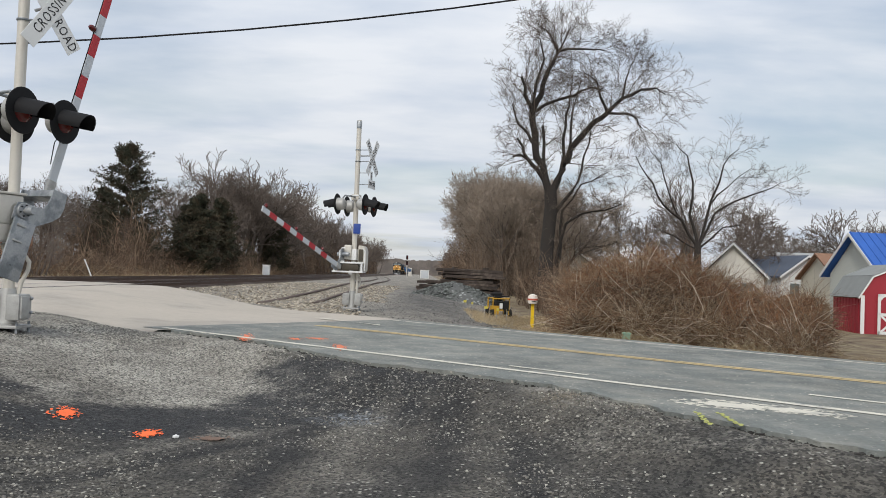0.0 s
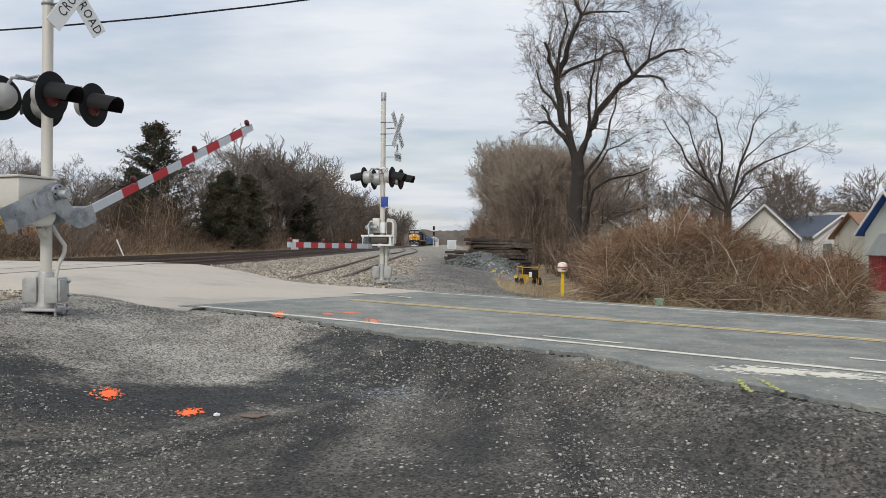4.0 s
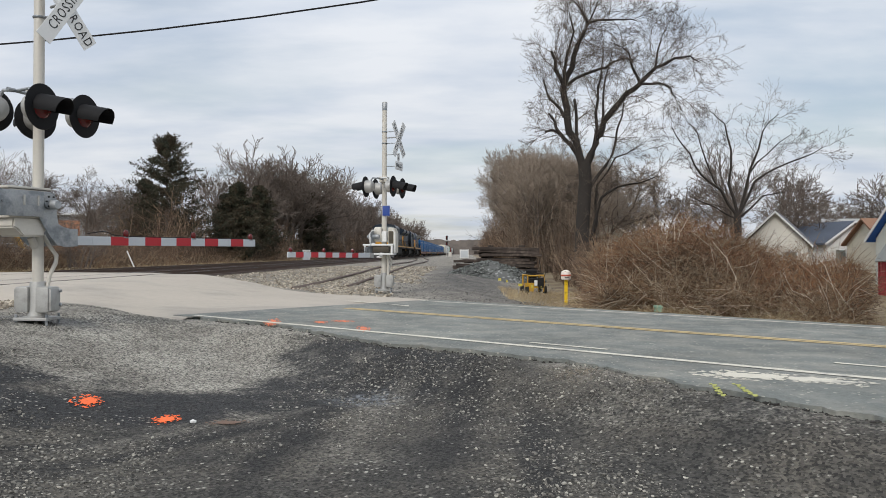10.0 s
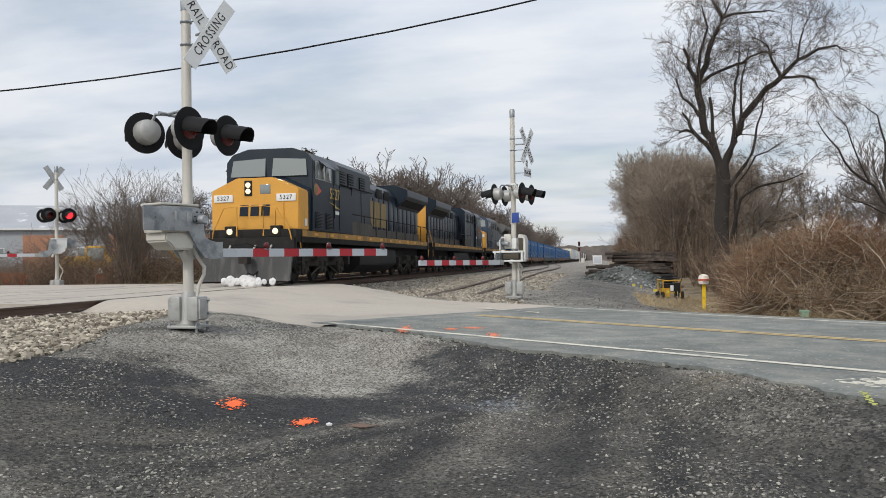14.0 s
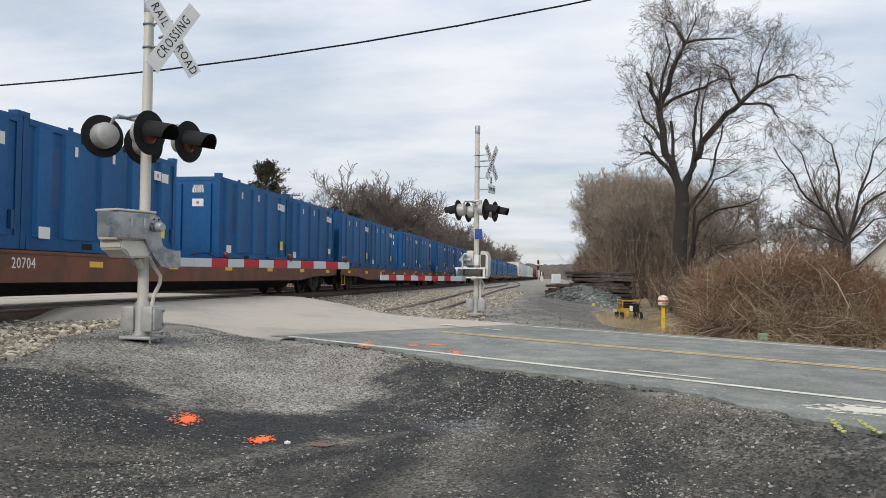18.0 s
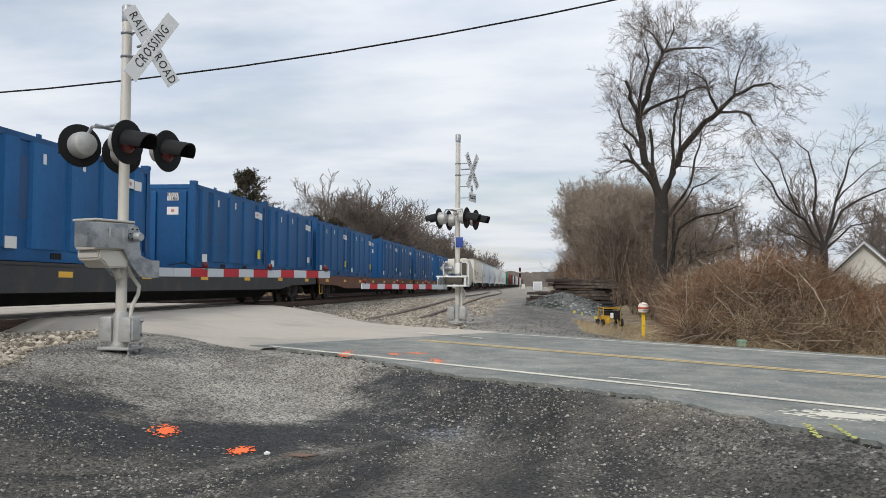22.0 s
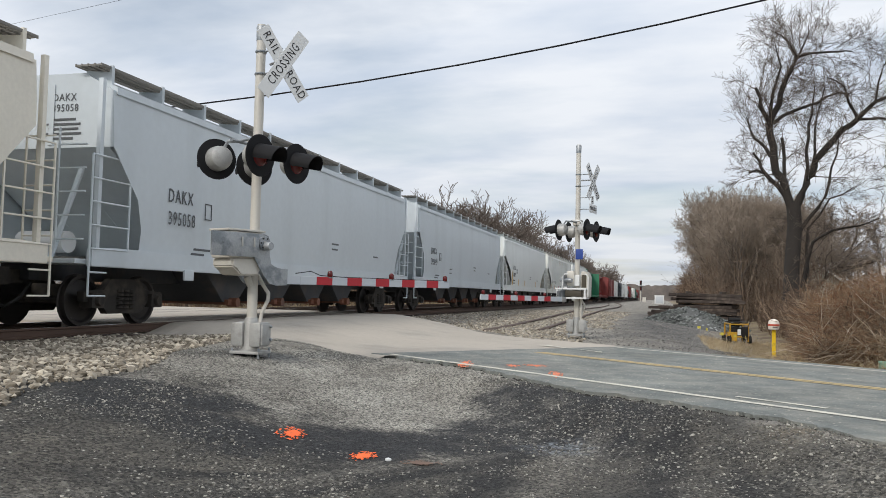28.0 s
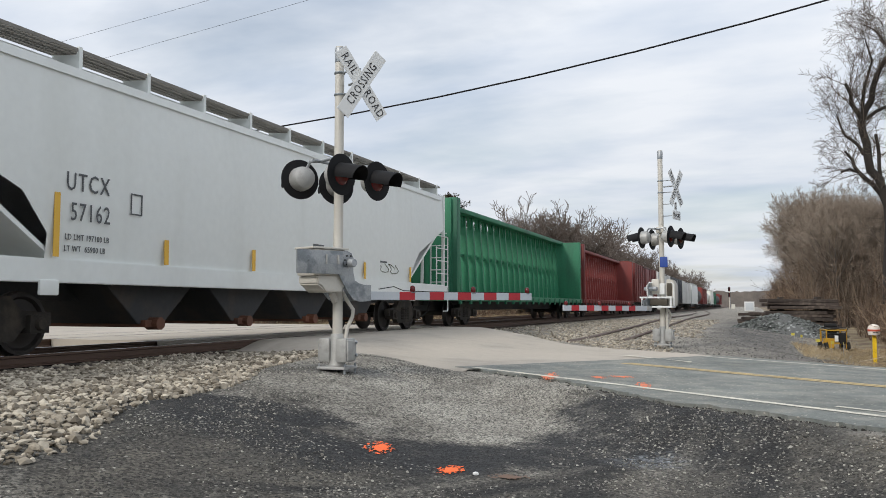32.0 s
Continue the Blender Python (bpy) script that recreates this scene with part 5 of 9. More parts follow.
        lettering(number, 0.56, GOLDINK, cb, Matrix.Translation((1.556, 4.45, 3.16)) @ FACE, 1.05)
    elif reverse:
        lettering(number, 0.55, ORANGEINK, cb, Matrix.Translation((-1.556, 3.25, 3.10)) @ pose(0, 0, 0, 0, 0, 180) @ FACE, 1.05)
        lettering(number, 0.55, ORANGEINK, cb, Matrix.Translation((1.556, 3.25, 3.10)) @ FACE, 1.05)
    else:
        lettering(number, 0.55, mat("yellow_numerals", (0.62, 0.42, 0.05), 0.6, var=0), cb, Matrix.Translation((1.556, 3.4, 2.72)) @ FACE, 1.05)
    P("rear_end_panel", bbox((0, 20.98, 2.9), (1.9, 0.04, 2.3), 0.01), GOLD if nose or reverse else hood)
    for s in (-1, 1):
        railing(th, [flip @ Vector((s * 1.44, y, 1.6)) for y in (5.0, 21.3)], 1.0, 1.75, DARK)
        bm = bmesh.new()
        add_tube(bm, [flip @ Vector(p) for p in ((s * 1.3, 21.7, 2.5), (s * 1.45, 21.6, 1.8), (s * 1.47, 21.35, 1.0))], 0.022, 6)
        part("rear_handrail", bm, GOLD, th)
    coupler(th, 0.1, 1)
    coupler(th, L - 0.1, -1)
    return th


U0 = 318.0
locomotive(U0 + 0.35, "5327", NAVY, True, label="dark blue road diesel with a yellow nose, headlights lit, leading")
locomotive(U0 + 22.3, "3220", NAVY, False, lead=False, reverse=True, label="dark blue road diesel running cab last behind the leader")
locomotive(U0 + 44.6, "351", GREYNAVY, True, lead=False, label="faded grey and blue road diesel with a yellow nose", cabmat=MIDBLUE)


# ---- blue containers on flat cars ----
CONT = {}


def container(th_name, flat, y, number, variant):
    """Open-top twenty-foot container: panelled sides, corner posts, forklift pockets, labels. A thing that rides its flat car."""
    if "body" not in CONT:
        L, W, H = 6.06, 2.44, 2.40
        bm = bmesh.new()
        for s in (-1, 1):
            add_box(bm, (s * 1.17, L / 2, H / 2), (0.05, L - 0.1, H - 0.1))
        for e in (0.06, L - 0.06):
            add_box(bm, (0, e, H / 2), (W - 0.1, 0.05, H - 0.1))
        add_box(bm, (0, L / 2, 0.12), (W - 0.1, L - 0.1, 0.06))
        CONT["body"] = mesh_of("body", bm, BLUE, None)
        bm = bbox((0, 0, H / 2), (0.16, 0.16, H))
        add_box(bm, (0, 0, H + 0.05), (0.18, 0.18, 0.1))
        CONT["post"] = mesh_of("corner_post", bm, BLUE, None)
        CONT["siderail"] = mesh_of("side_rail", bbox((0, 0, 0), (0.12, L - 0.3, 0.12)), BLUE, None)
        CONT["sidesill"] = mesh_of("side_sill", bbox((0, 0, 0), (0.12, L - 0.3, 0.24)), BLUE, None)
        CONT["endrail"] = mesh_of("end_rail", bbox((0, 0, 0), (W - 0.3, 0.12, 0.12)), BLUE, None)
        CONT["endsill"] = mesh_of("end_sill", bbox((0, 0, 0), (W - 0.3, 0.12, 0.24)), BLUE, None)
        CONT["lug"] = mesh_of("lashing_lug", bbox((0, 0, 0), (0.05, 0.12, 0.09), 0.01), BLUE, None)
        for k, w in (("wide", 1.0), ("slim", 0.42)):
            bm = bmesh.new()
            add_prism(bm, [(-w / 2 - 0.07, 1.18), (-w / 2, 1.262), (w / 2, 1.262), (w / 2 + 0.07, 1.18)], 0.24, H - 0.12, "z")
            for v in bm.verts:
                v.co.x, v.co.y = v.co.y, v.co.x
            bmesh.ops.recalc_face_normals(bm, faces=bm.faces[:])
            CONT[k] = mesh_of("side_panel", bm, BLUE, None)
        # recess shade is painted: a near-flush plate in darker blue
        CONT["recess"] = mesh_of("recess", bbox((1.19, 0, 1.35), (0.03, 0.5, 1.2), 0.008), BLUEDK, None)
        CONT["label"] = mesh_of("label", bbox((0, 0, 0), (0.008, 0.34, 0.22)), LABELW, None)
        CONT["ytag"] = mesh_of("yellow_tag", bbox((0, 0, 0), (0.008, 0.26, 0.3)), mat("yellow_tag", (0.7, 0.56, 0.06), 0.6, var=0.05), None)
        CONT["small"] = mesh_of("small_label", bbox((0, 0, 0), (0.008, 0.10, 0.2)), LABELW, None)
        CONT["mark"] = mesh_of("red_mark", lathe([(0.055, 0), (0.05, 0.004)], 6, "x"), mat("red_mark", (0.5, 0.18, 0.15), 0.6, var=0), None)
        CONT["pocket"] = mesh_of("fork_pocket", bbox((0, 0, 0), (0.01, 0.36, 0.12)), M["black"], None)
        CONT["hook"] = mesh_of("latch", bbox((0, 0, 0), (0.09, 0.08, 0.34), 0.012), BLUEDK, None)
    th = part("container", CONT["body"], None, flat, "blue open-top steel container with ribbed sides", at=pose(0, y, 1.12))
    L, H = 6.06, 2.40

    def put(key, *p):
        o = new(CONT[key].name, CONT[key])
        o.parent = th
        o.matrix_basis = pose(*p)
        return o
    for x in (-1.14, 1.14):
        for e in (0.08, L - 0.08):
            put("post", x, e, 0)
    for x in (-1.17, 1.17):
        put("siderail", x, L / 2, H - 0.06)
        put("sidesill", x, L / 2, 0.12)
    for e in (0.08, L - 0.08):
        put("endrail", 0, e, H - 0.06)
        put("endsill", 0, e, 0.12)
    for e in (1.5, 2.7, 4.0):
        put("lug", 1.19, e, H + 0.03)
    for yy, key in ((0.62, "slim"), (1.75, "wide"), (3.05, "wide"), (4.3, "wide"), (5.42, "slim")):
        put(key, 0, yy, 0)
    put("recess", 0, 1.02, 0.05)
    put("label", 1.268, 5.35, 1.92)
    put("label", 1.268, 4.98, 1.94)
    put("mark", 1.274, 4.98, 1.94)
    put("small", 1.268, 1.6, 2.0)
    put("small", 1.268, 3.0, 2.05)
    put("pocket", 1.235, 2.1, 0.12)
    put("pocket", 1.235, 3.95, 0.12)
    put("hook", 1.27, 5.72, 0.52)
    put("ytag" if variant % 3 else "label", 1.268, 5.25, 0.6)
    put("label", 1.268, 0.62, 0.33)
    # leading end: serial plate and maker's plate
    for s, z in ((0.55, 2.05), (0.55, 1.65)):
        o = put("label", s, 0.03, z, 0, 0, -90)
    o = lettering("RSGU", 0.14, M["ink"], th, Matrix.Translation((0.55, 0.018, 2.10)) @ NOSE, 1.05)
    lettering(number, 0.14, M["ink"], th, Matrix.Translation((0.55, 0.018, 1.99)) @ NOSE, 1.05)
    o = put("mark", 0.55, 0.022, 1.65, 0, 0, -90)
    if "rib" not in CONT:
        CONT["rib"] = mesh_of("end_rib", bbox((0, 0.02, 1.2), (0.14, 0.10, 2.0), 0.01), BLUE, None)
    for s in (-0.85, 0.0, 0.9):
        put("rib", s, 0, 0)
    return th


FLATS = [("GBRX 20704", RUSTBROWN), ("brown", RUSTBROWN), ("dark", CAR_DARK), ("ANXX 205", CAR_DARK), ("brown2", RUSTBROWN), ("GBRX 20662", RUSTBROWN), ("dark2", CAR_DARK)]
SERIALS = ["1230", "1251", "1312", "1270", "1153", "1294", "1382", "1095", "1254", "1127", "1365", "1052", "1401", "1366", "1388", "1216"]


def flat_car(i, u, mark, paint):
    L = 25.4 if i == 6 else 27.1
    th = car("flat_car", u, "long %s flat car loaded with blue containers" % ("brown" if paint is RUSTBROWN else "dark grey"), "flat car", "flat cars")
    bm = bmesh.new()
    add_box(bm, (0, L / 2, 1.06), (2.7, L, 0.08))
    for s in (-1, 1):
        add_prism(bm, [(0, 1.04), (L, 1.04), (L, 0.72), (L - 3.4, 0.66), (L - 5, 0.52), (5, 0.52), (3.4, 0.66), (0, 0.72)], s * 1.32 - 0.03, s * 1.32 + 0.03, "x")
    part("deck", bm, paint, th, smooth=None)
    # sill made wide and deep in black to stand for shade under the car
    part("centre_sill", prism([(-0.85, 0.98), (0.85, 0.98), (0.85, 0.62), (0.45, 0.24), (-0.45, 0.24), (-0.85, 0.62)], 4.2, L - 4.2, "y", 0.01), DARK, th, "black centre sill, deepened to stand for the shade under the deck")
    part("end_sill", bbox((0, L / 2, 0.82), (0.7, L - 0.6, 0.34), 0.01), DARK, th)
    for k in range(8):
        part("reflector", bbox((1.355, 1.4 + k * (L - 2.8) / 7, 0.88), (0.008, 0.5, 0.12)), YELLOWTAG, th, smooth=None)
    if " " in mark:
        for k, w in enumerate(mark.split()):
            side_text(w, 0.28, th, 1.355, 4.4 + k * 1.6, 0.86, LABELW, 0.9)
    for y in (2.4, L - 2.4):
        truck(th, y)
    coupler(th, -0.25, 1)
    coupler(th, L + 0.25, -1)
    part("end_ladder", tube([(1.3, 0.3, 0.3), (1.3, 0.3, 1.05), (1.3, 0.75, 1.05), (1.3, 0.75, 0.3), (1.3, 0.3, 0.3)], 0.02, 5), YELLOWTAG, th)
    offs = (1.3, 7.38, 13.9, 20.0) if i == 2 else (0.0, 6.08, 12.85, 18.92) if i == 6 else (0.0, 6.08, 14.85, 20.95)
    for k, o in enumerate(offs):
        container("container", th, o, SERIALS[(i * 4 + k) % len(SERIALS)], i * 4 + k)
    return th


for i, (mark, paint) in enumerate(FLATS):
    flat_car(i, 386.02 + 27.9 * i - (0.3 if i > 3 else 0.0), mark, paint)


# ---- covered hoppers ----
def side_x(z):
    """How far out a hopper's side stands at height z."""
    return float(np.interp(z, [1.27, 1.75, 2.3, 3.15, 3.5, 4.15], [1.50, 1.55, 1.585, 1.60, 1.59, 1.545]))


def rust_run(parent, y, z, ln, w, material, lift=0.006, slant=0.0):
    """One tapering stain that runs down a hopper's side."""
    bm = bmesh.new()
    rows = []
    for k in range(5):
        f = k / 4
        zz = z - ln * f
        ww = w * (1 - 0.75 * f) * (1.0 if k else 0.7)
        yy = y - slant * f
        rows.append([bm.verts.new((side_x(zz) + lift, yy + q * ww / 2, zz)) for q in (-1, 1)])
    for a, b in zip(rows, rows[1:]):
        bm.faces.new((a[0], b[0], b[1], a[1]))
    part("rust_stain", bm, material, parent, smooth=None)


def rust_runs(parent, L, d=0.0):
    rng = random.Random(19)
    for y0, z0 in ((5.7 + d, 2.72), (7.15 + d, 2.62)):
        for k in range(16):
            y = y0 + 0.08 + 0.86 * (k + rng.random()) / 16
            rust_run(parent, y, z0 - 0.08, rng.uniform(0.25, 0.85), rng.uniform(0.06, 0.14), RUSTPALE, 0.005)
        for k in range(8):
            rust_run(parent, y0 + 0.06 + 0.125 * k, z0, rng.uniform(0.12, 0.3), 0.16, RUSTRUN, 0.008)
    for y, z, ln in ((0.75, 3.3, 0.5), (1.55, 3.0, 0.75), (1.9, 2.0, 0.2), (2.95, 2.95, 0.5), (4.75, 2.95, 0.55), (4.8, 2.5, 0.5), (3.9, 2.5, 0.3), (3.2, 1.95, 0.25), (8.1, 3.0, 0.3), (8.9, 2.5, 0.7), (9.4, 3.05, 0.35), (9.3, 2.55, 0.25), (10.0, 2.7, 0.8)):
        y += d
        rust_run(parent, y, z, ln, 0.07, RUSTRUN, 0.008)
        rust_run(parent, y + 0.02, z - 0.1, ln * 1.1, 0.11, RUSTPALE, 0.005)
    for k in range(34):
        y = rng.uniform(8.5, L - 1.2)
        rust_run(parent, y, rng.uniform(1.7, 3.3), rng.uniform(0.18, 0.5), rng.uniform(0.03, 0.07), RUSTRUN, 0.008, rng.uniform(0.0, 0.12))
    for k in range(22):
        rust_run(parent, rng.uniform(1.2, L - 1.0), 4.08 if k % 2 else 1.55, rng.uniform(0.08, 0.25), rng.uniform(0.05, 0.2), RUSTPALE, 0.006)
    for k in range(18):
        rust_run(parent, rng.uniform(0.9, L - 0.9), 1.62, rng.uniform(0.15, 0.3), rng.uniform(0.1, 0.3), RUSTPALE, 0.005)


def hopper(u, L, paint, marks, label, ribs=False, graffiti=0, dz=-0.12, dy=-0.2, scrawl=5.0, cut=0.95, truck_at=2.0, size=0.46):
    th = car("covered_hopper", u, label, "hopper car", "covered hoppers")
    z0, z1 = 1.05, 4.15
    # body: sides that bulge slightly, sloped ends
    e0, e1 = 0.75, L - 0.75
    body = [(1.50, z0 + 0.22), (1.55, 1.75), (1.585, 2.3), (1.60, 3.15), (1.59, 3.5), (1.545, z1), (0.95, 4.48), (-0.95, 4.48), (-1.545, z1), (-1.59, 3.5), (-1.60, 3.15), (-1.585, 2.3), (-1.55, 1.75), (-1.50, z0 + 0.22)]
    bm = bmesh.new()
    ny = 5
    rings = []
    for j in range(ny + 1):
        rings.append([bm.verts.new((x, e0 + 0.02 + (e1 - e0 - 0.04) * j / ny, z)) for x, z in body])
    for a, b in zip(rings, rings[1:]):
        for k in range(len(body)):
            bm.faces.new((a[k], b[k], b[(k + 1) % len(body)], a[(k + 1) % len(body)]))
    # ends: upright above, sloping inwards below, cut by moving the lower ring points in
    for ring, d in ((rings[0], 1), (rings[-1], -1)):
        for v in ring:
            if v.co.z < 3.1:
                v.co.y += d * cut * min(1.0, (3.15 - v.co.z) / 1.05)
        bm.faces.new([v for v in ring if v.co.z > 3.1])
    bmesh.ops.recalc_face_normals(bm, faces=bm.faces[:])
    bd = part("body", bm, paint, th, smooth=28)
    for ee, d in ((e0, 1), (e1, -1)):
        part("slope_sheet", prism([(ee + d * 0.03, 3.15), (ee + d * 2.9, 1.25), (ee + d * 3.0, 1.25), (ee + d * 0.12, 3.2)], -1.5, 1.5, "x"), paint, bd, "sloping end sheet", smooth=None)
        for s in (-0.85, 0.3):
            part("slope_rib", prism([(ee + d * 0.0, 3.2), (ee + d * 1.9, 1.9), (ee + d * 1.9, 2.0), (ee + d * 0.0, 4.3)], s - 0.05, s + 0.05, "x"), paint, bd, smooth=None)
    for s in (-1, 1):
        part("side_sill", prism([(0.35, z0), (L - 0.35, z0), (L - 0.35, z0 + 0.30), (L - 0.9, z0 + 0.34), (0.9, z0 + 0.34), (0.35, z0 + 0.30)], s * 1.52 - 0.05, s * 1.52 + 0.05, "x", 0.012), paint, th)
        part("top_chord", prism([(s * 1.44, z1 - 0.02), (s * 1.58, z1 - 0.06), (s * 1.56, z1 + 0.08), (s * 1.40, z1 + 0.14)], e0 + 0.1, e1 - 0.1, "y"), paint, bd, smooth=None)
        for e, d in ((0.42, 1), (L - 0.42, -1)):
            # end posts and ladders
            ld = part("end_post", bbox((s * 1.5, e + d * 0.12, 2.75), (0.09, 0.09, 3.1), 0.01), paint, th)
            bm = bmesh.new()
            add_tube(bm, [(s * 1.57, e - d * 0.12, 0.55), (s * 1.57, e - d * 0.12, 2.95)], 0.02, 5)
            add_tube(bm, [(s * 1.57, e + d * 0.9, 1.35), (s * 1.57, e + d * 0.9, 2.6)], 0.02, 5)
            for k in range(7):
                z = 0.55 + k * 0.4
                add_tube(bm, [(s * 1.57, e - d * 0.12, z), (s * 1.57, e + d * (0.33 if k < 2 else 0.9), z)], 0.016, 5)
            for k in range(5):
                z = 1.5 + k * 0.4
                add_tube(bm, [(s * 1.5, e - d * 0.2, z), (s * 0.95, e - d * 0.2, z)], 0.016, 5)
            add_tube(bm, [(s * 0.95, e - d * 0.2, 1.4), (s * 0.95, e - d * 0.2, 3.4)], 0.02, 5)
            part("ladder", bm, paint, ld)
    for e, d in ((0.1, 1), (L - 0.1, -1)):
        part("end_platform", bbox((0, e + d * 0.5, z0 + 0.08), (2.9, 1.0, 0.08), 0.01), paint, th)
        part("brake_cylinder", tube([(-0.5, e + d * 1.0, 1.5), (0.5, e + d * 1.0, 1.5)], 0.2, 12), LABELW, th)
        for x in (-0.7, 0.7):
            part("end_strut", tube([(x, e + d * 0.3, 1.15), (x * 1.3, e + d * 0.75, 2.8)], 0.05, 6), paint, th)
    # roof: hatches and running boards
    rf = part("running_board", bbox((1.12, L / 2, 4.56), (0.03, L - 1.2, 0.04)), GREYTOP, th, "metal grating walkway on the roof", smooth=None)
    part("roof_trough", bbox((0, L / 2, 4.52), (0.7, L - 2.4, 0.14), 0.02), paint, rf)
    n = int(L / 1.5)
    me = mesh_of("walkway_bracket", prism([(0.9, 4.42), (1.36, 4.20), (1.43, 4.22), (1.43, 4.62), (1.38, 4.62), (1.38, 4.50), (0.9, 4.54)], -0.035, 0.035, "y"), paint, None)
    for k in range(n):
        for s in (-1, 1):
            o = new("walkway_bracket", me)
            o.parent = rf
            o.matrix_basis = pose(0, 0.9 + k * (L - 1.8) / (n - 1), 0, 0, 0, 0 if s > 0 else 180)
    grate = []
    for s in (-1, 1):
        for k in range(int((L - 1.2) / 0.065)):
            grate.append(((s * 1.14, 0.62 + k * 0.065, 4.565), (0.50, 0.026, 0.035)))
        for x in (0.88, 1.0, 1.13, 1.26, 1.40):
            grate.append(((s * x, L / 2, 4.57), (0.022, L - 1.2, 0.05)))
    part("roof_grating", boxes("roof_grating", grate, GREYTOP), None, rf)
    # discharge hoppers below
    for k in range(4 if L > 17 else 3):
        y = 4.6 + (k + 0.5) * (L - 9.2) / 4
        hp = part("discharge_hopper", prism([(y - 1.35, 1.3), (y + 1.35, 1.3), (y + 0.32, 0.42), (y - 0.32, 0.42)], -1.15, 1.15, "x", 0.01), CAR_DARK, th)
        part("outlet_gate", bbox((0, y, 0.42), (2.5, 0.5, 0.12), 0.01), RUSTBROWN, hp)
        part("outlet_crank", tube([(1.1, y, 0.42), (1.36, y, 0.42)], 0.11, 10), RUSTBROWN, hp)
    part("centre_sill", bbox((0, L / 2, 0.98), (0.6, L - 0.8, 0.35), 0.01), CAR_DARK, th)
    for y in (truck_at, L - truck_at):
        truck(th, y)
    coupler(th, -0.1, 1)
    coupler(th, L + 0.1, -1)
    # jacking pads and side ribs
    for y in (3.3, L - 3.3):
        part("jacking_pad", bbox((1.58, y, 0.98), (0.05, 0.34, 0.22), 0.02), paint, th)
    if ribs:
        me = mesh_of("side_rib", prism([(1.45, 1.32), (1.56, 1.36), (1.63, 2.2), (1.65, 3.3), (1.60, 4.1), (1.50, 4.1), (1.50, 2.2)], -0.055, 0.055, "y"), HOPPER_LIGHT, None)
        y = 3.16
        while y < L - 2.9:
            o = new("side_rib", me)
            o.parent = bd
            o.matrix_basis = pose(0, y, 0)
            y += 0.82
    # lettering
    if marks:
        if marks[0] == "NRLX":
            rust_runs(bd, L, 0.8)
        side_text(marks[0], size, th, 1.604, 4.1 + dy, 2.92 + dz, GREYINK, 0.75, 1.2)
        side_text(marks[1], size, th, 1.604, 4.16 + dy, 2.48 + dz, GREYINK, 0.75, 1.15)
        for k, (y, z, w) in enumerate(((3.85, 1.52, 0.9), (3.7, 1.42, 0.7), (6.1, 1.86, 0.6), (6.1, 1.68, 0.5), (11.0, 2.1, 0.7), (11.0, 1.95, 0.6), (14.6, 1.9, 0.6))):
            if marks[0] == "UTCX" and k < 4:
                continue
            part("small_print", bbox((side_x(z) + 0.004, y, z), (0.012, w * 0.7, 0.045)), GREYINK, bd, smooth=None)
        if marks[0] == "UTCX":
            side_text("LD LMT 197100 LB" if marks[1] == "57162" else "LD LMT 221700 LB", 0.125, th, 1.562, 4.02, 1.72, GREYINK, 0.8)
            side_text("LT WT  65900 LB" if marks[1] == "57162" else "LT WT  64300 LB", 0.125, th, 1.55, 3.99, 1.55, GREYINK, 0.8)
            for k, y in enumerate((3.40, 5.76, 8.37, 13.4, 16.4)):
                part("yellow_bar", bbox((1.592, y, 1.62 if k else 1.88), (0.014, 0.10, 0.42 if k else 0.92)), YELLOWTAG, bd, smooth=None)
        fr = bmesh.new()
        for y, z, sy, sz in ((5.13 + dy, 2.90 + dz, 0.26, 0.02), (5.13 + dy, 2.58 + dz, 0.26, 0.02), (5.01 + dy, 2.74 + dz, 0.02, 0.32), (5.25 + dy, 2.74 + dz, 0.02, 0.32)):
            add_box(fr, (1.602, y, z), (0.01, sy, sz))
        part("stencil_box", fr, GREYINK, bd, smooth=None)
        lettering(marks[0], 0.19, GREYINK, th, Matrix.Translation((0.55, e0 + 0.012, 4.05)) @ NOSE, 1.1, 0.9)
        lettering(marks[1], 0.19, GREYINK, th, Matrix.Translation((0.57, e0 + 0.012, 3.86)) @ NOSE, 1.1, 0.9)
        for k, w in enumerate((0.5, 0.7, 0.62, 0.74, 0.4)):
            part("small_print", bbox((0.55, e0 + 0.010, 3.66 - 0.085 * k), (w, 0.012, 0.035)), GREYINK, bd, smooth=None)
    if graffiti:
        rng = random.Random(graffiti)
        for g in range(graffiti):
            tag(bd, rng, scrawl + g * 1.9, 1.75, 1.3, 0.34, SPRAY[g % 4], 2)
    if ribs:
        rng = random.Random(8)
        for txt, y, z in (("CM", 3.56, 2.02), ("PX", 4.26, 2.02), ("470", 3.50, 1.54), ("051", 4.26, 1.54)):
            side_text(txt, 0.34, th, side_x(z) + 0.012, y, z, GREYINK, 0.72, 1.25)
        for y, z, h in ((3.04, 1.64, 0.60), (5.48, 1.58, 0.36), (8.24, 1.60, 0.30), (14.9, 1.60, 0.34)):
            part("orange_bar", bbox((side_x(z) + 0.010, y, z), (0.014, 0.09, h)), ORANGEBAR, bd, smooth=None)
        for y, z, w in ((5.0, 1.66, 0.36), (5.0, 1.48, 0.34), (5.96, 1.62, 0.34), (5.96, 1.46, 0.30), (3.55, 1.30, 0.5)):
            part("small_print", bbox((side_x(z) + 0.008, y, z), (0.012, w, 0.07)), GREYINK, bd, smooth=None)
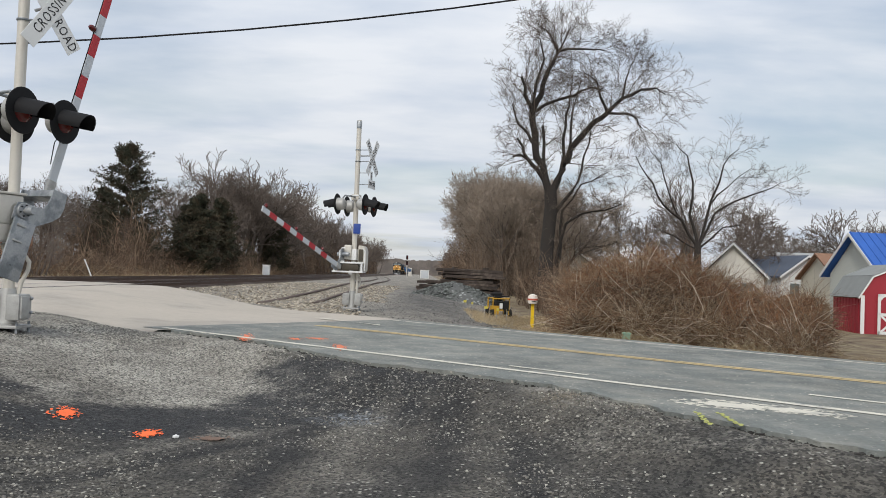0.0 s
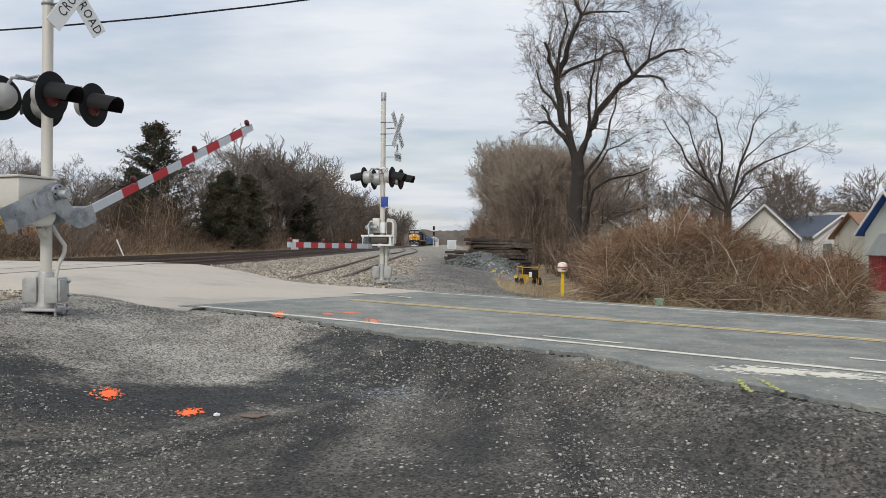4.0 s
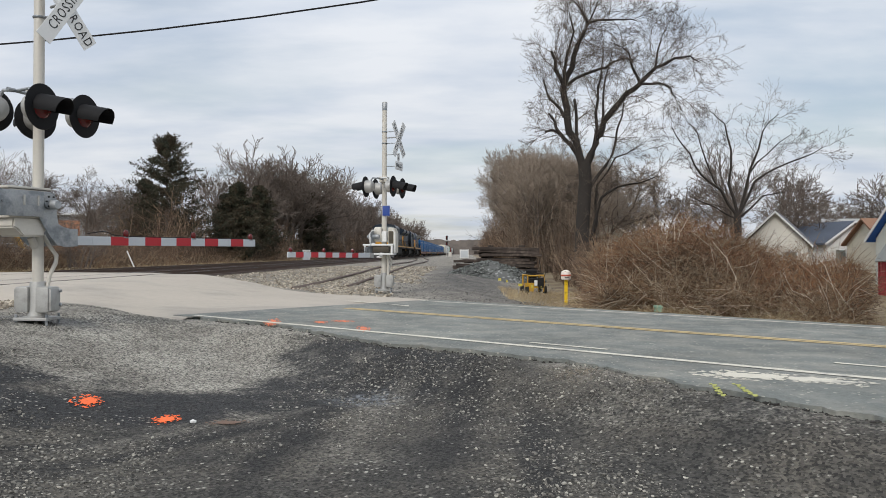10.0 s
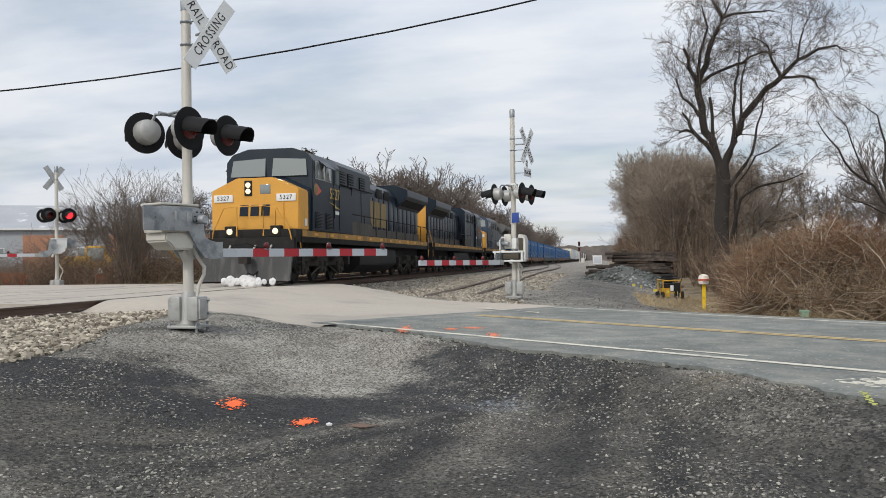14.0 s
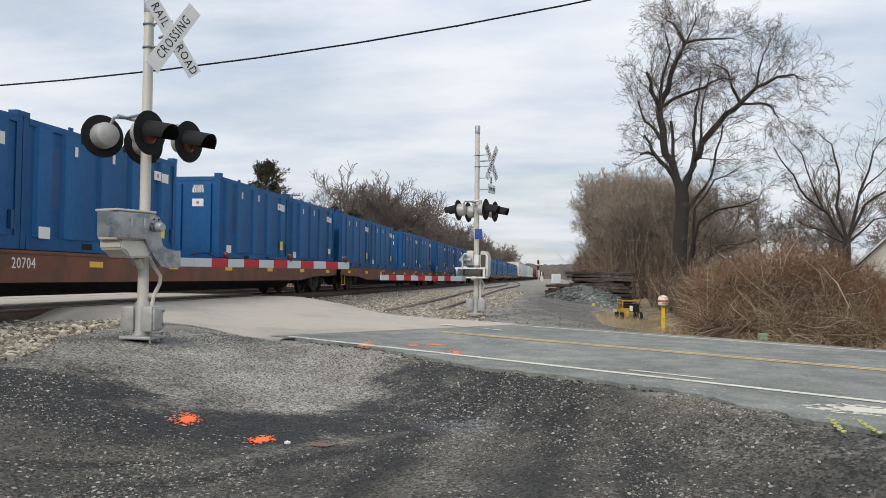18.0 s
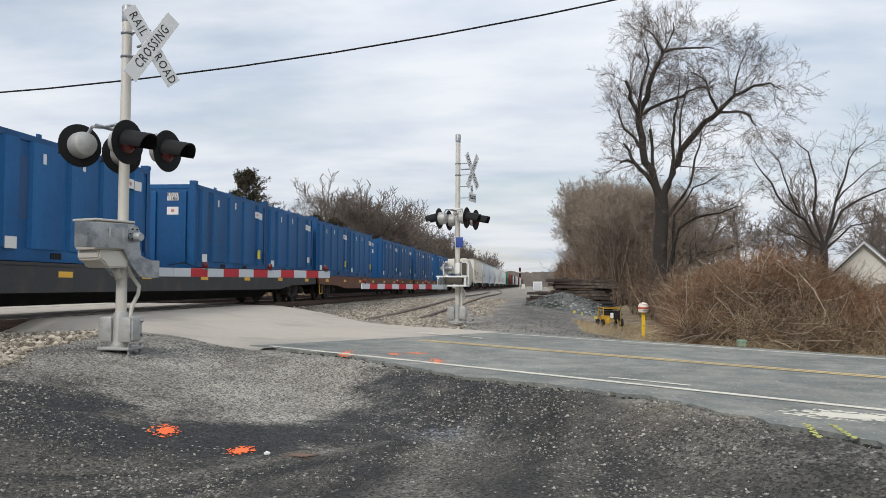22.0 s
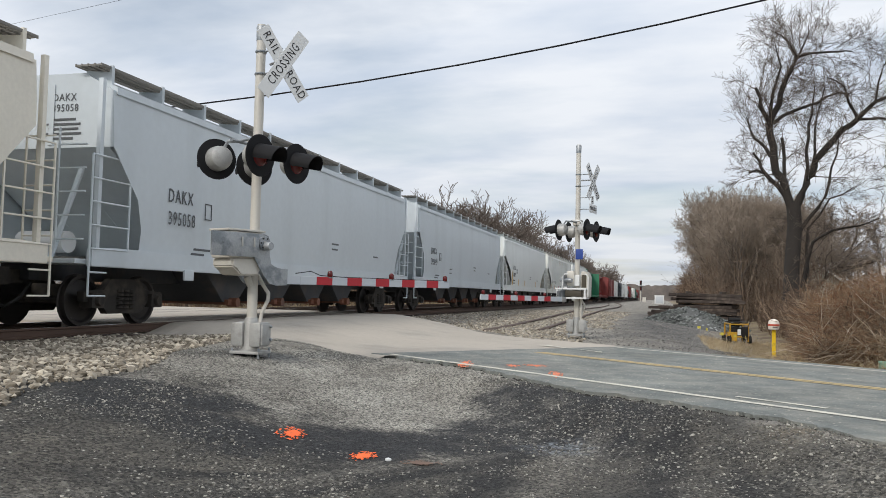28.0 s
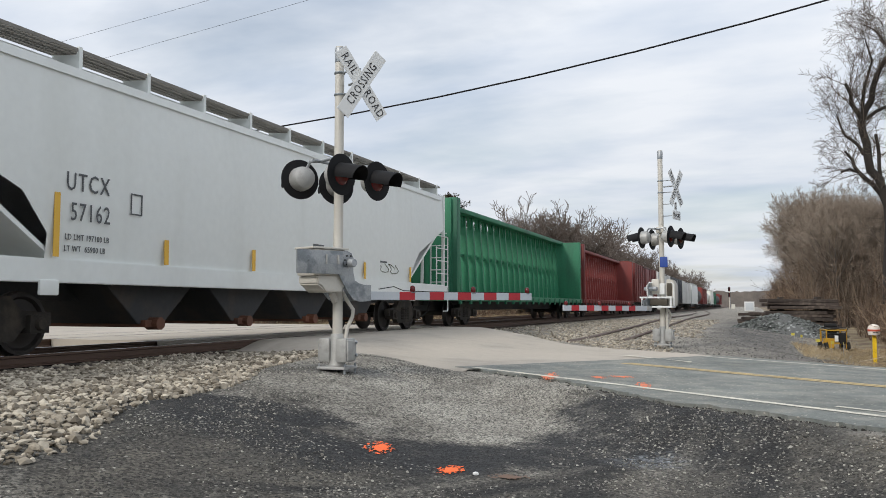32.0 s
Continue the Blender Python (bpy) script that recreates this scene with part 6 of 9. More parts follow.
        for y, z, w, h, ink, n in ((4.98, 2.12, 0.52, 0.30, 0, 3), (5.92, 2.06, 0.46, 0.34, 0, 3), (6.62, 1.92, 0.24, 0.16, 1, 2), (7.55, 2.0, 0.6, 0.10, 1, 1), (7.15, 1.56, 1.25, 0.38, 3, 5), (7.5, 1.34, 0.5, 0.10, 1, 2),
                                   (8.85, 1.64, 0.62, 0.24, 2, 3), (8.9, 1.38, 0.8, 0.10, 1, 3), (9.9, 1.62, 0.8, 0.40, 1, 4), (13.5, 1.66, 0.7, 0.34, 1, 3), (15.9, 1.66, 1.3, 0.42, 4, 5), (16.9, 1.56, 0.8, 0.26, 1, 3), (10.7, 2.95, 0.3, 0.34, 4, 3)):
            tag(bd, rng, y, z, w, h, SPRAY[ink], n)
        for y in (3.5, 5.1, 6.05, 8.7, 9.6, 11.2, 13.9, 15.3):
            for q in range(3):
                rust_run(bd, y + rng.gauss(0, 0.09), 4.10, rng.uniform(0.15, 0.55), rng.uniform(0.05, 0.13), RUSTPALE if q else RUSTRUN, 0.006 + 0.002 * q)
    return th


ORANGEBAR = mat("orange_reflector", (0.62, 0.26, 0.04), 0.5, var=0.1, scale=5)
SPRAY = [mat("olive_spray", (0.07, 0.075, 0.04), 0.7, var=0.2, scale=6), mat("black_spray", (0.03, 0.03, 0.032), 0.7, var=0.2, scale=6), mat("red_spray", (0.42, 0.05, 0.05), 0.7, var=0.2, scale=6),
         mat("ochre_spray", (0.36, 0.33, 0.20), 0.7, var=0.2, scale=6), mat("blue_spray", (0.16, 0.30, 0.48), 0.7, var=0.2, scale=6)]


def tag(parent, rng, y, z, w, h, ink, strokes):
    """A sprayed tag: a few looping strokes that lie on the car's side."""
    for k in range(strokes):
        cy = y - w / 2 + w * (k + 0.5) / strokes
        a, turn = rng.uniform(0, 6.28), rng.choice((-1, 1)) * rng.uniform(3.5, 7.5)
        ry, rz_ = w / strokes * rng.uniform(0.4, 0.65), h * rng.uniform(0.35, 0.55)
        p1, p2 = rng.uniform(1.5, 2.6), rng.uniform(0, 6.28)
        pts = []
        for i in range(22):
            f = i / 21
            zz = z + rz_ * math.sin(a + turn * f) * (1 - 0.4 * f)
            yy = cy + ry * (math.cos(a + turn * f * 0.8) + 0.35 * math.sin(p1 * turn * f + p2)) * (1 - 0.3 * f)
            pts.append((side_x(zz) + 0.004, yy, zz))
        part("sprayed_tag", tube(pts, 0.011, 4), ink, parent, smooth=None)


hopper(580.2, 19.4, HOPPER_CREAM, ("NRLX", "58277"), "rust-streaked cream covered hopper car", graffiti=1, dz=-0.24, dy=-1.03, scrawl=5.6, size=0.42)
hopper(599.9, 18.5, HOPPER_GREY, ("DAKX", "395058"), "clean blue-grey covered hopper car", dz=-0.42, dy=-1.2, size=0.38)
hopper(618.7, 18.5, HOPPER_GREY, ("DAKX", "395049"), "clean blue-grey covered hopper car", dz=-0.42, dy=-1.1, size=0.38)
hopper(637.5, 19.8, HOPPER_LIGHT, ("UTCX", "50819"), "light grey covered hopper car with yellow bars", dz=-0.40, dy=-0.13, size=0.38, cut=2.4, truck_at=2.7)
hopper(657.6, 20.0, HOPPER_RIB, None, "dirty white ribbed hopper car with sprayed scrawls", ribs=True, cut=2.25, truck_at=3.0)
hopper(678.0, 19.9, HOPPER_LIGHT, ("UTCX", "57162"), "light grey covered hopper car with yellow bars", graffiti=1, dz=-0.40, dy=-0.13, size=0.38, scrawl=14.9, cut=2.5, truck_at=2.7)


# ---- centre-beam cars and the cars behind them ----
def centre_beam(u, L, paint, label):
    th = car("centre_beam_car", u, label, "flat car", "centre-beam cars")
    part("deck", bbox((0, L / 2, 1.0), (2.9, L, 0.22), 0.01), paint, th)
    for e in (0.45, L - 0.45):
        part("bulkhead", bbox((0, e, 2.75), (2.9, 0.35, 3.4), 0.02), paint, th)
        for x in (-1.2, -0.4, 0.4, 1.2):
            part("bulkhead_rib", bbox((x, e + (0.22 if e > 1 else -0.22), 2.75), (0.14, 0.12, 3.3)), paint, th, smooth=None)
    part("top_beam", bbox((0, L / 2, 4.42), (0.8, L - 0.8, 0.18), 0.02), paint, th)
    me = mesh_of("upright", prism([(-0.32, 1.1), (0.32, 1.1), (0.10, 4.35), (-0.10, 4.35)], -0.07, 0.07, "y"), paint, None)
    n = 22
    for k in range(n):
        o = new("upright", me)
        o.parent = th
        o.matrix_basis = pose(0, 1.2 + k * (L - 2.4) / (n - 1), 0)
    part("mid_rail", bbox((0, L / 2, 2.75), (0.10, L - 1.6, 0.10)), paint, th, smooth=None)
    me = mesh_of("gusset", prism([(-0.35, 4.33), (0.35, 4.33), (0.0, 3.75)], -0.05, 0.05, "x"), paint, None)
    for k in range(n):
        o = new("gusset", me)
        o.parent = th
        o.matrix_basis = pose(0, 1.2 + k * (L - 2.4) / (n - 1), 0)
    part("centre_sill", bbox((0, L / 2, 0.75), (0.6, L - 1.0, 0.4)), CAR_DARK, th, smooth=None)
    me = mesh_of("side_post", bbox((1.45, 0, 0.92), (0.08, 0.14, 0.28)), paint, None)
    for k in range(20):
        o = new("side_post", me)
        o.parent = th
        o.matrix_basis = pose(0, 0.6 + k * (L - 1.2) / 19, 0)
    for y in (2.2, L - 2.2):
        truck(th, y)
    coupler(th, -0.1, 1)
    coupler(th, L + 0.1, -1)
    return th


def box_car(u, L, paint, label, name="box_car"):
    th = car(name, u, label, "box car", "box cars")
    part("body", prism([(-1.5, 1.05), (1.5, 1.05), (1.5, 4.4), (0.9, 4.6), (-0.9, 4.6), (-1.5, 4.4)], 0.4, L - 0.4, "y", 0.02), paint, th)
    dr = part("door", bbox((1.52, L / 2, 2.7), (0.05, 3.0, 3.1), 0.01), paint, th)
    part("door_track", bbox((1.53, L / 2, 4.3), (0.06, 6.0, 0.08)), CAR_DARK, dr, smooth=None)
    me = mesh_of("side_rib", bbox((1.52, 0, 2.75), (0.05, 0.12, 3.2)), paint, None)
    for k in range(12):
        y = 1.0 + k * (L - 2.0) / 11
        if abs(y - L / 2) > 1.6:
            o = new("side_rib", me)
            o.parent = th
            o.matrix_basis = pose(0, y, 0)
    part("centre_sill", bbox((0, L / 2, 0.85), (0.7, L - 1.0, 0.4)), CAR_DARK, th, smooth=None)
    for y in (2.0, L - 2.0):
        truck(th, y)
    coupler(th, -0.1, 1)
    coupler(th, L + 0.1, -1)
    return th


def tank_car(u, L, paint, label):
    th = car("tank_car", u, label, "tank car", "tank cars")
    part("tank", lathe([(0.3, 0.5), (1.1, 0.7), (1.42, 1.2), (1.45, L / 2), (1.42, L - 1.2), (1.1, L - 0.7), (0.3, L - 0.5)], 24, "y"), paint, th, at=pose(0, 0, 2.65))
    part("dome", lathe([(0.5, 0), (0.5, 0.5), (0.2, 0.62)], 16), paint, th, at=pose(0, L / 2, 4.0))
    part("underframe", bbox((0, L / 2, 1.0), (2.2, L - 0.6, 0.22), 0.02), CAR_DARK, th)
    part("end_rail", tube([(1.2, L / 2 - 1.5, 3.6), (1.45, L / 2 - 1.5, 1.1), (1.45, L / 2 + 1.5, 1.1), (1.2, L / 2 + 1.5, 3.6)], 0.03, 5), CAR_DARK, th)
    for y in (1.9, L - 1.9):
        truck(th, y)
    coupler(th, -0.1, 1)
    coupler(th, L + 0.1, -1)
    return th


centre_beam(698.6, 22.6, GREENCAR, "green centre-beam lumber car, empty")
centre_beam(721.7, 22.6, REDCAR, "dark red centre-beam lumber car, empty")
box_car(744.8, 18.2, REDCAR, "dark red box car in the train")
_u = 763.5
for k, (kind, L, p, lab) in enumerate((("b", 16.0, WHITECAR, "white box car in the train"), ("b", 18.0, NAVY, "dark blue box car in the train"), ("b", 18.2, WHITECAR, "white box car in the train"), ("h", 18.2, HOPPER_LIGHT, "light grey covered hopper car"),
                                       ("t", 16.5, CAR_DARK, "black tank car in the train"), ("b", 18.2, REDCAR, "dark red box car in the train"), ("t", 16.5, WHITECAR, "white tank car in the train"), ("h", 18.2, HOPPER_RIB, "cream covered hopper car"),
                                       ("b", 18.2, GREENCAR, "green box car in the train"), ("t", 16.5, CAR_DARK, "black tank car in the train"), ("t", 16.5, CAR_DARK, "black tank car in the train"), ("b", 18.2, REDCAR, "dark red box car in the train"))):
    if kind == "b":
        box_car(_u, L, p, lab)
    elif kind == "t":
        tank_car(_u, L, p, lab)
    else:
        hopper(_u, L, p, None, lab)
    _u += L + 0.5

TIMES = [0, 0.1, 0.2] + [float(k) for k in range(1, 32)] + [31.8, 31.9, 32.0]
for th, u in CAR_U:
    rows = []
    for t in TIMES:
        y = u - SPEED * t
        rows.append((t, pose(track_x(y), y, RZ, 0, 0, SKEW)))
    KEYED.append((th, rows))

# ---- trees and brush ----
class Twigs:
    """Collects tapered tubes into two meshes: wood and fine twigs."""
    def __init__(self):
        self.sets = {"wood": ([], []), "twig": ([], [])}

    def tube(self, pts, radii, seg, key):
        vs, fs = self.sets[key]
        base = len(vs)
        n = len(pts)
        for i, p in enumerate(pts):
            d = pts[min(i + 1, n - 1)] - pts[max(i - 1, 0)]
            a = d.cross(Vector((0.31, 0.17, 0.93))) if abs(d.z) < 0.9 * d.length else d.cross(Vector((1, 0.1, 0)))
            a.normalize()
            b = d.cross(a).normalized()
            for k in range(seg):
                t = k * math.tau / seg
                q = p + (a * math.cos(t) + b * math.sin(t)) * radii[i]
                vs.append((q.x, q.y, q.z))
        for i in range(n - 1):
            for k in range(seg):
                k2 = (k + 1) % seg
                fs.append((base + i * seg + k, base + i * seg + k2, base + (i + 1) * seg + k2, base + (i + 1) * seg + k))

    def mesh(self, key, material):
        vs, fs = self.sets[key]
        me = bpy.data.meshes.new(key)
        me.from_pydata(vs, [], fs)
        me.materials.append(material)
        me.shade_smooth()
        return me


def grow(tw, rng, p, d, length, r, level, top, kids, up=0.25, wob=0.22, minr=0.006):
    """One branch and, along it, its children down to the finest twigs."""
    n = 7 if level == 0 else 5 if level < 3 else 3
    pts, radii = [p.copy()], [r]
    d = d.normalized()
    tip = 0.35 if level < 2 else 0.3
    for i in range(n):
        d = (d + Vector((rng.gauss(0, wob), rng.gauss(0, wob), rng.gauss(0, wob * 0.7) + up * 0.35))).normalized()
        pts.append(pts[-1] + d * (length / n))
        radii.append(max(minr, r * (1 - (1 - tip) * (i + 1) / n)))
    tw.tube(pts, radii, 8 if level == 0 else 6 if level == 1 else 4 if level == 2 else 3, "wood" if level < 2 else "twig")
    if level >= top:
        return
    k = kids[level]
    for j in range(k):
        f = (0.28 if level else 0.45) + (0.72 if level else 0.55) * (j + rng.random()) / k
        f = min(f, 0.99)
        i = min(int(f * n), n - 1)
        q = pts[i].lerp(pts[i + 1], f * n - i)
        ax = (pts[i + 1] - pts[i]).normalized()
        side = ax.cross(Vector((rng.gauss(0, 1), rng.gauss(0, 1), rng.gauss(0, 1)))).normalized()
        ang = rng.uniform(0.45, 0.95)
        nd = ax * math.cos(ang) + side * math.sin(ang)
        grow(tw, rng, q, nd, length * rng.uniform(0.42, 0.66) * (1.1 - 0.4 * f), max(minr, radii[i] * rng.uniform(0.45, 0.62)), level + 1, top, kids, up, wob, minr)


TREES = {}


def tree_meshes(key, seed, height, r, kids, top=4, up=0.3, wob=0.16, minr=0.012):
    tw, rng = Twigs(), random.Random(seed)
    grow(tw, rng, Vector((0, 0, -0.3)), Vector((rng.gauss(0, 0.04), rng.gauss(0, 0.04), 1)), height * 0.72, r, 0, top, kids, up, wob, minr)
    TREES[key] = (tw.mesh("wood", M["bark"]), tw.mesh("twig", M["twig"]))


tree_meshes("a", 3, 11, 0.20, (11, 8, 6, 5), minr=0.012, up=0.14, wob=0.20)
tree_meshes("b", 8, 12, 0.22, (12, 8, 6, 4), minr=0.012, up=0.20, wob=0.18)
tree_meshes("c", 14, 9, 0.14, (11, 8, 6, 4), minr=0.012, up=0.12, wob=0.22)
tree_meshes("d", 21, 13, 0.24, (10, 8, 6, 5), minr=0.013, up=0.10, wob=0.2)


GROVE_TWIG = mat("rusty_grey_twigs", (0.30, 0.245, 0.195), 0.95, var=0.3, scale=0.6)
for _a, _b in (("ga", "a"), ("gb", "b")):
    _m = TREES[_b][1].copy()
    _m.materials[0] = GROVE_TWIG
    TREES[_a] = (TREES[_b][0], _m)
tree_meshes("la", 31, 11, 0.20, (12, 8, 5), top=3, minr=0.024, up=0.16, wob=0.2)
tree_meshes("lb", 32, 12, 0.22, (12, 8, 5), top=3, minr=0.024, up=0.2, wob=0.2)


def put_tree(key, x, y, s=1.0, turn=None, label="bare grey-brown tree in a winter wood", group="winter wood", z=None, sz=None):
    wood, twig = TREES[key]
    m = Matrix.LocRotScale((x, y, ground_z(x, y) - 0.1 if z is None else z), Euler((0, 0, turn if turn is not None else random.uniform(0, 6.28))), (s, s, sz or s))
    th = new("tree", wood)
    th.matrix_basis = m
    tagged(th, label, "tree", group)
    o = new("crown", twig)
    o.parent = th
    return th


def limb(tw, rng, way, r0, r1, sprigs, depth=0.0, reach=(1.0, 2.4), droop=0.05, fine=(8, 5), minr=0.0062, base=0.0):
    """One hand-led limb through (across, height) points, wandering in depth, with sprays of twigs along it."""
    n = len(way)
    pts = []
    for i, (x, z) in enumerate(way):
        p = V(x, base + depth * i / (n - 1), z)
        if pts:
            pts.append(pts[-1].lerp(p, 0.5) + V(rng.gauss(0, 0.06), rng.gauss(0, 0.10), rng.gauss(0, 0.04)))
        pts.append(p)
    n = len(pts)
    radii = [(r0 + (r1 - r0) * i / (n - 1)) * 0.80 for i in range(n)]
    tw.tube(pts, radii, 7, "wood")
    sprigs = int(sprigs * 0.72)
    for j in range(sprigs):
        f = 0.12 + 0.88 * (j + rng.random()) / sprigs
        i = min(int(f * (n - 1)), n - 2)
        q = pts[i].lerp(pts[i + 1], min(1.0, f * (n - 1) - i))
        ax = (pts[i + 1] - pts[i]).normalized()
        side = ax.cross(Vector((rng.gauss(0, 1), rng.gauss(0, 1), rng.gauss(0, 0.6)))).normalized()
        ang = rng.uniform(0.35, 1.15)
        grow(tw, rng, q, ax * math.cos(ang) + side * math.sin(ang), rng.uniform(*reach), max(0.010, min(0.030, radii[i] * 0.25)), 2, 4, (0, 0) + fine, droop, 0.27, minr)


def big_tree():
    """The tall forked tree by the road: a stout trunk, a crooked left stem with a domed head, a long limb that sweeps out to one side."""
    tw, rng = Twigs(), random.Random(5)
    tw.tube([V(-0.15, 0, -0.5), V(-0.13, 0, 1.6), V(-0.08, 0.05, 3.2), V(0.06, 0.05, 5.2), V(-0.02, 0.05, 6.3)], [0.54, 0.40, 0.37, 0.36, 0.34], 12, "wood")
    limb(tw, rng, [(-0.10, 6.0), (-0.48, 7.46), (-0.93, 8.53), (-1.09, 9.75), (-1.12, 10.44)], 0.28, 0.22, 14, 0.2)
    limb(tw, rng, [(-1.12, 10.44), (-0.65, 11.43), (-0.37, 12.65), (0.22, 13.86)], 0.22, 0.14, 22, 0.1, base=0.2)
    limb(tw, rng, [(0.22, 13.86), (-0.16, 14.64), (-0.83, 15.3)], 0.10, 0.03, 22, 0.2, base=0.3, droop=0.12)
    limb(tw, rng, [(-1.12, 10.44), (-1.62, 11.28), (-1.85, 12.21)], 0.16, 0.10, 18, -0.5, base=0.2)
    limb(tw, rng, [(-1.12, 10.5), (-0.98, 12.0), (-0.6, 13.3), (-0.9, 14.4)], 0.13, 0.03, 24, -0.4, base=0.2)
    limb(tw, rng, [(0.22, 13.86), (1.11, 14.0), (2.13, 13.98), (2.76, 13.9)], 0.10, 0.03, 22, -0.3, base=0.3, droop=0.12)
    limb(tw, rng, [(0.22, 13.86), (0.66, 14.78), (0.8, 15.6)], 0.08, 0.02, 16, 0.3, base=0.3, droop=0.12)
    limb(tw, rng, [(-0.95, 10.44), (0.09, 11.04), (1.12, 11.33), (2.0, 11.77), (2.58, 11.69)], 0.12, 0.04, 20, -0.8, base=0.2)
    limb(tw, rng, [(-0.25, 6.3), (-0.77, 7.16), (-1.37, 7.76), (-1.67, 8.38), (-2.0, 8.8)], 0.18, 0.06, 14, -0.6)
    limb(tw, rng, [(-1.45, 7.8), (-1.8, 7.95), (-2.2, 7.8)], 0.10, 0.07, 5, -0.2, base=-0.3)
    limb(tw, rng, [(-1.10, 8.7), (-1.53, 9.45), (-1.99, 10.06), (-2.21, 10.9)], 0.12, 0.04, 20, 0.5, base=0.1)
    limb(tw, rng, [(-0.41, 7.3), (-0.41, 8.68), (-0.5, 9.74)], 0.12, 0.10, 8, 0.4, base=0.1)
    limb(tw, rng, [(0.10, 6.1), (0.63, 7.31), (0.99, 8.22), (1.57, 9.12), (2.3, 10.03), (3.02, 10.55)], 0.26, 0.17, 16, 0.3)
    limb(tw, rng, [(3.02, 10.55), (3.89, 11.45), (4.9, 11.96), (5.8, 12.1), (6.3, 11.8)], 0.15, 0.03, 30, 0.3, base=0.3, droop=-0.02)
    limb(tw, rng, [(3.02, 10.55), (2.58, 11.39), (2.36, 12.15), (1.55, 12.62)], 0.11, 0.03, 20, -0.5, base=0.3)
    limb(tw, rng, [(3.02, 10.55), (4.04, 10.54), (4.62, 10.23), (4.9, 9.7)], 0.10, 0.03, 18, -0.4, base=0.3, droop=-0.08)
    limb(tw, rng, [(3.89, 11.52), (4.03, 12.43), (4.32, 13.33), (4.55, 13.8)], 0.08, 0.02, 20, 0.3, base=0.4, droop=0.10)
    limb(tw, rng, [(0.55, 7.3), (0.62, 8.98), (0.76, 10.34), (0.97, 11.41), (1.11, 12.47)], 0.13, 0.03, 20, 0.6, base=0.1)
    limb(tw, rng, [(0.9, 8.2), (0.98, 9.43), (1.05, 10.64), (1.41, 12.16)], 0.10, 0.03, 16, -0.5, base=0.1)
    limb(tw, rng, [(0.30, 4.9), (1.15, 6.1), (1.58, 7.15), (1.94, 8.67), (2.01, 9.42)], 0.13, 0.03, 18, -0.5, reach=(0.9, 2.0))
    limb(tw, rng, [(0.35, 2.0), (0.86, 4.3), (1.74, 4.89), (2.9, 5.1), (3.76, 5.45)], 0.12, 0.03, 20, -0.7, reach=(0.9, 2.2))
    limb(tw, rng, [(0.45, 0.5), (0.65, 3.08), (0.71, 5.04), (1.73, 6.55), (2.89, 7.15)], 0.14, 0.03, 22, 0.5, reach=(0.9, 2.2))
    th = new("tree", tw.mesh("wood", mat("dark_bark", (0.030, 0.025, 0.021), 0.95, var=0.3, scale=4, bump=0.6, bscale=20)))
    th.matrix_basis = pose(6.25, 45, 0.35)
    tagged(th, "tall bare forked tree with crooked dark limbs", "tree", "roadside trees")
    o = new("crown", tw.mesh("twig", mat("brown_grey_twigs", (0.105, 0.082, 0.065), 0.95, var=0.25, scale=0.6)))
    o.parent = th


big_tree()


def round_tree():
    """The lighter spreading tree beyond the brush: several thin stems that open like a fan."""
    tw, rng = Twigs(), random.Random(12)
    tw.tube([V(0.15, 0, -0.3), V(0.11, 0, 1.5), V(0.11, 0, 3.2), V(0.1, 0, 4.0)], [0.30, 0.26, 0.24, 0.22], 8, "wood")
    fan = dict(reach=(0.9, 2.3), droop=0.10, fine=(6, 4), minr=0.0062)
    limb(tw, rng, [(0.1, 3.7), (-0.98, 5.35), (-2.25, 6.27), (-2.97, 7.55), (-3.87, 8.65), (-4.23, 9.2)], 0.13, 0.02, 22, -0.8, **fan)
    limb(tw, rng, [(0.1, 3.9), (-0.43, 5.71), (-0.25, 7.89), (-0.61, 9.53), (-1.33, 10.26)], 0.14, 0.02, 22, 0.4, **fan)
    limb(tw, rng, [(0.2, 3.8), (0.83, 6.61), (1.56, 8.96), (2.5, 10.0)], 0.13, 0.02, 22, -0.3, **fan)
    limb(tw, rng, [(0.2, 3.9), (1.19, 5.88), (2.64, 6.77), (4.45, 7.48), (5.6, 8.1)], 0.12, 0.02, 24, 0.6, **fan)
    limb(tw, rng, [(-1.2, 5.6), (-1.7, 6.99), (-2.24, 9.0), (-2.9, 9.8)], 0.08, 0.02, 16, 0.8, **fan)
    limb(tw, rng, [(0.2, 3.6), (1.56, 4.97), (2.9, 5.2)], 0.09, 0.02, 12, -0.6, **fan)
    limb(tw, rng, [(0.1, 3.5), (-1.2, 4.3), (-2.6, 5.0)], 0.08, 0.02, 12, 0.7, **fan)
    limb(tw, rng, [(0.9, 6.5), (2.0, 7.6), (3.6, 8.9)], 0.07, 0.02, 14, 0.5, **fan)
    th = new("tree", tw.mesh("wood", mat("round_tree_bark", (0.036, 0.030, 0.026), 0.95, var=0.3, scale=4)))
    th.matrix_basis = pose(16.6, 52, 0.3)
    tagged(th, "bare spreading tree with thin dark branches", "tree", "roadside trees")
    o = new("crown", tw.mesh("twig", mat("dark_fine_twigs", (0.085, 0.068, 0.056), 0.95, var=0.25, scale=0.6)))
    o.parent = th


round_tree()


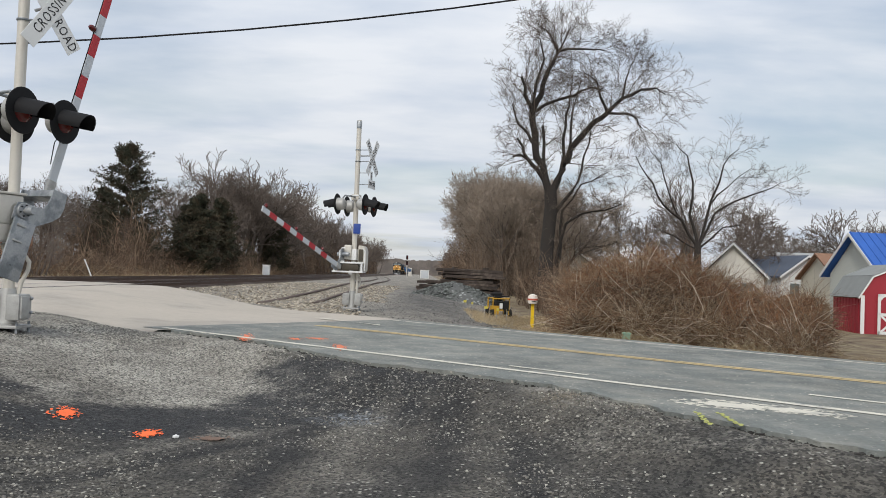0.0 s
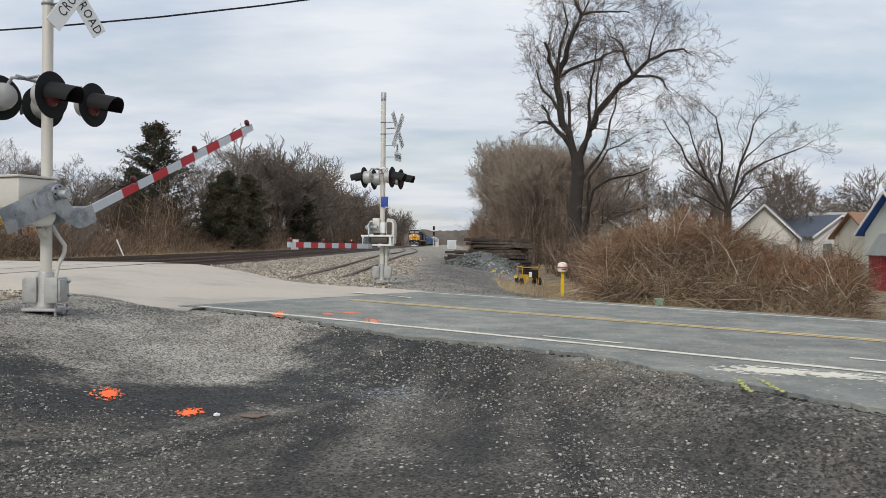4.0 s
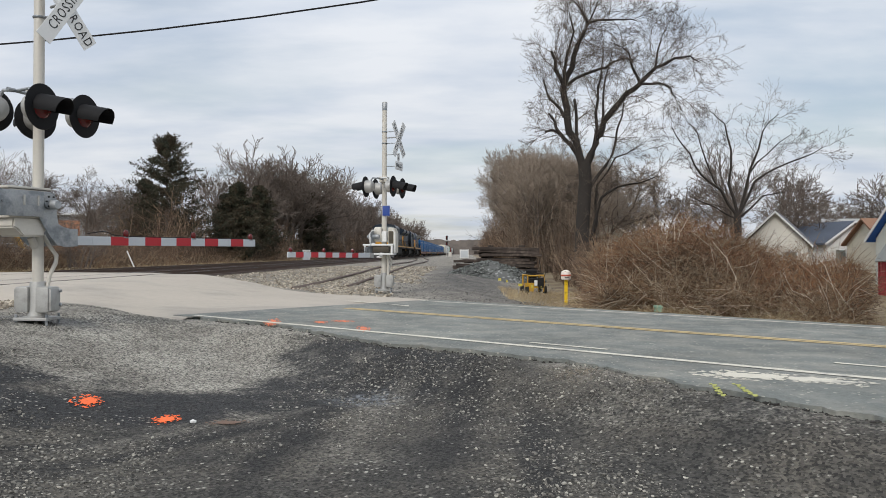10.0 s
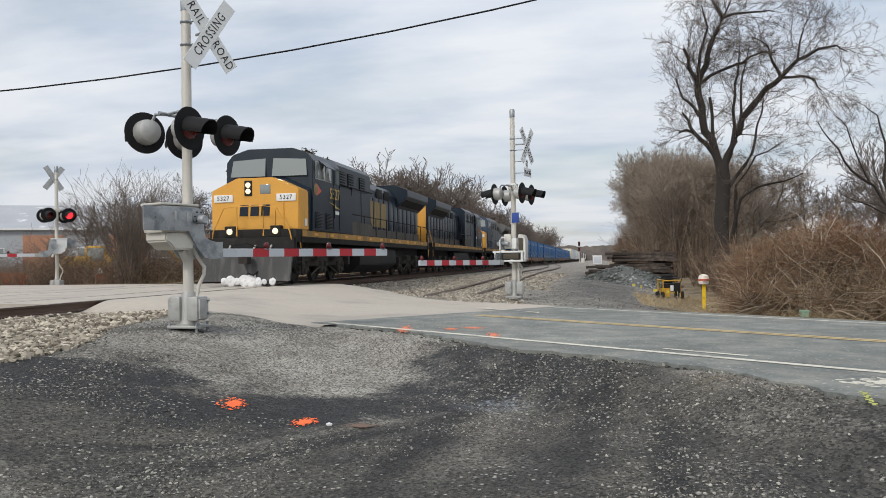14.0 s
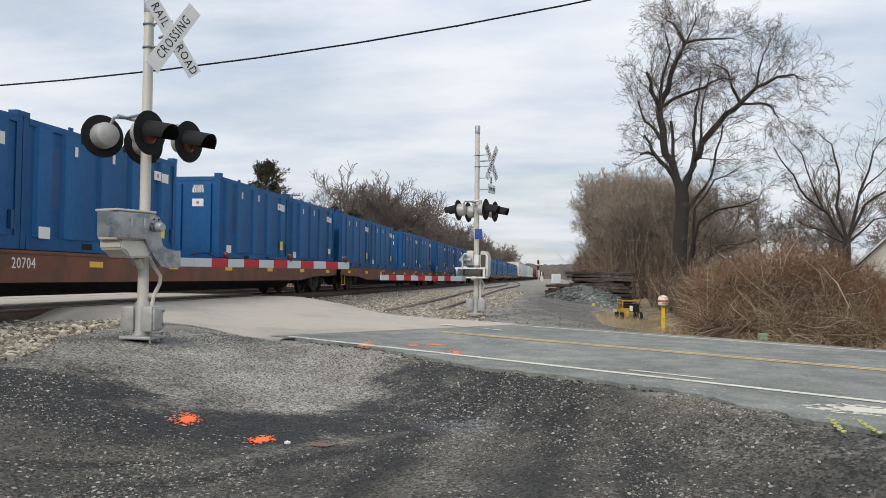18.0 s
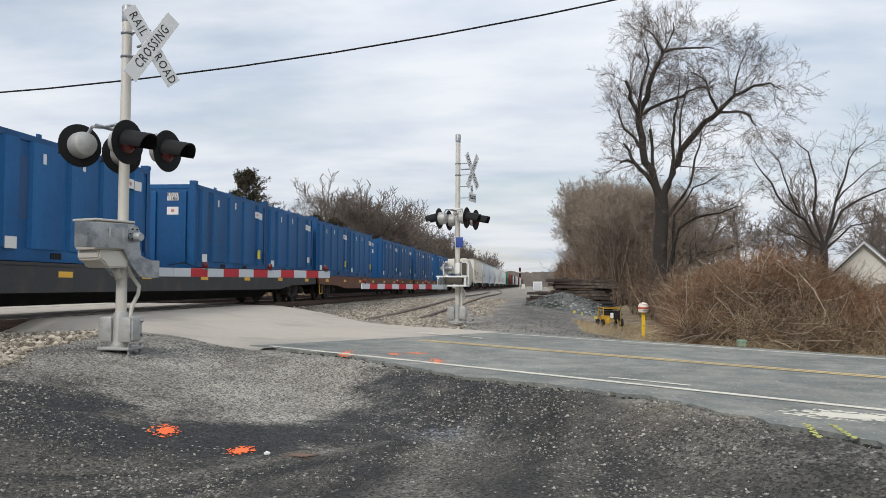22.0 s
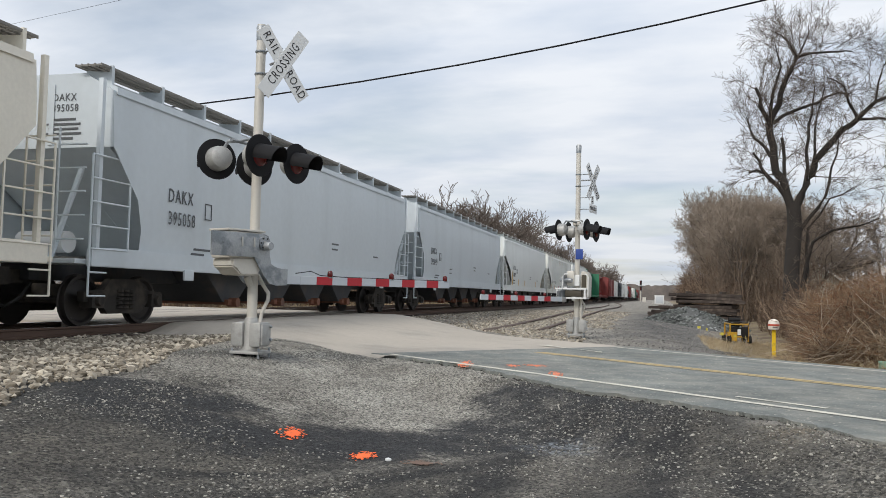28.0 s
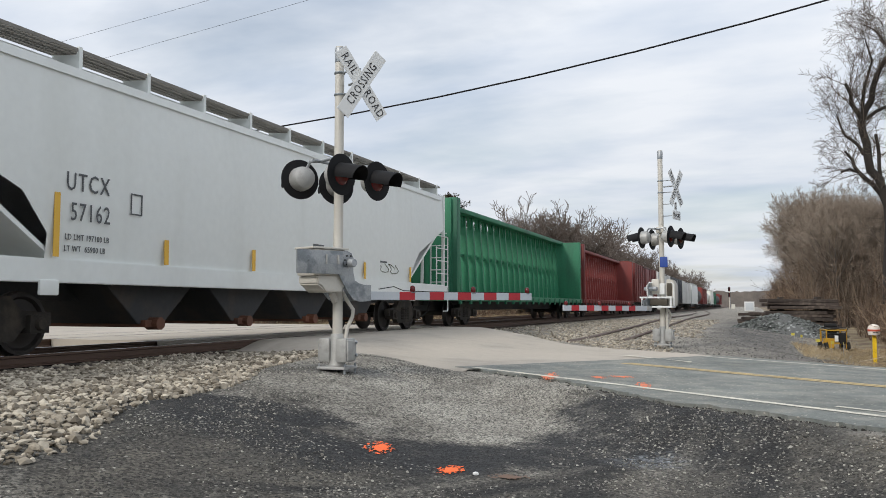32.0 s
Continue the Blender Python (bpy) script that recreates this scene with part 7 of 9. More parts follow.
def cedar(x, y, h, w, seed, label):
    rng = random.Random(seed)
    tw = Twigs()
    tw.tube([V(0, 0, -0.3), V(0, 0, h * 0.5), V(0, 0, h * 0.96)], [0.22, 0.14, 0.03], 7, "wood")
    vs, fs = [], []
    nb = 230
    for k in range(nb):
        f = (k + rng.random()) / nb
        z = h * (0.04 + 0.92 * f)
        reach = w * 0.5 * (1 - f) ** 0.62 * (1.2 if rng.random() < 0.22 else rng.uniform(0.45, 0.95)) + 0.15
        a = rng.uniform(0, 6.283)
        end = V(math.cos(a) * reach, math.sin(a) * reach, z + reach * rng.uniform(0.20, 0.55) + (0.5 if f > 0.85 else 0))
        tw.tube([V(0, 0, z), V(0, 0, z).lerp(end, 0.5) + V(0, 0, 0.08), end], [0.035, 0.02, 0.008], 3, "wood")
        for j in range(120):
            g = rng.uniform(0.2, 1.05) ** 0.7
            p = V(0, 0, z).lerp(end, g) + V(rng.gauss(0, 0.19), rng.gauss(0, 0.19), rng.gauss(0.02, 0.12)) * (1.25 - 0.5 * min(1.0, g))
            u = Vector((rng.gauss(0, 1), rng.gauss(0, 1), rng.gauss(0.4, 0.8))).normalized() * rng.uniform(0.10, 0.26)
            v = u.cross(Vector((rng.gauss(0, 1), rng.gauss(0, 1), rng.gauss(0, 1)))).normalized() * rng.uniform(0.03, 0.07)
            b = len(vs)
            vs += [tuple(p - v), tuple(p + v), tuple(p + u)]
            fs.append((b, b + 1, b + 2))
    me = bpy.data.meshes.new("needles")
    me.from_pydata(vs, [], fs)
    me.materials.append(M["green"])
    th = new("tree", tw.mesh("wood", M["bark"]))
    th.matrix_basis = pose(x, y, ground_z(x, y))
    tagged(th, label, "tree", "line-side trees")
    o = new("crown", me)
    o.parent = th


cedar(-27.0, 73, 11.4, 10.5, 2, "dark green cedar with a ragged outline")
cedar(-30.2, 76, 7.6, 5.0, 3, "dark brown-green cedar beside a taller one")
cedar(-22.6, 88, 8.0, 6.0, 7, "dark cedar among bare trees")
cedar(-22.5, 118, 9.5, 7.0, 13, "dark cedar among bare trees")
cedar(-21.8, 77, 7.4, 4.6, 4, "smaller dark green cedar beside a taller one")
cedar(-23.6, 80, 6.5, 4.6, 6, "small dark cedar among bare trees")
cedar(-29.5, 105, 8.5, 4.6, 9, "small dark cedar among bare trees")
cedar(-31.5, 128, 8.0, 5.2, 11, "small dark cedar among bare trees")

# grove beside the timber stacks: slim close-set trees
tree_meshes("sa", 41, 10.4, 0.13, (17, 7, 6, 4), minr=0.010, up=0.34, wob=0.10)
tree_meshes("sb", 42, 10.0, 0.12, (16, 7, 6, 4), minr=0.010, up=0.30, wob=0.12)
for _a in ("sa", "sb"):
    TREES[_a][1].materials[0] = GROVE_TWIG
_r = random.Random(78)
for k in range(30):
    _y = _r.uniform(58, 74)
    put_tree(_r.choice(("sa", "sb")), 0.030 * _y + 1.2 + (k / 30) * 6.6 + _r.uniform(-0.3, 0.3), _y, _r.uniform(0.80, 0.93) * _y / 64, _r.uniform(0, 6.28), "slim bare tree in a dense winter grove", "winter grove", z=0.1)

# woods: left of the railway, right of it, and behind the houses
_r = random.Random(77)
for k in range(64):
    far = k > 30
    y = 62 + (k / 64) ** 1.5 * 330 + _r.uniform(-3, 3)
    x = track_x(y) - 14 - _r.uniform(0, 17)
    if y < 100 and -29 < x < -21:
        x -= 7
    put_tree(_r.choice("abcd") if not far else _r.choice(("la", "lb")), x, y, _r.uniform(0.55, 0.75) if x < -0.33 * y else _r.uniform(0.75, 1.0) if y < 110 else _r.uniform(0.9, 1.2) if y < 150 else _r.uniform(0.8, 1.1), _r.uniform(0, 6.28), z=0.2)
for k in range(84):
    y = 62 + (k / 84) ** 1.9 * 340 + _r.uniform(-2, 2)
    x = 3.5 + y * _r.uniform(0.012, 0.086)
    put_tree(_r.choice(("ga", "gb") if y < 105 else ("la", "lb")), x, y, _r.uniform(0.66, 0.86), _r.uniform(0, 6.28), z=0.1)
for k in range(46):
    put_tree(_r.choice(("a", "c", "la", "lb")), 12 + k * 1.55 + _r.uniform(-2, 2), 74 + _r.uniform(-8, 40) + k * 0.3, _r.uniform(0.7, 1.0), _r.uniform(0, 6.28), label="bare tree behind the houses", group="trees behind houses", z=0.1)


for k in range(80):
    y = 105 + 340 * (k / 80) ** 1.25 + _r.uniform(-4, 4)
    put_tree(_r.choice(("la", "lb")), track_x(y) - 11.5 - _r.uniform(0, 12), y, _r.uniform(1.15, 1.5), _r.uniform(0, 6.28), z=0.2)


# brush and saplings: many thin arching stems, one sheet a stretch
def stem_material(name, cols):
    """Dry stems, each with its own shade."""
    m = bpy.data.materials.new(name)
    m.use_nodes = True
    n, l = nodes_of(m.node_tree)
    out = n.new("ShaderNodeOutputMaterial")
    b = n.new("ShaderNodeBsdfPrincipled")
    b.inputs["Roughness"].default_value = 0.95
    b.inputs["Specular IOR Level"].default_value = 0.2
    l.new(b.outputs[0], out.inputs["Surface"])
    ge = n.new("ShaderNodeNewGeometry")
    rp = n.new("ShaderNodeValToRGB")
    rp.color_ramp.interpolation = "CONSTANT"
    e = rp.color_ramp.elements
    e[0].color, e[1].color, e[1].position = (*cols[0], 1), (*cols[-1], 1), 1 - 1 / len(cols)
    for k, c in enumerate(cols[1:-1]):
        q = e.new((k + 1) / len(cols))
        q.color = (*c, 1)
    l.new(ge.outputs["Random Per Island"], rp.inputs["Fac"])
    tc = n.new("ShaderNodeTexCoord")
    no = n.new("ShaderNodeTexNoise")
    no.inputs["Scale"].default_value = 0.55
    no.inputs["Detail"].default_value = 4.0
    l.new(tc.outputs["Object"], no.inputs["Vector"])
    mr = n.new("ShaderNodeMapRange")
    mr.inputs["From Min"].default_value, mr.inputs["From Max"].default_value = 0.3, 0.7
    mr.inputs["To Min"].default_value, mr.inputs["To Max"].default_value = 0.65, 1.35
    l.new(no.outputs["Fac"], mr.inputs["Value"])
    mx = n.new("ShaderNodeMix")
    mx.data_type, mx.blend_type = "RGBA", "MULTIPLY"
    mx.inputs["Factor"].default_value = 1.0
    l.new(rp.outputs["Color"], mx.inputs["A"])
    l.new(mr.outputs[0], mx.inputs["B"])
    l.new(mx.outputs["Result"], b.inputs["Base Color"])
    return m


TAN = stem_material("tan_brush", [(0.095, 0.068, 0.046), (0.20, 0.14, 0.088), (0.31, 0.235, 0.155), (0.17, 0.098, 0.058), (0.26, 0.155, 0.085), (0.44, 0.36, 0.26)])
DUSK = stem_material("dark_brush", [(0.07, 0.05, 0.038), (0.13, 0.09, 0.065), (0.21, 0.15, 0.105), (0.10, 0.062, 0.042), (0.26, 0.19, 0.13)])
STRAW = stem_material("dry_straw", [(0.46, 0.36, 0.21), (0.34, 0.25, 0.14), (0.55, 0.45, 0.29), (0.26, 0.19, 0.11)])


def thicket(name, material, count, place, hgt, lean, seed, r=0.008, label="", branch=2, wild=0.16):
    rng = random.Random(seed)
    tw = Twigs()
    for k in range(count):
        x, y, top = place(rng)
        z = ground_z(x, y) - 0.05
        h = hgt * top * rng.uniform(0.5, 1.12)
        a = rng.uniform(0, 6.283)
        step = lean * h * rng.uniform(0.15, 1.0) / 4
        rise = h / 3.0
        p = V(x, y, z)
        pts = [p]
        arch = rng.uniform(0.2, 1.5)
        for i in range(5):
            a += rng.gauss(0, 0.5)
            p = p + V(math.cos(a) * step + rng.gauss(0, wild * h * 0.2), math.sin(a) * step + rng.gauss(0, wild * h * 0.2), rise * (1 - arch * (i / 4) ** 1.5) * 0.8)
            pts.append(p)
        rr = r * rng.uniform(0.6, 1.5)
        tw.tube(pts, [rr, rr * 0.9, rr * 0.75, rr * 0.6, rr * 0.45, rr * 0.3], 3, "twig")
        for b in range(branch):
            i = rng.choice((1, 2, 3, 4))
            q = pts[i]
            e = q + V(rng.gauss(0, 0.32), rng.gauss(0, 0.32), rng.gauss(0.14, 0.22)) * (h / 2.2)
            tw.tube([q, q.lerp(e, 0.5) + V(rng.gauss(0, 0.05), rng.gauss(0, 0.05), rng.gauss(0.02, 0.05)) * h / 2.2, e], [rr * 0.6, rr * 0.45, rr * 0.25], 3, "twig")
    o = new(name, tw.mesh("twig", material))
    return tagged(o, label, "brush", kind="stuff")


def along_road(s0, s1, c0, c1, crest):
    def f(rng):
        while True:
            s, c = rng.uniform(s0, s1), c0 + (c1 - c0) * rng.random() ** 1.3
            x, y = RD[0] * s + RN[0] * c, RD[1] * s + RN[1] * c
            if 0.135 * y + 0.3 < x < 0.475 * y - 0.3:
                return x, y, crest(x, y, c)
    return f


def crest_a(x, y, c):
    """How tall the brush stands: it swells from its ends and in lumps."""
    b = x / y
    tall = float(np.interp(b, [0.10, 0.146, 0.18, 0.25, 0.322, 0.356, 0.40, 0.45, 0.48], [0.44, 0.60, 0.76, 1.0, 0.72, 0.54, 0.47, 0.52, 0.44]))
    return tall * (0.42 + 0.58 * ss(17.0, 20, c)) * (0.92 + 0.36 * noise.noise((x * 0.45, y * 0.35, 1.0)) + 0.20 * noise.noise((x * 1.4, y, 2.0)))


def tangle(name, material, count, place, hgt, seed, r, lo, hi, label, low=0.0):
    """Short crooked sprigs that fill the body of the brush up to its crest."""
    rng = random.Random(seed)
    tw = Twigs()
    for k in range(count):
        x, y, top = place(rng)
        h = hgt * top
        z = ground_z(x, y) + h * (low + (1 - low) * rng.random() ** 0.7) - 0.1
        ln = rng.uniform(lo, hi)
        d = Vector((rng.gauss(0, 1), rng.gauss(0, 1), rng.gauss(0.35, 0.75))).normalized()
        p = V(x, y, z)
        pts = [p]
        for i in range(3):
            d = (d + Vector((rng.gauss(0, 0.4), rng.gauss(0, 0.4), rng.gauss(-0.12, 0.35)))).normalized()
            p = p + d * ln / 3
            pts.append(p)
        rr = r * rng.uniform(0.5, 1.5)
        tw.tube(pts, [rr, rr * 0.8, rr * 0.6, rr * 0.3], 3, "twig")
    o = new(name, tw.mesh("twig", material))
    return tagged(o, label, "brush", kind="stuff")


tangle("thicket", TAN, 30000, along_road(-12, -2, 17.3, 25.0, crest_a), 2.75, 31, 0.0040, 0.25, 0.95, "tangled brown brush beside the road")
# darker stem colours here stand for the shade inside the brush
tangle("thicket", DUSK, 14000, along_road(-12, -2, 18.0, 25.5, crest_a), 2.4, 32, 0.0058, 0.35, 1.1, "inner stems of the roadside brush, coloured dark for the shade inside")
thicket("thicket", TAN, 2600, along_road(-12, -2, 17.4, 24, crest_a), 2.5, 0.7, 30, 0.0050, "upright stems in the roadside brush", branch=4)
tangle("red_brush", stem_material("red_brown_sprigs", [(0.22, 0.105, 0.055), (0.30, 0.16, 0.085), (0.16, 0.075, 0.042)]), 6000, along_road(-12, -2, 18.4, 23.0, crest_a), 2.85, 45, 0.0036, 0.2, 0.7, "rust-brown twigs over the crest of the brush", low=0.62)
tangle("pale_canes", stem_material("pale_canes", [(0.55, 0.47, 0.37), (0.42, 0.34, 0.26), (0.34, 0.25, 0.17)]), 520, along_road(-12, -2, 17.2, 19.5, crest_a), 2.3, 33, 0.008, 0.6, 1.7, "pale broken canes lying over the brush")
thicket("red_bush", M["brushr"], 700, lambda rng: (7.25 + rng.gauss(0, 0.33), 18.7 + rng.gauss(0, 0.25), 1.0), 1.2, 0.8, 34, 0.005, "rust-coloured twiggy bush beside the road", branch=5)
thicket("roadside_grass", STRAW, 9000, lambda rng: (lambda s, c: (RD[0] * s + RN[0] * c, RD[1] * s + RN[1] * c, 0.55 + 0.75 * noise.noise((s * 0.8, c, 4))))(rng.uniform(-10.5, -0.5), 16.2 + 1.5 * rng.random() ** 0.8), 0.40, 1.2, 35, 0.004, "pale dry grass along the road edge", branch=0)
thicket("verge_grass", STRAW, 4200, lambda rng: (rng.uniform(1.2, 5.6), rng.uniform(25.0, 33), 0.7), 0.30, 1.2, 36, 0.005, "dry grass round the yellow machine", branch=0)
thicket("thicket", DUSK, 2200, lambda rng: (rng.uniform(4.6, 12), rng.uniform(29, 46), 0.5 + 0.5 * rng.random()), 2.6, 0.9, 37, 0.012, "brown undergrowth below the big tree", branch=4)
thicket("thicket", DUSK, 5200, lambda rng: (track_x(60) - 10.0 - abs(rng.gauss(0, 5)), 40 + 110 * rng.random() ** 1.6, 0.5 + 0.6 * rng.random()), 2.4, 1.0, 38, 0.013, "brown undergrowth beyond the railway", branch=4)
thicket("thicket", TAN, 2600, lambda rng: (track_x(60) - 9.2 - abs(rng.gauss(0, 3)), 36 + 90 * rng.random() ** 1.6, 0.4 + 0.6 * rng.random()), 1.7, 1.2, 42, 0.010, "reddish scrub beyond the railway", branch=3)
thicket("thicket", DUSK, 6500, lambda rng: (rng.uniform(-52, -21), 32.5 + abs(rng.gauss(0, 6)), 0.35 + 0.65 * rng.random()), 2.5, 0.9, 41, 0.008, "brown undergrowth behind the far signal", branch=4)
thicket("thicket", DUSK, 2600, lambda rng: (2.4 + abs(rng.gauss(0, 3.5)), rng.uniform(56, 160), 1.0), 4.2, 0.5, 39, 0.018, "grey saplings at the foot of the wood", branch=4)
thicket("thicket", DUSK, 4200, lambda rng: (lambda y: (track_x(y) - 11.5 - abs(rng.gauss(0, 6)), y, (0.6 + 0.5 * rng.random()) * (1 + ss(120, 260, y))))(64 + 330 * rng.random() ** 1.4), 5.4, 0.35, 43, 0.024, "dense saplings beyond the railway", branch=5)
thicket("thicket", stem_material("grove_stems", [(0.17, 0.13, 0.10), (0.26, 0.205, 0.155), (0.34, 0.27, 0.21), (0.20, 0.145, 0.105)]), 2000, lambda rng: (lambda y, f: (0.034 * y + 1.0 + f * 6.6, y, 0.55 + 0.45 * rng.random()))(rng.uniform(57, 74), rng.random()), 7.0, 0.14, 44, 0.012, "close brown stems of the grove", branch=7)
thicket("line_side_grass", STRAW, 6000, lambda rng: (track_x(40) - 7.6 - abs(rng.gauss(0, 1.2)), 27 + 70 * rng.random() ** 1.5, 0.8), 0.5, 1.1, 40, 0.008, "dry straw-coloured grass along the far track", branch=0)


def sapling_clump(x, y, h, n, seed, label):
    """A many-stemmed bush: thin stems fanning up from one foot."""
    tw, rng = Twigs(), random.Random(seed)
    for k in range(n):
        a = rng.uniform(0, 6.283)
        o = rng.uniform(0.1, 0.5)
        grow(tw, rng, V(rng.gauss(0, 0.3), rng.gauss(0, 0.3), -0.1), V(math.cos(a) * o, math.sin(a) * o, 1), h * rng.uniform(0.6, 0.9), 0.035, 2, 4, (0, 0, 9, 4), 0.25, 0.1, 0.007)
    o = new("sapling", tw.mesh("twig", M["twig"]))
    o.matrix_basis = pose(x, y, ground_z(x, y))
    tagged(o, label, "bush", "saplings")


sapling_clump(-22.3, 36.0, 5.4, 30, 61, "bare many-stemmed bush beyond the railway")
sapling_clump(-19.5, 41.0, 3.2, 10, 62, "low bare bush beyond the railway")
sapling_clump(-30.0, 41.0, 3.4, 10, 63, "bare bush beside the far signal")
sapling_clump(-26.0, 44.0, 4.6, 20, 64, "bare many-stemmed bush beyond the railway")


# ---- loose stones ----
def stone_material(name, lo, hi, mid=0.6, share=0.45):
    m = bpy.data.materials.new(name)
    m.use_nodes = True
    n, l = nodes_of(m.node_tree)
    out = n.new("ShaderNodeOutputMaterial")
    b = n.new("ShaderNodeBsdfPrincipled")
    b.inputs["Roughness"].default_value = 0.95
    l.new(b.outputs[0], out.inputs["Surface"])
    ge = n.new("ShaderNodeNewGeometry")
    rp = n.new("ShaderNodeValToRGB")
    e = rp.color_ramp.elements
    e[0].color, e[1].color = (*lo, 1), (*hi, 1)
    k = rp.color_ramp.elements.new(mid)
    k.color = (*[(a * (1 - share) + c * share) for a, c in zip(lo, hi)], 1)
    l.new(ge.outputs["Random Per Island"], rp.inputs["Fac"])
    no = n.new("ShaderNodeTexNoise")
    no.inputs["Scale"].default_value = 45
    tc = n.new("ShaderNodeTexCoord")
    l.new(tc.outputs["Object"], no.inputs["Vector"])
    mr = n.new("ShaderNodeMapRange")
    mr.inputs["To Min"].default_value, mr.inputs["To Max"].default_value = 0.7, 1.3
    l.new(no.outputs["Fac"], mr.inputs["Value"])
    mx = n.new("ShaderNodeMix")
    mx.data_type, mx.blend_type = "RGBA", "MULTIPLY"
    mx.inputs["Factor"].default_value = 1.0
    l.new(rp.outputs["Color"], mx.inputs["A"])
    l.new(mr.outputs[0], mx.inputs["B"])
    l.new(mx.outputs["Result"], b.inputs["Base Color"])
    return m


def ico():
    bm = bmesh.new()
    bmesh.ops.create_icosphere(bm, subdivisions=1, radius=1.0)
    bm.verts.ensure_lookup_table()
    v = np.array([tuple(q.co) for q in bm.verts])
    f = np.array([[q.index for q in a.verts] for a in bm.faces])
    bm.free()
    return v, f


def stones(name, material, count, place, lo, hi, seed, label, sink=0.3, zf=ground_z):
    rng = np.random.RandomState(seed)
    v0, f0 = ico()
    allv, allf = [], []
    pr = random.Random(seed)
    k = 0
    while k < count:
        x, y = place(pr)
        s = lo * (hi / lo) ** (rng.rand() ** 2.2)
        v = v0 * (1 + 0.28 * rng.randn(len(v0), 1)) * np.array([1, rng.uniform(0.6, 1.0), rng.uniform(0.45, 0.8)]) * s
        a = rng.uniform(0, 6.283)
        c, sn = math.cos(a), math.sin(a)
        v = np.stack([v[:, 0] * c - v[:, 1] * sn + x, v[:, 0] * sn + v[:, 1] * c + y, v[:, 2] + zf(x, y) + s * sink], 1)
        allf.append(f0 + len(v0) * k)
        allv.append(v)
        k += 1
    me = bpy.data.meshes.new(name)
    me.from_pydata(np.concatenate(allv).tolist(), [], np.concatenate(allf).tolist())
    me.materials.append(material)
    tagged(new(name, me), label, "stones", kind="stuff")


BALLAST = stone_material("ballast_stones", (0.11, 0.09, 0.065), (0.56, 0.50, 0.40))
CHIPS = stone_material("grey_chippings", (0.085, 0.081, 0.074), (0.48, 0.46, 0.40), 0.76, 0.28)


def bank_place(rng):
    while True:
        y = rng.uniform(1.5, 14.2)
        x = rng.uniform(-10.0, -4.6)
        lim = -4.9 - 0.28 * max(0, y - 5.0) - 0.5 * noise.noise((y * 0.5, 0, 0))
        if x < lim and abs(x - track_x(y)) > 0.85:
            return x, y


stones("ballast", BALLAST, 15000, bank_place, 0.022, 0.06, 51, "grey-tan ballast stones on the railway shoulder")
def beyond_place(rng):
    while True:
        x, y = track_x(30) + rng.uniform(0.9, 9.8), 19.5 + 36 * rng.random() ** 1.5
        if cross(x, y) > 16.0 and -9.6 < x < -2.2 + 1.2 * noise.noise((x, y * 0.3, 2)) and (y > 28.6 or x > -2.2 - 0.62 * (y - 19.4) + 0.5):
            return x, y


stones("ballast", BALLAST, 9000, beyond_place, 0.022, 0.055, 52, "grey ballast stones beyond the crossing")


def heap_z(x, y):
    f = min(1.0, math.hypot((x - 1.0) / 2.9, (y - 43.0) / 1.9))
    return ground_z(1.7, 43.0) - 0.05 + 1.05 * (1 - f ** 1.3) - 0.02


def heap_place(rng):
    a, q = rng.uniform(0, 6.283), rng.random() ** 0.5 * 1.04
    return 1.0 + 2.9 * q * math.cos(a), 43.0 + 1.9 * q * math.sin(a)


stones("heap_stones", stone_material("dark_heap_stones", (0.04, 0.044, 0.042), (0.20, 0.215, 0.20)), 3200, heap_place, 0.03, 0.09, 54, "dark grey ballast stones on the heap", zf=heap_z)


def track_place(rng):
    while True:
        x, y = rng.uniform(-2.6, 4.2), 17.5 + 24 * rng.random() ** 1.3
        if cross(x, y) > 15.9 and x < 3.0 + 0.05 * (y - 20):
            return x, y


stones("gravel", stone_material("track_gravel", (0.05, 0.048, 0.045), (0.34, 0.32, 0.28)), 7000, track_place, 0.008, 0.03, 55, "loose gravel on the service track")


def lot_place(rng):
    while True:
        x, y = rng.uniform(-7.5, 6.5), 3.2 + 10.5 * rng.random()
        c = cross(x, y)
        dens = 0.20 + 1.3 * noise.noise((x * 0.55, y * 0.55, 9.0)) + 0.7 * noise.noise((x * 1.9, y * 1.9, 4.0)) + 0.25 * ss(6.0, 8.0, c)
        if c < 8.15 and rng.random() < dens:
            return x, y


stones("chippings", CHIPS, 56000, lot_place, 0.0035, 0.017, 53, "loose grey chippings on the dirt lot")

# ---- overhead lines ----
def hanging(name, pts, r, label):
    bm = tube(pts, r, 6)
    o = part(name, bm, M["black"])
    return tagged(o, label, "cable", "overhead lines")


hanging("overhead_cable", [(x, 16.0, 5.405 + 0.0053 * (x + 16) ** 2) for x in range(-40, 17, 2)], 0.017, "thick black utility cable strung over the road")
hanging("overhead_wire", [(-60 + 5 * k, 30, 11.1 + 0.107 * (5 * k)) for k in range(16)], 0.006, "thin power wire high over the railway")
hanging("overhead_wire", [(-60 + 5 * k, 30, 9.25 + 0.122 * (5 * k)) for k in range(16)], 0.006, "thin power wire high over the railway")


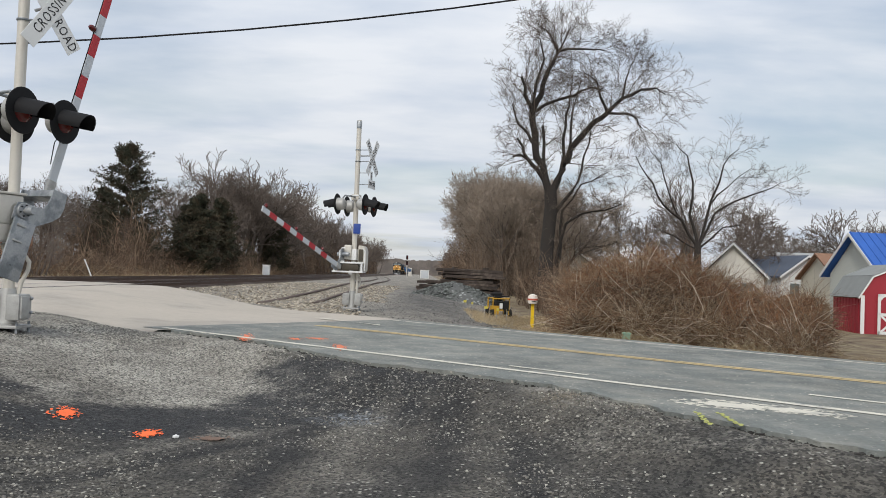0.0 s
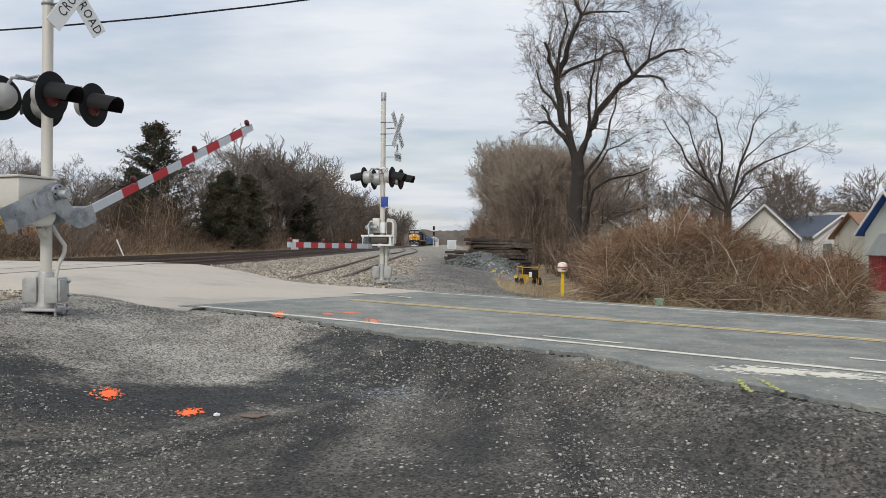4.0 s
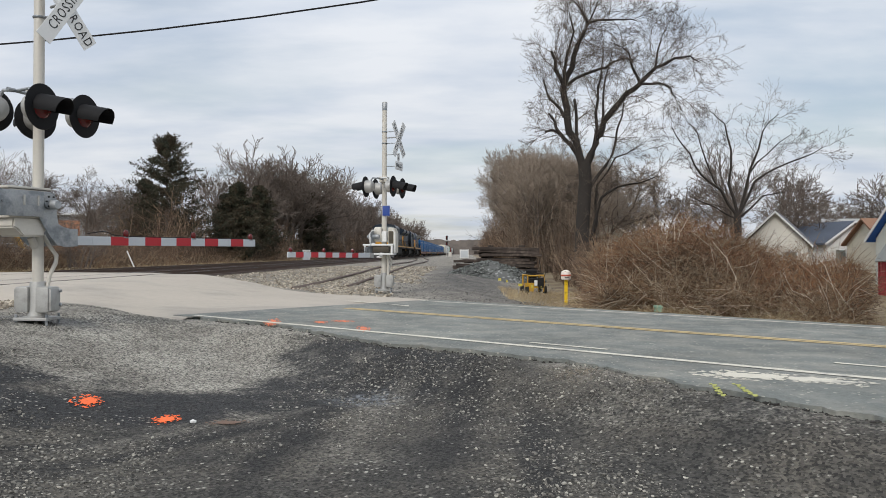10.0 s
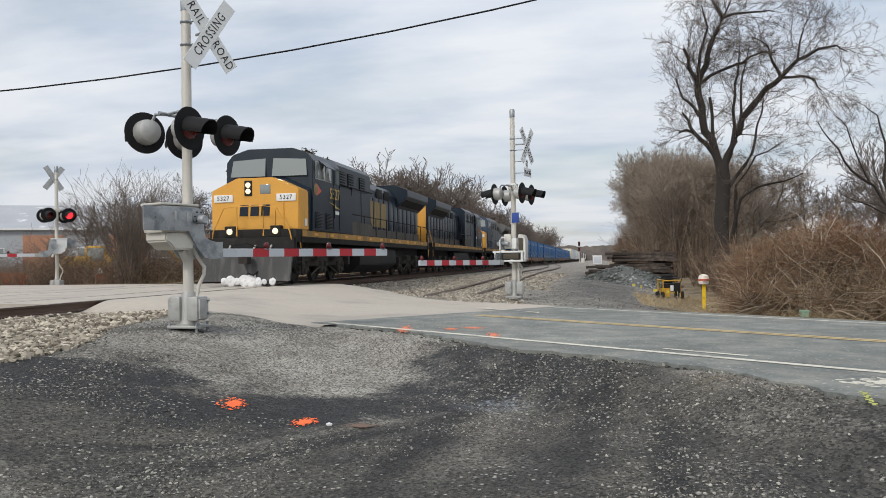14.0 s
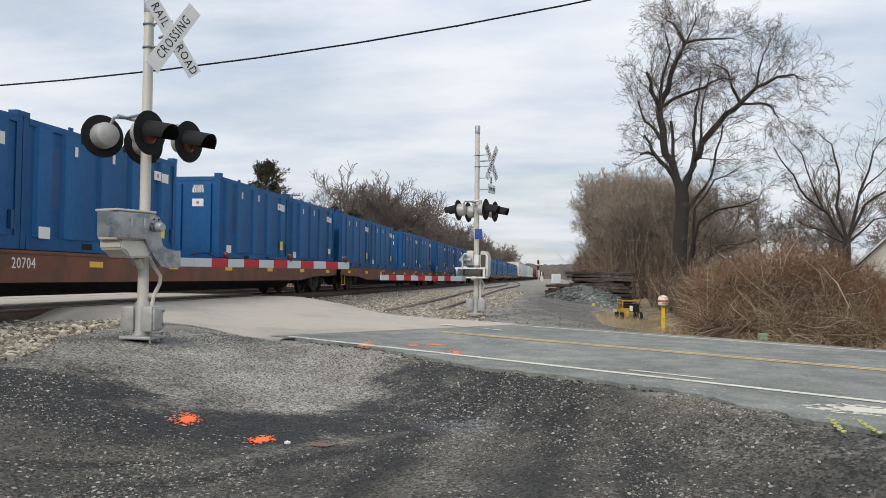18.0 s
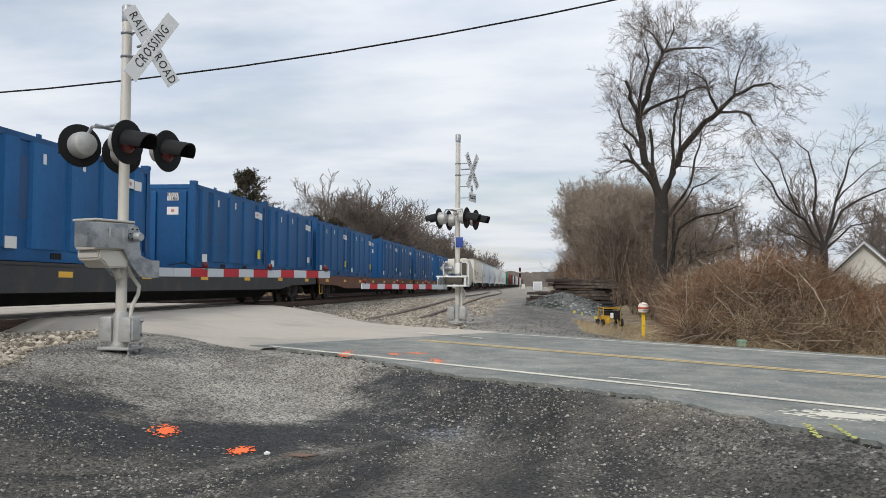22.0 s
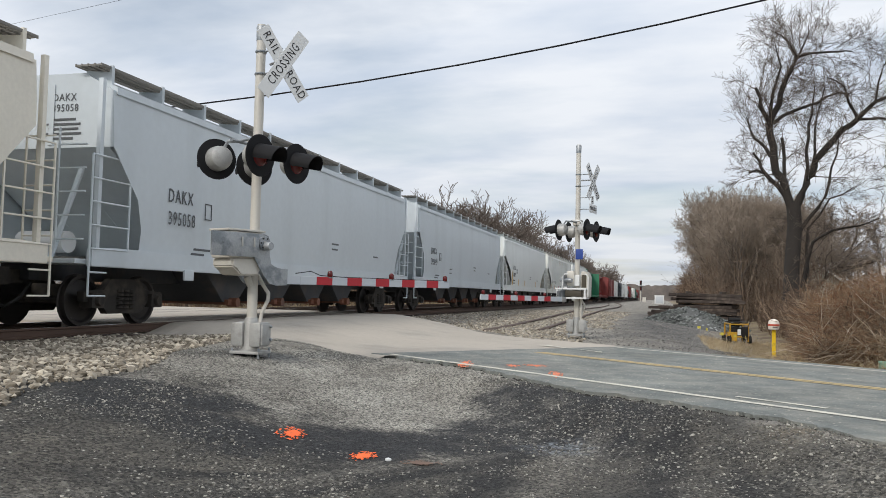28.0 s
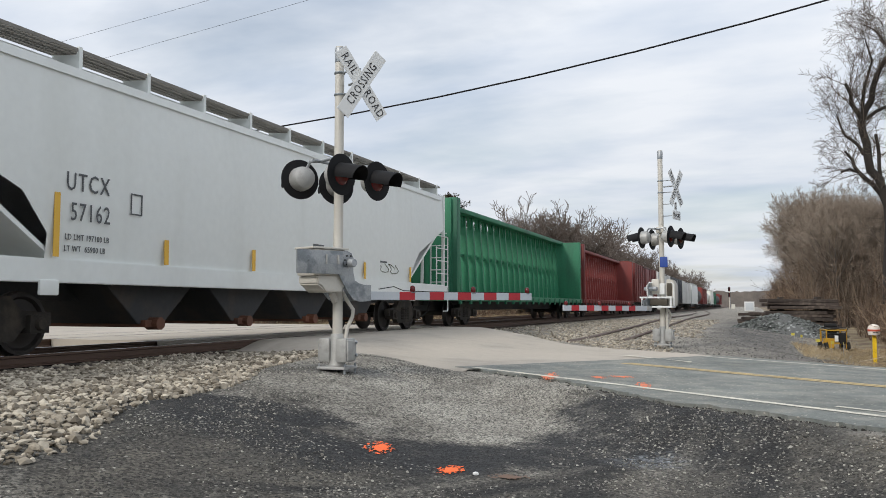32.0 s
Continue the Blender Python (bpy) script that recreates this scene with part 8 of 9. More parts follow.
# ---- paint on the road and on the gravel ----
def blot(name, x, y, rx, ry, turn, material, zf, label, seed, specks=90):
    """A sprayed or spilled patch: a ragged middle and specks round it, a skin on the surface."""
    rng = random.Random(seed)
    bm = bmesh.new()

    def patch(cx, cy, ax, ay, n):
        ring = []
        for k in range(n):
            a = k * math.tau / n
            q = 1 + 0.35 * noise.noise((math.cos(a) * 1.8 + seed, math.sin(a) * 1.8, cx * 3)) + rng.uniform(-0.12, 0.12)
            u, v = ax * q * math.cos(a), ay * q * math.sin(a)
            c, s = math.cos(radians(turn)), math.sin(radians(turn))
            px, py = cx + u * c - v * s, cy + u * s + v * c
            ring.append(bm.verts.new((px, py, zf(px, py) + 0.003)))
        mid = bm.verts.new((cx, cy, zf(cx, cy) + 0.005))
        for k in range(n):
            bm.faces.new((ring[k], ring[(k + 1) % n], mid))
    patch(x, y, rx * 0.6, ry * 0.6, 22)
    for k in range(specks):
        a, d = rng.uniform(0, 6.283), rng.uniform(0.3, 1.2) ** 1.1
        c, s = math.cos(radians(turn)), math.sin(radians(turn))
        u, v = rx * d * math.cos(a), ry * d * math.sin(a)
        patch(x + u * c - v * s, y + u * s + v * c, rx * rng.uniform(0.03, 0.13), ry * rng.uniform(0.04, 0.16), 6)
    tagged(part(name, bm, material, smooth=None), label, "paint mark", "paint marks", "structure")


gz = ground_z
rz = road_z
bm = bmesh.new()
bmesh.ops.create_icosphere(bm, subdivisions=1, radius=0.028)
tagged(part('pebble', bm, M['sign_white'], at=pose(-2.36, 7.46, gz(-2.36, 7.46) + 0.012) @ Matrix.Diagonal((1.2, 0.9, 0.7, 1)), smooth=None), 'white pebble on the dark dirt', 'pebble')
blot("paint_mark", -3.46, 7.83, 0.115, 0.22, 10, M["orange"], lambda x, y: gz(x, y) + 0.006, "bright orange sprayed survey mark on gravel", 1)
blot("paint_mark", -2.62, 7.53, 0.10, 0.16, 0, M["orange"], lambda x, y: gz(x, y) + 0.006, "bright orange sprayed survey mark on gravel", 2)
FAINT = mat("faint_marking_paint", (0.75, 0.20, 0.09), 0.9, var=0.2, scale=12, col2=(0.45, 0.22, 0.15), fac=(0.5, 0.68))
blot("paint_mark", -2.05, 7.45, 0.16, 0.10, 0, mat("old_marking_paint", (0.17, 0.11, 0.08), 0.9, var=0.2), lambda x, y: gz(x, y) + 0.01, "faded orange sprayed mark on gravel", 3)
blot("paint_mark", -2.98, 12.9, 0.10, 0.55, 10, FAINT, rz, "faded orange sprayed mark at the road edge", 4)
blot("paint_mark", -2.26, 13.0, 0.10, 0.20, 15, FAINT, rz, "faded orange sprayed mark at the road edge", 5)
blot("paint_mark", -1.95, 13.25, 0.18, 0.16, 0, FAINT, rz, "faded orange sprayed mark at the road edge", 6)
blot("paint_mark", -1.47, 12.05, 0.09, 0.42, 8, FAINT, rz, "faded orange sprayed mark at the road edge", 7)
blot("paint_spill", 2.62, 8.08, 0.42, 0.26, -15, M["white_line"], rz, "spilled white paint on the asphalt", 8, 160)
blot("paint_spill", 3.2, 7.9, 0.42, 0.22, -30, M["white_line"], rz, "spilled white paint on the asphalt", 18, 120)
for k, (x, y) in enumerate(((2.075, 7.23), (2.305, 7.25))):
    bm = bmesh.new()
    for q in range(14):
        add_box(bm, (0.016 * math.sin(q * 2.3), -0.30 + q * 0.046, 0), (0.026 + 0.012 * math.sin(q * 1.7), 0.05, 0.003))
    tagged(part("paint_mark", bm, M["lime"], at=pose(x, y, rz(x, y) + 0.006, 0, 0, -9 + 5 * k), smooth=None), "yellow-green sprayed stroke on the asphalt", "paint mark", "paint marks", "structure")
tagged(strip("short_line", M["white_line"], -5.45, -4.40, 9.08, 9.17, 0.006, nc=1), "short white stroke on the asphalt", "road marking", kind="structure")
tagged(strip("short_line", M["white_line"], -2.1, -0.7, 9.66, 9.76, 0.006, nc=1), "short white stroke on the asphalt", "road marking", kind="structure")
# painted stop line at the far lane, along the pale pavement
bm = bmesh.new()
_rows = []
for k in range(13):
    f = k / 12
    a, b = (-2.75 + 1.55 * f, 18.5 - 1.3 * f), (-2.45 + 1.25 * f, 18.5 - 1.55 * f)
    _rows.append([bm.verts.new((x, y, max(rz(x, y), pavement_z(x, y)) + 0.010)) for x, y in (a, b)])
for p, q in zip(_rows, _rows[1:]):
    bm.faces.new((p[0], p[1], q[1], q[0]))
tagged(part("stop_line", bm, M["white_line"], smooth=None), "worn white line where the pavements meet", "road marking", kind="structure")


# ---- things beyond the road ----
def tie_stack(x, y, rows, turn, label, seed):
    """Old railway ties piled crosswise, each its own piece."""
    th = thing("tie_stack", pose(x, y, gz(x, y), 0, 0, turn), label, "timber stack", "timber stacks")
    rng = random.Random(seed)
    me = [mesh_of("timber", bbox((0, 0, 0), (2.5 + 0.45 * k, 0.23, 0.15), 0.015), M["tie"]) for k in range(3)]
    z = 0.1
    for r, n in enumerate(rows):
        for k in range(n):
            o = new("timber", rng.choice(me))
            o.parent = th
            o.matrix_basis = pose(rng.uniform(-0.32, 0.32), (k - n / 2) * 0.27 + rng.uniform(-0.04, 0.04), z + rng.uniform(-0.02, 0.02), rng.uniform(-6, 6), rng.uniform(-2.2, 2.2), rng.uniform(-5, 5))
        z += 0.165
        if r % 3 == 2:
            for sx in (-0.9, 0.9):
                o = new("spacer", me[0])
                o.parent = th
                o.matrix_basis = pose(sx, 0, z, 0, 0, 90) @ Matrix.Diagonal((n * 0.27 / 2.6, 1, 0.6, 1))
            z += 0.10
    return th


tie_stack(2.15, 47.6, (6, 6, 6, 6, 6, 5, 5, 4, 4), 4, "stack of dark old railway ties", 3)
tie_stack(0.85, 49.5, (6, 6, 5, 4), -14, "low leaning stack of dark railway ties", 5)


def heap():
    n, rr = 46, 15
    vs, fs = [], []
    for j in range(rr + 1):
        f = j / rr
        for k in range(n):
            a = k * math.tau / n
            q = f * (1 + 0.18 * noise.noise((math.cos(a) * 1.3, math.sin(a) * 1.3, 3)))
            x, y = 2.9 * q * math.cos(a), 1.9 * q * math.sin(a)
            z = 1.05 * (1 - f ** 1.3) + 0.10 * noise.noise((x * 1.7, y * 1.7, 5)) * (1 - f)
            vs.append((x, y, z - 0.06 * f))
    fs = [(j * n + k, (j + 1) * n + k, (j + 1) * n + (k + 1) % n, j * n + (k + 1) % n) for j in range(rr) for k in range(n)]
    me = bpy.data.meshes.new("gravel_heap")
    me.from_pydata(vs, [], fs)
    me.materials.append(mat("heap_gravel", (0.10, 0.102, 0.098), 0.95, var=0.4, scale=2.5, bump=1.0, bscale=14, speck=((0.25, 0.26, 0.25), 9.0, 0.75)))
    me.shade_smooth()
    o = new("gravel_heap", me)
    o.matrix_basis = pose(1.0, 43.0, gz(1.7, 43.0) - 0.05)
    tagged(o, "heap of dark grey ballast in front of timbers", "gravel heap", kind="stuff")


heap()
YEL = mat("machine_yellow", (0.50, 0.28, 0.02), 0.5, var=0.15, scale=4, col2=(0.35, 0.2, 0.03), fac=(0.55, 0.75))


def machine():
    x, y = 2.5, 32.0
    th = thing("track_machine", pose(x, y, gz(x, y), 0, 0, 15) @ Matrix.Diagonal((0.86, 0.86, 0.86, 1)), "small yellow and black track maintenance machine", "machine")
    bm = bmesh.new()
    for s in (-0.38, 0.38):
        add_tube(bm, [(s, -0.3, 0.1), (s, -0.3, 0.85), (s, 0.35, 0.85), (s, 0.35, 0.1)], 0.035, 6)
    for z in (0.3, 0.82):
        add_tube(bm, [(-0.38, -0.3, z), (0.38, -0.3, z)], 0.03, 6)
        add_tube(bm, [(-0.38, 0.35, z), (0.38, 0.35, z)], 0.03, 6)
    part("frame", bm, YEL, th)
    part("top_panel", bbox((-0.12, -0.1, 0.80), (0.34, 0.30, 0.16), 0.02), DARK, th)
    part("engine", bbox((0.02, 0.05, 0.52), (0.5, 0.45, 0.34), 0.03), DARK, th)
    part("canopy", bbox((0, 0, 0.92), (0.74, 0.6, 0.04), 0.01), DARK, th)
    part("side_cover", bbox((0.24, -0.31, 0.5), (0.26, 0.05, 0.44), 0.02), DARK, th)
    part("tank", tube([(-0.3, 0.1, 1.0), (0.15, 0.1, 1.0)], 0.09, 10), DARK, th)
    part("tag", bbox((-0.02, -0.36, 0.5), (0.14, 0.02, 0.24), 0.005), LABELW, th, "white tag hanging on the frame")
    for sx in (-0.42, 0.42):
        for sy in (-0.3, 0.35):
            w = part("wheel", lathe([(0.03, -0.04), (0.16, -0.04), (0.17, 0.03), (0.2, 0.04), (0.03, 0.05)], 16, "x"), DARK, th, at=pose(sx, sy, 0.18))
    part("lever", tube([(0.3, -0.3, 0.6), (0.46, -0.38, 1.0)], 0.015, 6), DARK, th)
    part("hopper", prism([(-0.42, 0.12), (-0.12, 0.12), (-0.08, 0.5), (-0.46, 0.5)], -0.34, -0.1, "y"), YEL, th, smooth=None)


machine()
for k, (x, y) in enumerate(((1.75, 29.2), (2.2, 29.4), (2.55, 29.3), (1.5, 31.8), (1.3, 33.0))):
    fl = part("survey_flag", tube([(0, 0, 0), (0.02, 0, 0.42)], 0.006, 5), M["galv"], at=pose(x, y, gz(x, y), 0, 0, 40 * k))
    tagged(fl, "small yellow survey flag on a wire", "flag", "survey flags")
    part("flag_cloth", bbox((0.06, 0, 0.37), (0.12, 0.006, 0.09)), mat("flag_yellow", (0.55, 0.46, 0.06), 0.7, var=0.1), fl, smooth=None)


def marker_post():
    x, y = 3.03, 26.0
    th = thing("pipeline_marker", pose(x, y, gz(x, y) - 0.02, 0, 0, 8), "yellow plastic marker post with a white and red cap", "marker post")
    part("post", prism([(-0.05, -0.03), (0.05, -0.03), (0.05, 0.0), (0.0, 0.03), (-0.05, 0.0)], 0.0, 0.84, "z"), mat("marker_yellow", (0.85, 0.56, 0.02), 0.5, var=0.06), th, smooth=None)
    cap = part("cap", lathe([(0.14, 0.80), (0.155, 0.86), (0.155, 0.98), (0.13, 1.05), (0.06, 1.09), (0.01, 1.1)], 20), mat("cap_white", (0.75, 0.68, 0.6), 0.5, var=0.05), th, "white domed cap with a red band")
    part("band", lathe([(0.157, 0.90), (0.160, 0.91), (0.160, 0.945), (0.157, 0.955)], 20), mat("cap_red", (0.5, 0.08, 0.04), 0.5, var=0), cap)
    part("warning_text", bbox((0, -0.159, 0.87), (0.14, 0.006, 0.02)), M["ink"], cap, smooth=None)


marker_post()


def pedestal():
    x, y = 4.02, 17.9
    th = thing("utility_pedestal", pose(x, y, gz(x, y) - 0.02), "pale green utility pedestal at the road edge", "pedestal")
    g = mat("pedestal_green", (0.20, 0.33, 0.24), 0.6, var=0.12, scale=6)
    part("body", bbox((0, 0, 0.17), (0.15, 0.15, 0.34), 0.015), g, th)
    part("lid", bbox((0, 0, 0.36), (0.17, 0.17, 0.06), 0.02), g, th)
    part("plate", bbox((0, -0.078, 0.22), (0.06, 0.006, 0.08)), M["ink"], th, smooth=None)


pedestal()


def shed():
    """Red garden barn: gambrel gable to the front, grey shingle roof, white trim."""
    th = thing("barn_shed", pose(15.6, 30.2, 0.05, 0, 0, -10), "small red barn shed with white trim and grey shingles", "shed")
    red = mat("barn_red", (0.30, 0.018, 0.03), 0.6, var=0.12, scale=2, bump=0.2)
    wh = mat("shed_trim_white", (0.72, 0.72, 0.70), 0.5, var=0.05)
    sh = mat("grey_shingles", (0.24, 0.25, 0.24), 0.9, var=0.2, scale=6, bump=0.4)
    W, D, H = 2.9, 3.2, 1.42
    part("wall", bbox((W / 2, D / 2, H / 2), (W, D, H)), red, th, "red boarded wall", smooth=None)
    for k in range(9):
        part("batten", bbox((0.18 + k * 0.32, -0.008, H / 2), (0.012, 0.02, H)), red, th, smooth=None)
        part("batten", bbox((-0.008, 0.2 + k * 0.35, H / 2), (0.02, 0.012, H)), red, th, smooth=None)
    prof = [(0, H), (0.42, 2.12), (W / 2, 2.58), (W - 0.42, 2.12), (W, H)]
    part("gable", prism(prof, 0.0, D, "y"), red, th, "red gambrel gable", smooth=None)
    for (a, b) in zip(prof, prof[1:]):
        out = Vector((b[0] - a[0], b[1] - a[1])).normalized()
        nn = Vector((-out.y, out.x)) * 0.05
        a2 = (a[0] - out.x * 0.12, a[1] - out.y * 0.12) if a[1] == H else a
        b2 = (b[0] + out.x * 0.12, b[1] + out.y * 0.12) if b[1] == H else b
        quad = [a2, b2, (b2[0] + nn.x, b2[1] + nn.y), (a2[0] + nn.x, a2[1] + nn.y)]
        r = part("roof", prism(quad, -0.02, D + 0.1, "y"), sh, th, "grey shingle roof slope", smooth=None)
        part("rake_trim", prism([(p[0], p[1] - 0.03) for p in quad], -0.06, -0.022, "y"), wh, r, smooth=None)
    for sx in (0.06, W - 0.06):
        part("corner_trim", bbox((sx, -0.025, H / 2), (0.13, 0.03, H)), wh, th, smooth=None)
    part("eave_trim", bbox((-0.03, D / 2, H - 0.03), (0.03, D, 0.08)), wh, th, smooth=None)
    for k in (0, 1):
        cx = 0.98 + k * 0.82
        d = part("door", bbox((cx, -0.03, 0.76), (0.78, 0.04, 1.44)), red, th, "red door with white cross bracing", smooth=None)
        bm = bmesh.new()
        for z in (0.08, 0.74, 1.44):
            add_box(bm, (cx, -0.06, z), (0.80, 0.02, 0.11))
        for s in (-0.36, 0.36):
            add_box(bm, (cx + s, -0.06, 0.76), (0.10, 0.02, 1.44))
        for s in (-1, 1):
            add_prism(bm, [(cx - s * 0.34, 0.12), (cx - s * 0.24, 0.12), (cx + s * 0.34, 0.70), (cx + s * 0.24, 0.70)], -0.072, -0.06, "y")
            add_prism(bm, [(cx + s * 0.34, 1.40), (cx + s * 0.18, 1.40), (cx + s * 0.34, 1.22)], -0.072, -0.06, "y")
        part("door_bracing", bm, wh, d, smooth=None)


shed()


def house(x, y, w, dep, h, ridge, turn, wallc, roofc, label, windows=2, seams=False):
    th = thing("house", pose(x, y, 0.0, 0, 0, turn), label, "house", "houses")
    wm = mat("house_siding", wallc, 0.7, var=0.08, scale=1.5)
    rm = mat("house_shingles", roofc, 0.85, var=0.2, scale=2.5, bump=0.3)
    part("wall", bbox((0, 0, h / 2), (w, dep, h)), wm, th, smooth=None)
    part("gable", prism([(-w / 2, h), (w / 2, h), (0, ridge)], -dep / 2, dep / 2, "y"), wm, th, smooth=None)
    for s in (-1, 1):
        r = part("roof", prism([(s * (w / 2 + 0.35), h - 0.18), (0, ridge + 0.02), (0, ridge + 0.16), (s * (w / 2 + 0.35), h - 0.04)], -dep / 2 - 0.35, dep / 2 + 0.35, "y"), rm, th, smooth=None)
        if seams:
            for k in range(int(dep / 0.42)):
                y = -dep / 2 - 0.3 + k * 0.42
                part("seam", prism([(s * (w / 2 + 0.35), h - 0.04), (0, ridge + 0.16), (0, ridge + 0.20), (s * (w / 2 + 0.35), h)], y, y + 0.03, "y"), rm, r, smooth=None)
        part("barge_board", prism([(s * (w / 2 + 0.35), h - 0.22), (0, ridge - 0.02), (0, ridge + 0.14), (s * (w / 2 + 0.35), h - 0.06)], -dep / 2 - 0.40, -dep / 2 - 0.36, "y"), M["sign_white"], r, smooth=None)
    for k in range(windows):
        wx = (k - (windows - 1) / 2) * w * 0.45
        wi = part("window", bbox((wx, -dep / 2 - 0.01, h * 0.55), (1.0, 0.05, 1.3)), M["sign_white"], th, "white framed window", smooth=None)
        part("pane", bbox((wx, -dep / 2 - 0.04, h * 0.55), (0.84, 0.02, 1.14)), GLASS, wi, smooth=None)


house(22.1, 59.5, 3.9, 9, 2.3, 4.4, -24, (0.62, 0.60, 0.54), (0.11, 0.11, 0.12), "small white gabled house behind brush")
house(23.9, 40, 4.4, 7.0, 2.45, 4.3, -87, (0.50, 0.52, 0.48), (0.03, 0.115, 0.42), "pale-sided house with a bright blue metal roof", 0, seams=True)
house(34.0, 72, 7.0, 7, 2.8, 4.6, 70, (0.6, 0.6, 0.56), (0.34, 0.35, 0.34), "white house with a pale grey roof", 1)
house(30.0, 70, 4.6, 6, 2.6, 4.2, 12, (0.6, 0.6, 0.58), (0.07, 0.085, 0.115), "white house with a blue-grey roof")
house(9.6, 66, 4.4, 6, 2.9, 4.4, 8, (0.62, 0.60, 0.52), (0.10, 0.10, 0.10), "pale house half hidden by trees")
house(33.4, 62, 7.0, 8, 2.5, 4.2, 86, (0.60, 0.56, 0.46), (0.24, 0.13, 0.08), "cream house with a brown roof", 1)
house(44.5, 70, 8.0, 9, 2.8, 5.2, 10, (0.6, 0.6, 0.58), (0.10, 0.10, 0.12), "white house at the end of the row")


def warehouse():
    th = thing("warehouse", pose(-84, 118, 0.2, 0, 0, 28), "long low grey and brick warehouse beyond the railway", "building")
    L, W, H = 78, 26, 7.0
    gm = mat("grey_cladding", (0.34, 0.36, 0.38), 0.7, var=0.08, scale=0.4)
    bmn = mat("orange_brick", (0.42, 0.21, 0.13), 0.85, var=0.15, scale=0.6)
    part("wall", bbox((0, 0, H / 2), (L, W, H)), gm, th, smooth=None)
    part("roof", prism([(-W / 2 - 0.6, H), (W / 2 + 0.6, H), (0, H + 4.2)], -L / 2 - 0.5, L / 2 + 0.5, "x"), mat("grey_metal_roof", (0.36, 0.37, 0.39), 0.5, var=0.15, scale=0.5, col2=(0.6, 0.6, 0.6), fac=(0.62, 0.68)), th, smooth=None)
    for k in range(7):
        x = -36 + k * 11.5
        part("brick_bay", bbox((x, -W / 2 - 0.08, 3.0), (5.4, 0.2, 6.0)), bmn, th, "orange brick bay", smooth=None)
        wi = part("window", bbox((x + 5.4, -W / 2 - 0.05, 3.4), (2.0, 0.12, 1.6)), M["sign_white"], th, smooth=None)
        part("pane", bbox((x + 5.4, -W / 2 - 0.12, 3.4), (1.8, 0.04, 1.4)), GLASS, wi, smooth=None)
    part("eave", bbox((0, -W / 2 - 0.5, H - 0.1), (L + 1, 0.3, 0.3)), M["sign_white"], th, smooth=None)


warehouse()


def far_signal_mast():
    th = thing("block_signal", pose(-6.0, 220, 0.4), "distant railway block signal with three dark lamps", "railway signal")
    part("mast", tube([(0, 0, 0), (0, 0, 5.6)], 0.11, 10), M["pole"], th)
    for k, z in enumerate((5.4, 3.9)):
        hd = part("lamp_head", bbox((0, -0.1, z), (0.55, 0.25, 1.1), 0.08), M["black"], th)
        for q in (-0.32, 0.0, 0.32):
            part("lens", lathe([(0.12, 0), (0.1, -0.04), (0.02, -0.06)], 12, "y"), M["lamp_red"], hd, at=pose(0, -0.23, z + q))
    part("ladder", tube([(0.3, 0, 0), (0.2, 0, 5.4)], 0.04, 6), M["galv"], th)
    part("case", bbox((0.9, 0, 0.8), (0.9, 0.7, 1.6), 0.02), M["pole"], th, "grey equipment case")


far_signal_mast()


def cabinet(x, y, s, label):
    th = thing("relay_cabinet", pose(x, y, gz(x, y) - 0.02), label, "cabinet", "line-side cabinets")
    part("body", bbox((0, 0, s[2] / 2), s, 0.02), M["sign_white"], th)
    part("lid", bbox((0, 0, s[2] + 0.03), (s[0] + 0.1, s[1] + 0.1, 0.08), 0.02), M["sign_white"], th)
    part("door", bbox((0.02, -s[1] / 2 - 0.01, s[2] * 0.5), (s[0] * 0.8, 0.02, s[2] * 0.8), 0.004), M["arm_white"], th)


cabinet(-18.4, 92.8, (0.75, 0.6, 1.25), "small white relay cabinet beyond the tracks")
cabinet(-0.9, 150, (1.6, 1.4, 1.5), "white equipment case beside the siding")
st = part("stake", tube([(0, 0, 0), (0.0, 0, 1.3)], 0.04, 8), M["sign_white"], at=pose(-18.9, 46.5, gz(-18.9, 46.5) - 0.05, 0, -24, 0))
tagged(st, "white stake leaning in dry grass", "stake")


def roadside_marker():
    x, y = -24.1, 36.6
    th = thing("hydrant", pose(x, y, gz(x, y) - 0.02), "orange hydrant with a white cap, half hidden in brush", "hydrant")
    om = mat("hydrant_orange", (0.62, 0.09, 0.03), 0.5, var=0.12, scale=4)
    part("barrel", lathe([(0.2, 0), (0.2, 0.06), (0.14, 0.1), (0.14, 0.75), (0.19, 0.78), (0.19, 0.84)], 18), om, th)
    part("bonnet", lathe([(0.17, 0.84), (0.15, 0.95), (0.08, 1.04), (0.05, 1.1), (0.01, 1.11)], 16), M["sign_white"], th, "white bonnet")
    for a in (0, 90, 180):
        part("outlet", lathe([(0.07, 0.1), (0.07, 0.22), (0.09, 0.23), (0.09, 0.27)], 12, "x"), om, th, at=pose(0, 0, 0.62, 0, 0, a))


roadside_marker()


